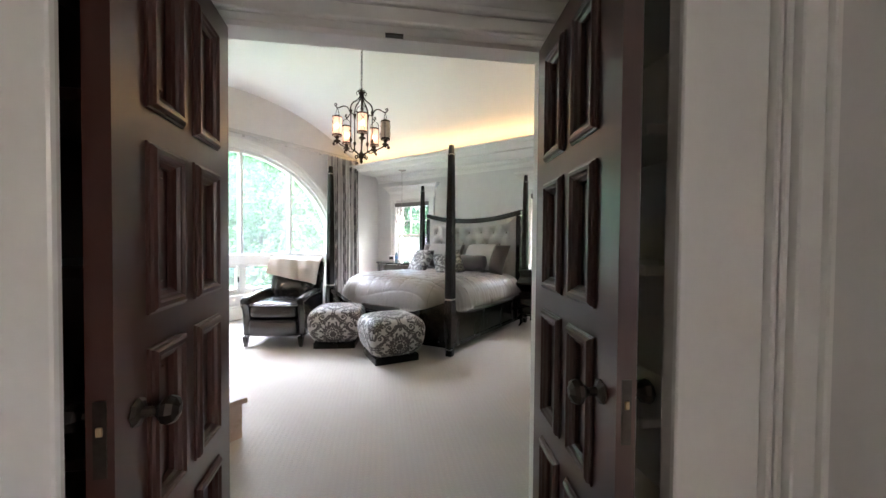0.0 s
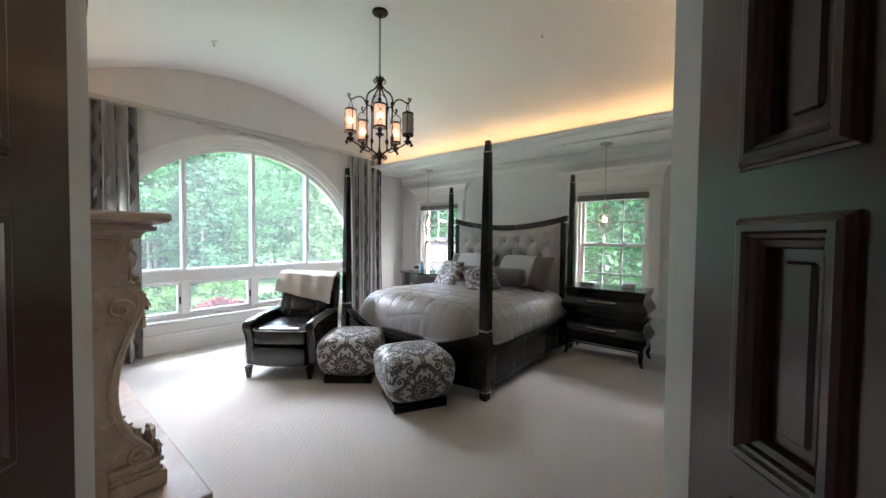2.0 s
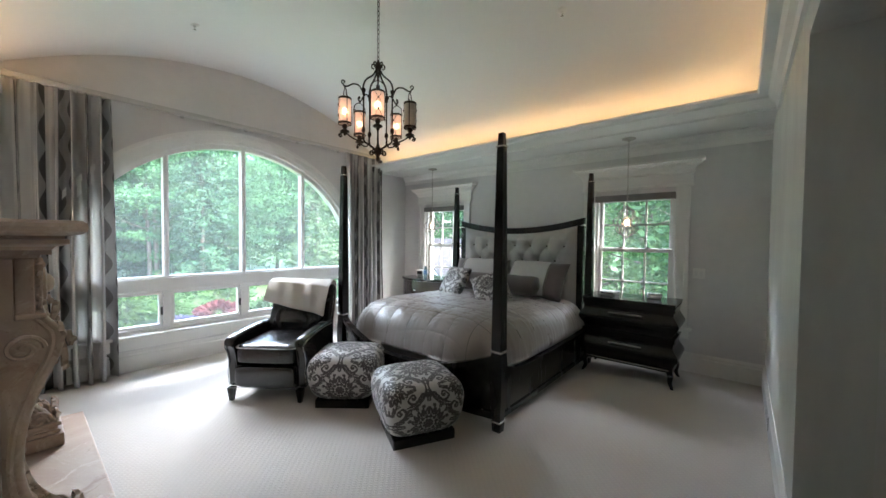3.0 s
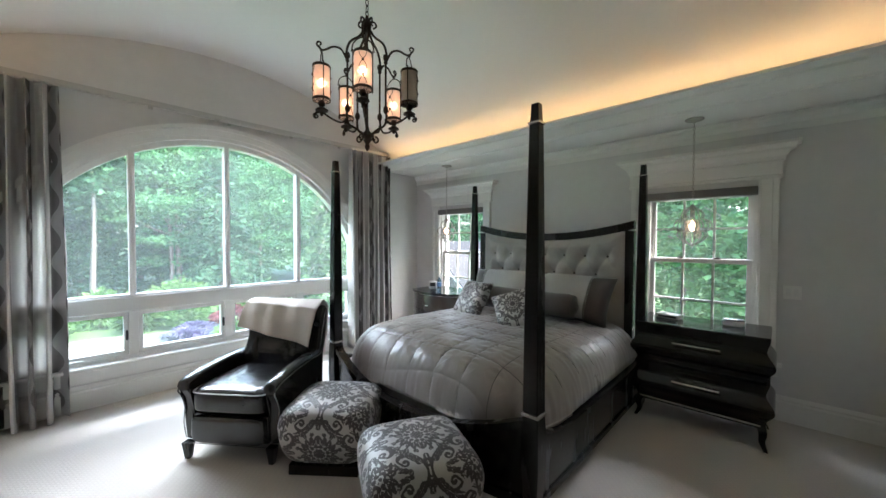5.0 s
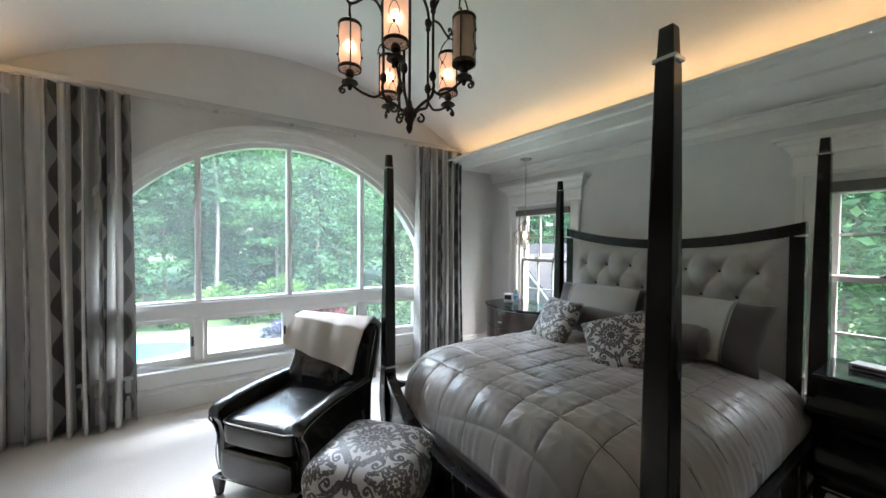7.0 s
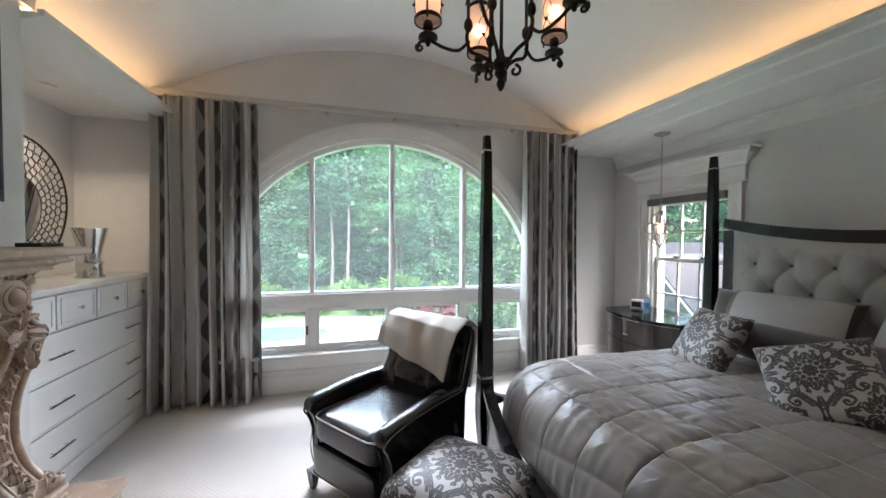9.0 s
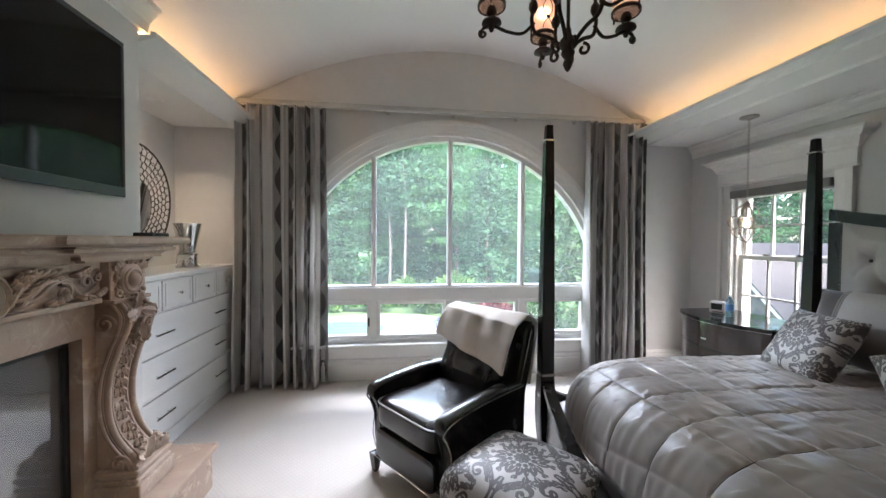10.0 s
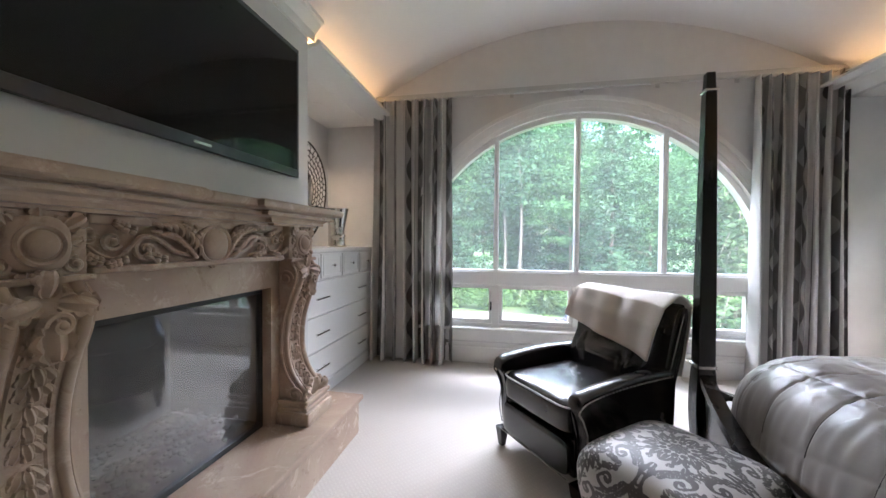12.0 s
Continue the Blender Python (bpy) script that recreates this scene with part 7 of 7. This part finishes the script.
def conifer(x, y, height, radius, seed, material, label, droop=0.35, step=0.30, size=0.19, bark=BARK, start=0.08, r=0.16):
    rng = np.random.default_rng(seed)
    t = thing("conifer", pose(x, y, GZ), label, "tree", "conifers outside the windows")
    part("trunk", trunk_mesh(height, r, seed, 0, 1, 0.12), bark, t, smooth=True)
    pts = []
    z = height * start
    bm = B()
    while z < height * 0.985:
        f = z / height
        ln0 = radius * (1 - f) ** 0.8 + 0.15
        for k in range(6):
            a = rng.uniform(0, 6.28)
            ln = ln0 * rng.uniform(0.6, 1.1)
            n2 = max(6, int(ln / 0.05))
            q = rng.uniform(0.1, 1, n2)
            side = rng.normal(size=n2) * 0.16 * ln * q
            px = np.cos(a) * ln * q - np.sin(a) * side
            py = np.sin(a) * ln * q + np.cos(a) * side
            pz = z + 0.10 * ln * np.sin(q * 2.5) - droop * ln * q ** 2 - np.abs(rng.normal(size=n2)) * 0.10
            pts.append(np.stack([px, py, pz], axis=1))
            tube(bm, [(0, 0, z), (math.cos(a) * ln * 0.5, math.sin(a) * ln * 0.5, z + 0.09 * ln - droop * ln * 0.25), (math.cos(a) * ln, math.sin(a) * ln, z + 0.05 * ln - droop * ln)], [0.03, 0.018, 0.006], 4)
        z += step * rng.uniform(0.7, 1.3)
    part("branches", bm, bark, t)
    me = cards("crown", np.concatenate(pts), size, seed, 0.45, 1.9)
    me.materials.append(material)
    new("crown", me).parent = t
    return t


GRASS = surf("lawn", (0.09, 0.16, 0.06), 0.9, 0.25, 0.5, 25.0, 0.5, tint=(0.06, 0.12, 0.045))
bm = B()
sheet(bm, lambda u, v: Vector((-400 + 800 * u, -400 + 800 * v, GZ)), 8, 8)
structure("ground", bm, GRASS, "green lawn and garden ground below the house", "lawn")
STONE = surf("pale_paving", (0.30, 0.285, 0.265), 0.8, 0.08, 0.8, 20.0, 0.3)
bm = B()


def blob(cx, cy, rx, ry, z0, z1, seed, n=40):
    rnd = random.Random(seed)
    ph = [rnd.uniform(0, 6.28) for _ in range(3)]
    pts = []
    for i in range(n):
        a = 2 * math.pi * i / n
        k = 1 + 0.10 * math.sin(2 * a + ph[0]) + 0.06 * math.sin(3 * a + ph[1])
        pts.append((cx + rx * k * math.cos(a), cy + ry * k * math.sin(a)))
    prism(bm, pts, "z", z0, z1)


blob(-22.6, 3.6, 3.0, 4.6, GZ - 0.05, GZ + 0.06, 2)
structure("pavement", bm, STONE, "pale stone pool terrace in the garden", "paving")
WATER = surf("pool_water", (0.10, 0.52, 0.52), 0.06, 0.08, 1.0, 6.0, 0.15)
bm = B()
blob(-22.2, 1.2, 1.6, 2.4, GZ + 0.061, GZ + 0.075, 5)
structure("water", bm, WATER, "turquoise swimming pool water", "pool")


def shrub(x, y, r, h, material, seed, label, name="shrub"):
    rng = np.random.default_rng(seed)
    t = thing(name, pose(x, y, GZ), label, "shrub", "garden shrubs")
    q = rng.normal(size=(900, 3))
    q /= np.linalg.norm(q, axis=1, keepdims=True)
    q *= rng.uniform(0.6, 1.0, (900, 1)) * (1 + 0.15 * np.sin(5 * q[:, :1]) + 0.12 * np.cos(7 * q[:, 1:2]))
    me = cards("leaves", q * np.array([r, r, h / 2]) + np.array([0, 0, h / 2]), 0.20, seed)
    me.materials.append(material)
    new("leaves", me).parent = t
    bm = B()
    for k in range(5):
        a = 1.256 * k
        tube(bm, [(0, 0, 0), (0.4 * r * math.cos(a), 0.4 * r * math.sin(a), 0.4 * h), (0.7 * r * math.cos(a), 0.7 * r * math.sin(a), 0.75 * h)], [0.04, 0.025, 0.01], 5)
    part("stems", bm, BARK, t)
    return t


for i, (x, y, r, h, mt, lb) in enumerate((
        (-26.2, 6.4, 1.0, 1.5, SHRUB, "rounded light green garden shrub"), (-25.6, 8.2, 0.9, 1.3, SHRUB, "rounded light green garden shrub"),
        (-26.8, 3.0, 1.1, 1.6, SHRUB, "rounded light green garden shrub"), (-27.2, 0.4, 1.3, 1.9, SHRUB, "broad light green garden shrub"),
        (-23.8, 9.9, 1.1, 1.1, RED, "low red-leaved maple shrub"), (-22.2, 7.4, 0.9, 0.6, PURPLE, "low mound of purple lavender in bloom"),
        (-23.4, 8.0, 0.8, 0.6, PURPLE, "low mound of purple lavender in bloom"), (-19.6, -0.6, 1.0, 1.7, SHRUB, "upright green garden shrub"),
        (-20.2, 8.8, 0.8, 1.0, SHRUB, "rounded light green garden shrub"), (-22.0, 12.0, 1.2, 1.4, SHRUB, "broad light green garden shrub"),
        (-27.5, 11.5, 1.4, 1.8, SHRUB, "broad light green garden shrub"), (-24.5, -3.2, 1.3, 1.8, SHRUB, "broad light green garden shrub"),
        (-28.5, 5.0, 1.3, 2.0, SHRUB, "broad light green garden shrub"), (-29.5, 8.5, 1.5, 2.2, SHRUB, "broad light green garden shrub"))):
    shrub(x, y, r, h, mt, 50 + i, lb)

# forest edge: a few kinds of tree, each built once and set out again at other places
kinds = [leafy_tree(-37, 9.5, 15, 4.2, 1, LEAF, 70, 170, 0.17, 1.0, "tall broadleaf tree in full leaf at the wood's edge", 0.12, flat=0.2),
         leafy_tree(-41, 1.5, 17, 4.6, 2, LEAF, 75, 170, 0.18, 1.1, "tall broadleaf tree in full leaf at the wood's edge", 0.15, flat=0.22),
         leafy_tree(-35.5, 15.5, 12, 4.0, 3, LEAF, 65, 170, 0.16, 1.0, "broadleaf tree with low spreading boughs", 0.06, flat=0.2),
         conifer(-36, -1.5, 17, 3.6, 4, NEEDLE, "dark green hemlock at the wood's edge"),
         conifer(-33, 11.8, 14, 3.6, 5, NEEDLE, "dark green hemlock with layered boughs", 0.30)]
rnd = random.Random(21)
for i in range(68):
    row = i % 4
    y = -34 + 88 * (i // 4) / 16 + rnd.uniform(-1.8, 1.8)
    x = -37 - 6.5 * row + rnd.uniform(-2.2, 2.2) - 0.012 * (y - 6) ** 2 * -1
    if row == 0 and 2.0 < y < 7.5:
        x -= 5
    k = kinds[i % 5 if row else (i // 4 * 2) % 5]
    s = rnd.uniform(0.85, 1.2) + 0.15 * row
    copy_thing(k, pose(x, y, GZ, 0, 0, rnd.uniform(0, 360)) @ Matrix.Diagonal((s, s, s, 1)))
for i, (x, y, h) in enumerate(((-34.0, 4.95, 15.0), (-35.5, 3.7, 14.0))):
    leafy_tree(x, y, h, 2.6, 30 + i, NEEDLE, 26, 50, 0.30, 0.7, "tall pine with bare pale trunk", 0.5, BARK_P, 0.17)
conifer(-18.2, 12.4, 8.6, 2.7, 40, WEEP, "light green weeping conifer near the house", 0.75, 0.24, 0.16, start=0.02)
conifer(-21.0, 15.5, 7.5, 2.6, 41, WEEP, "light green weeping conifer near the house", 0.70, 0.26, 0.17, start=0.02)

# near trees outside the headboard wall
leafy_tree(-1.2, 15.0, 9.5, 3.8, 60, LEAF_N, 190, 90, 0.13, 0.55, "bright green leafy tree close outside the window", 0.05, r=0.12)
leafy_tree(-5.0, 17.5, 10.5, 3.8, 61, LEAF_N, 180, 90, 0.14, 0.6, "bright green leafy tree behind the window", 0.06, r=0.12)
leafy_tree(2.8, 18.0, 11.0, 4.2, 62, LEAF_N, 160, 90, 0.15, 0.7, "bright green leafy tree behind the window", 0.05, r=0.13)
leafy_tree(-9.5, 19.5, 9.0, 2.6, 63, LEAF_N, 60, 70, 0.18, 0.6, "bright green leafy tree beside the stone wing", 0.35, r=0.11)
for i, (x, y) in enumerate(((-12, 32), (-5, 28), (3, 30), (10, 27), (-20, 34), (-28, 30), (-33, 24))):
    k = kinds[(i * 2) % 5]
    copy_thing(k, pose(x, y, GZ, 0, 0, 47 * i) @ Matrix.Diagonal((0.95, 0.95, 0.95, 1)))

# neighbouring wing of the house, seen over the left nightstand
def stone_material():
    m, n, l, p = nodes_of("field_stone")
    tc = n.new("ShaderNodeTexCoord")
    v = n.new("ShaderNodeTexVoronoi")
    v.inputs["Scale"].default_value = 2.6
    l.new(tc.outputs["Object"], v.inputs["Vector"])
    v2 = n.new("ShaderNodeTexVoronoi")
    v2.feature = "DISTANCE_TO_EDGE"
    v2.inputs["Scale"].default_value = 2.6
    l.new(tc.outputs["Object"], v2.inputs["Vector"])
    sep = n.new("ShaderNodeSeparateColor")
    l.new(v.outputs["Color"], sep.inputs[0])
    c = mix_node(n, l, sep.outputs[0], (0.125, 0.115, 0.10), (0.075, 0.078, 0.085))
    c = mix_node(n, l, ramp_node(n, l, v2.outputs["Distance"], 0.05, 0.02), c, (0.15, 0.145, 0.13))
    l.new(c, p.inputs["Base Color"])
    p.inputs["Roughness"].default_value = 0.85
    return m


wing = thing("house_wing", pose(-15.6, 19.0, GZ), "stone house wing with grey shingle roof and white trim", "house")
SHINGLE = surf("grey_shingles", (0.062, 0.058, 0.060), 0.85, 0.15, 1.0, 18.0, 0.4, stretch=(1, 1, 6), per_object=0.12)
STONEW = stone_material()
bm = B()
box(bm, -7.0, 7.0, 0.6, 7.5, 0.0, 1.9)
part("wall", bm, STONEW, wing)
bm = B()
loft(bm, [[(x, 0.1, 1.75), (x, 4.1, 4.55), (x, 8.1, 1.75), (x, 8.1, 1.65), (x, 4.1, 4.43), (x, 0.1, 1.65)] for x in (-7.4, 7.4)])
roof = part("roof", bm, SHINGLE, wing, "grey shingled roof")
for j in range(16):
    f = j / 16
    bm = B()
    box(bm, -7.4, 7.4, 0.0, 0.33, -0.012, 0.014)
    part("shingle_course", bm, SHINGLE, roof, m=Matrix.Translation((0, 0.1 + 4.0 * f, 1.765 + 2.8 * f)) @ Matrix.Rotation(math.atan2(2.8, 4.0), 4, "X"))
bm = B()
prism(bm, [(-2.6, 0.0), (1.9, 0.0), (1.9, 1.6), (-0.35, 3.75), (-2.6, 1.6)], "y", -1.6, 2.4)
part("gable_wall", bm, STONEW, wing, "field stone gable")
for s in (-1, 1):
    bm = B()
    prism(bm, [(-0.35, 3.80), (-0.35, 4.02), (-0.35 + s * 2.65, 1.50), (-0.35 + s * 2.65, 1.28)], "y", -1.78, 2.6)
    part("rake_board", bm, TRIM, wing, "white painted rake board")
    bm = B()
    prism(bm, [(-0.35, 4.025), (-0.35, 4.10), (-0.35 + s * 2.75, 1.50), (-0.35 + s * 2.75, 1.42)], "y", -1.85, 3.0)
    part("gable_roof", bm, SHINGLE, wing)
bm = B()
box(bm, 3.0, 4.2, 3.4, 4.8, 4.0, 5.3)
part("chimney", bm, TRIM, wing, "white boarded cupola")
# the house's own outer walls below this floor
bm = B()
box(bm, -7.85, 2.5, -3.8, 8.33, GZ, -0.151)
structure("house_base", bm, STONEW, "stone lower storey of the house under the room", "wall")
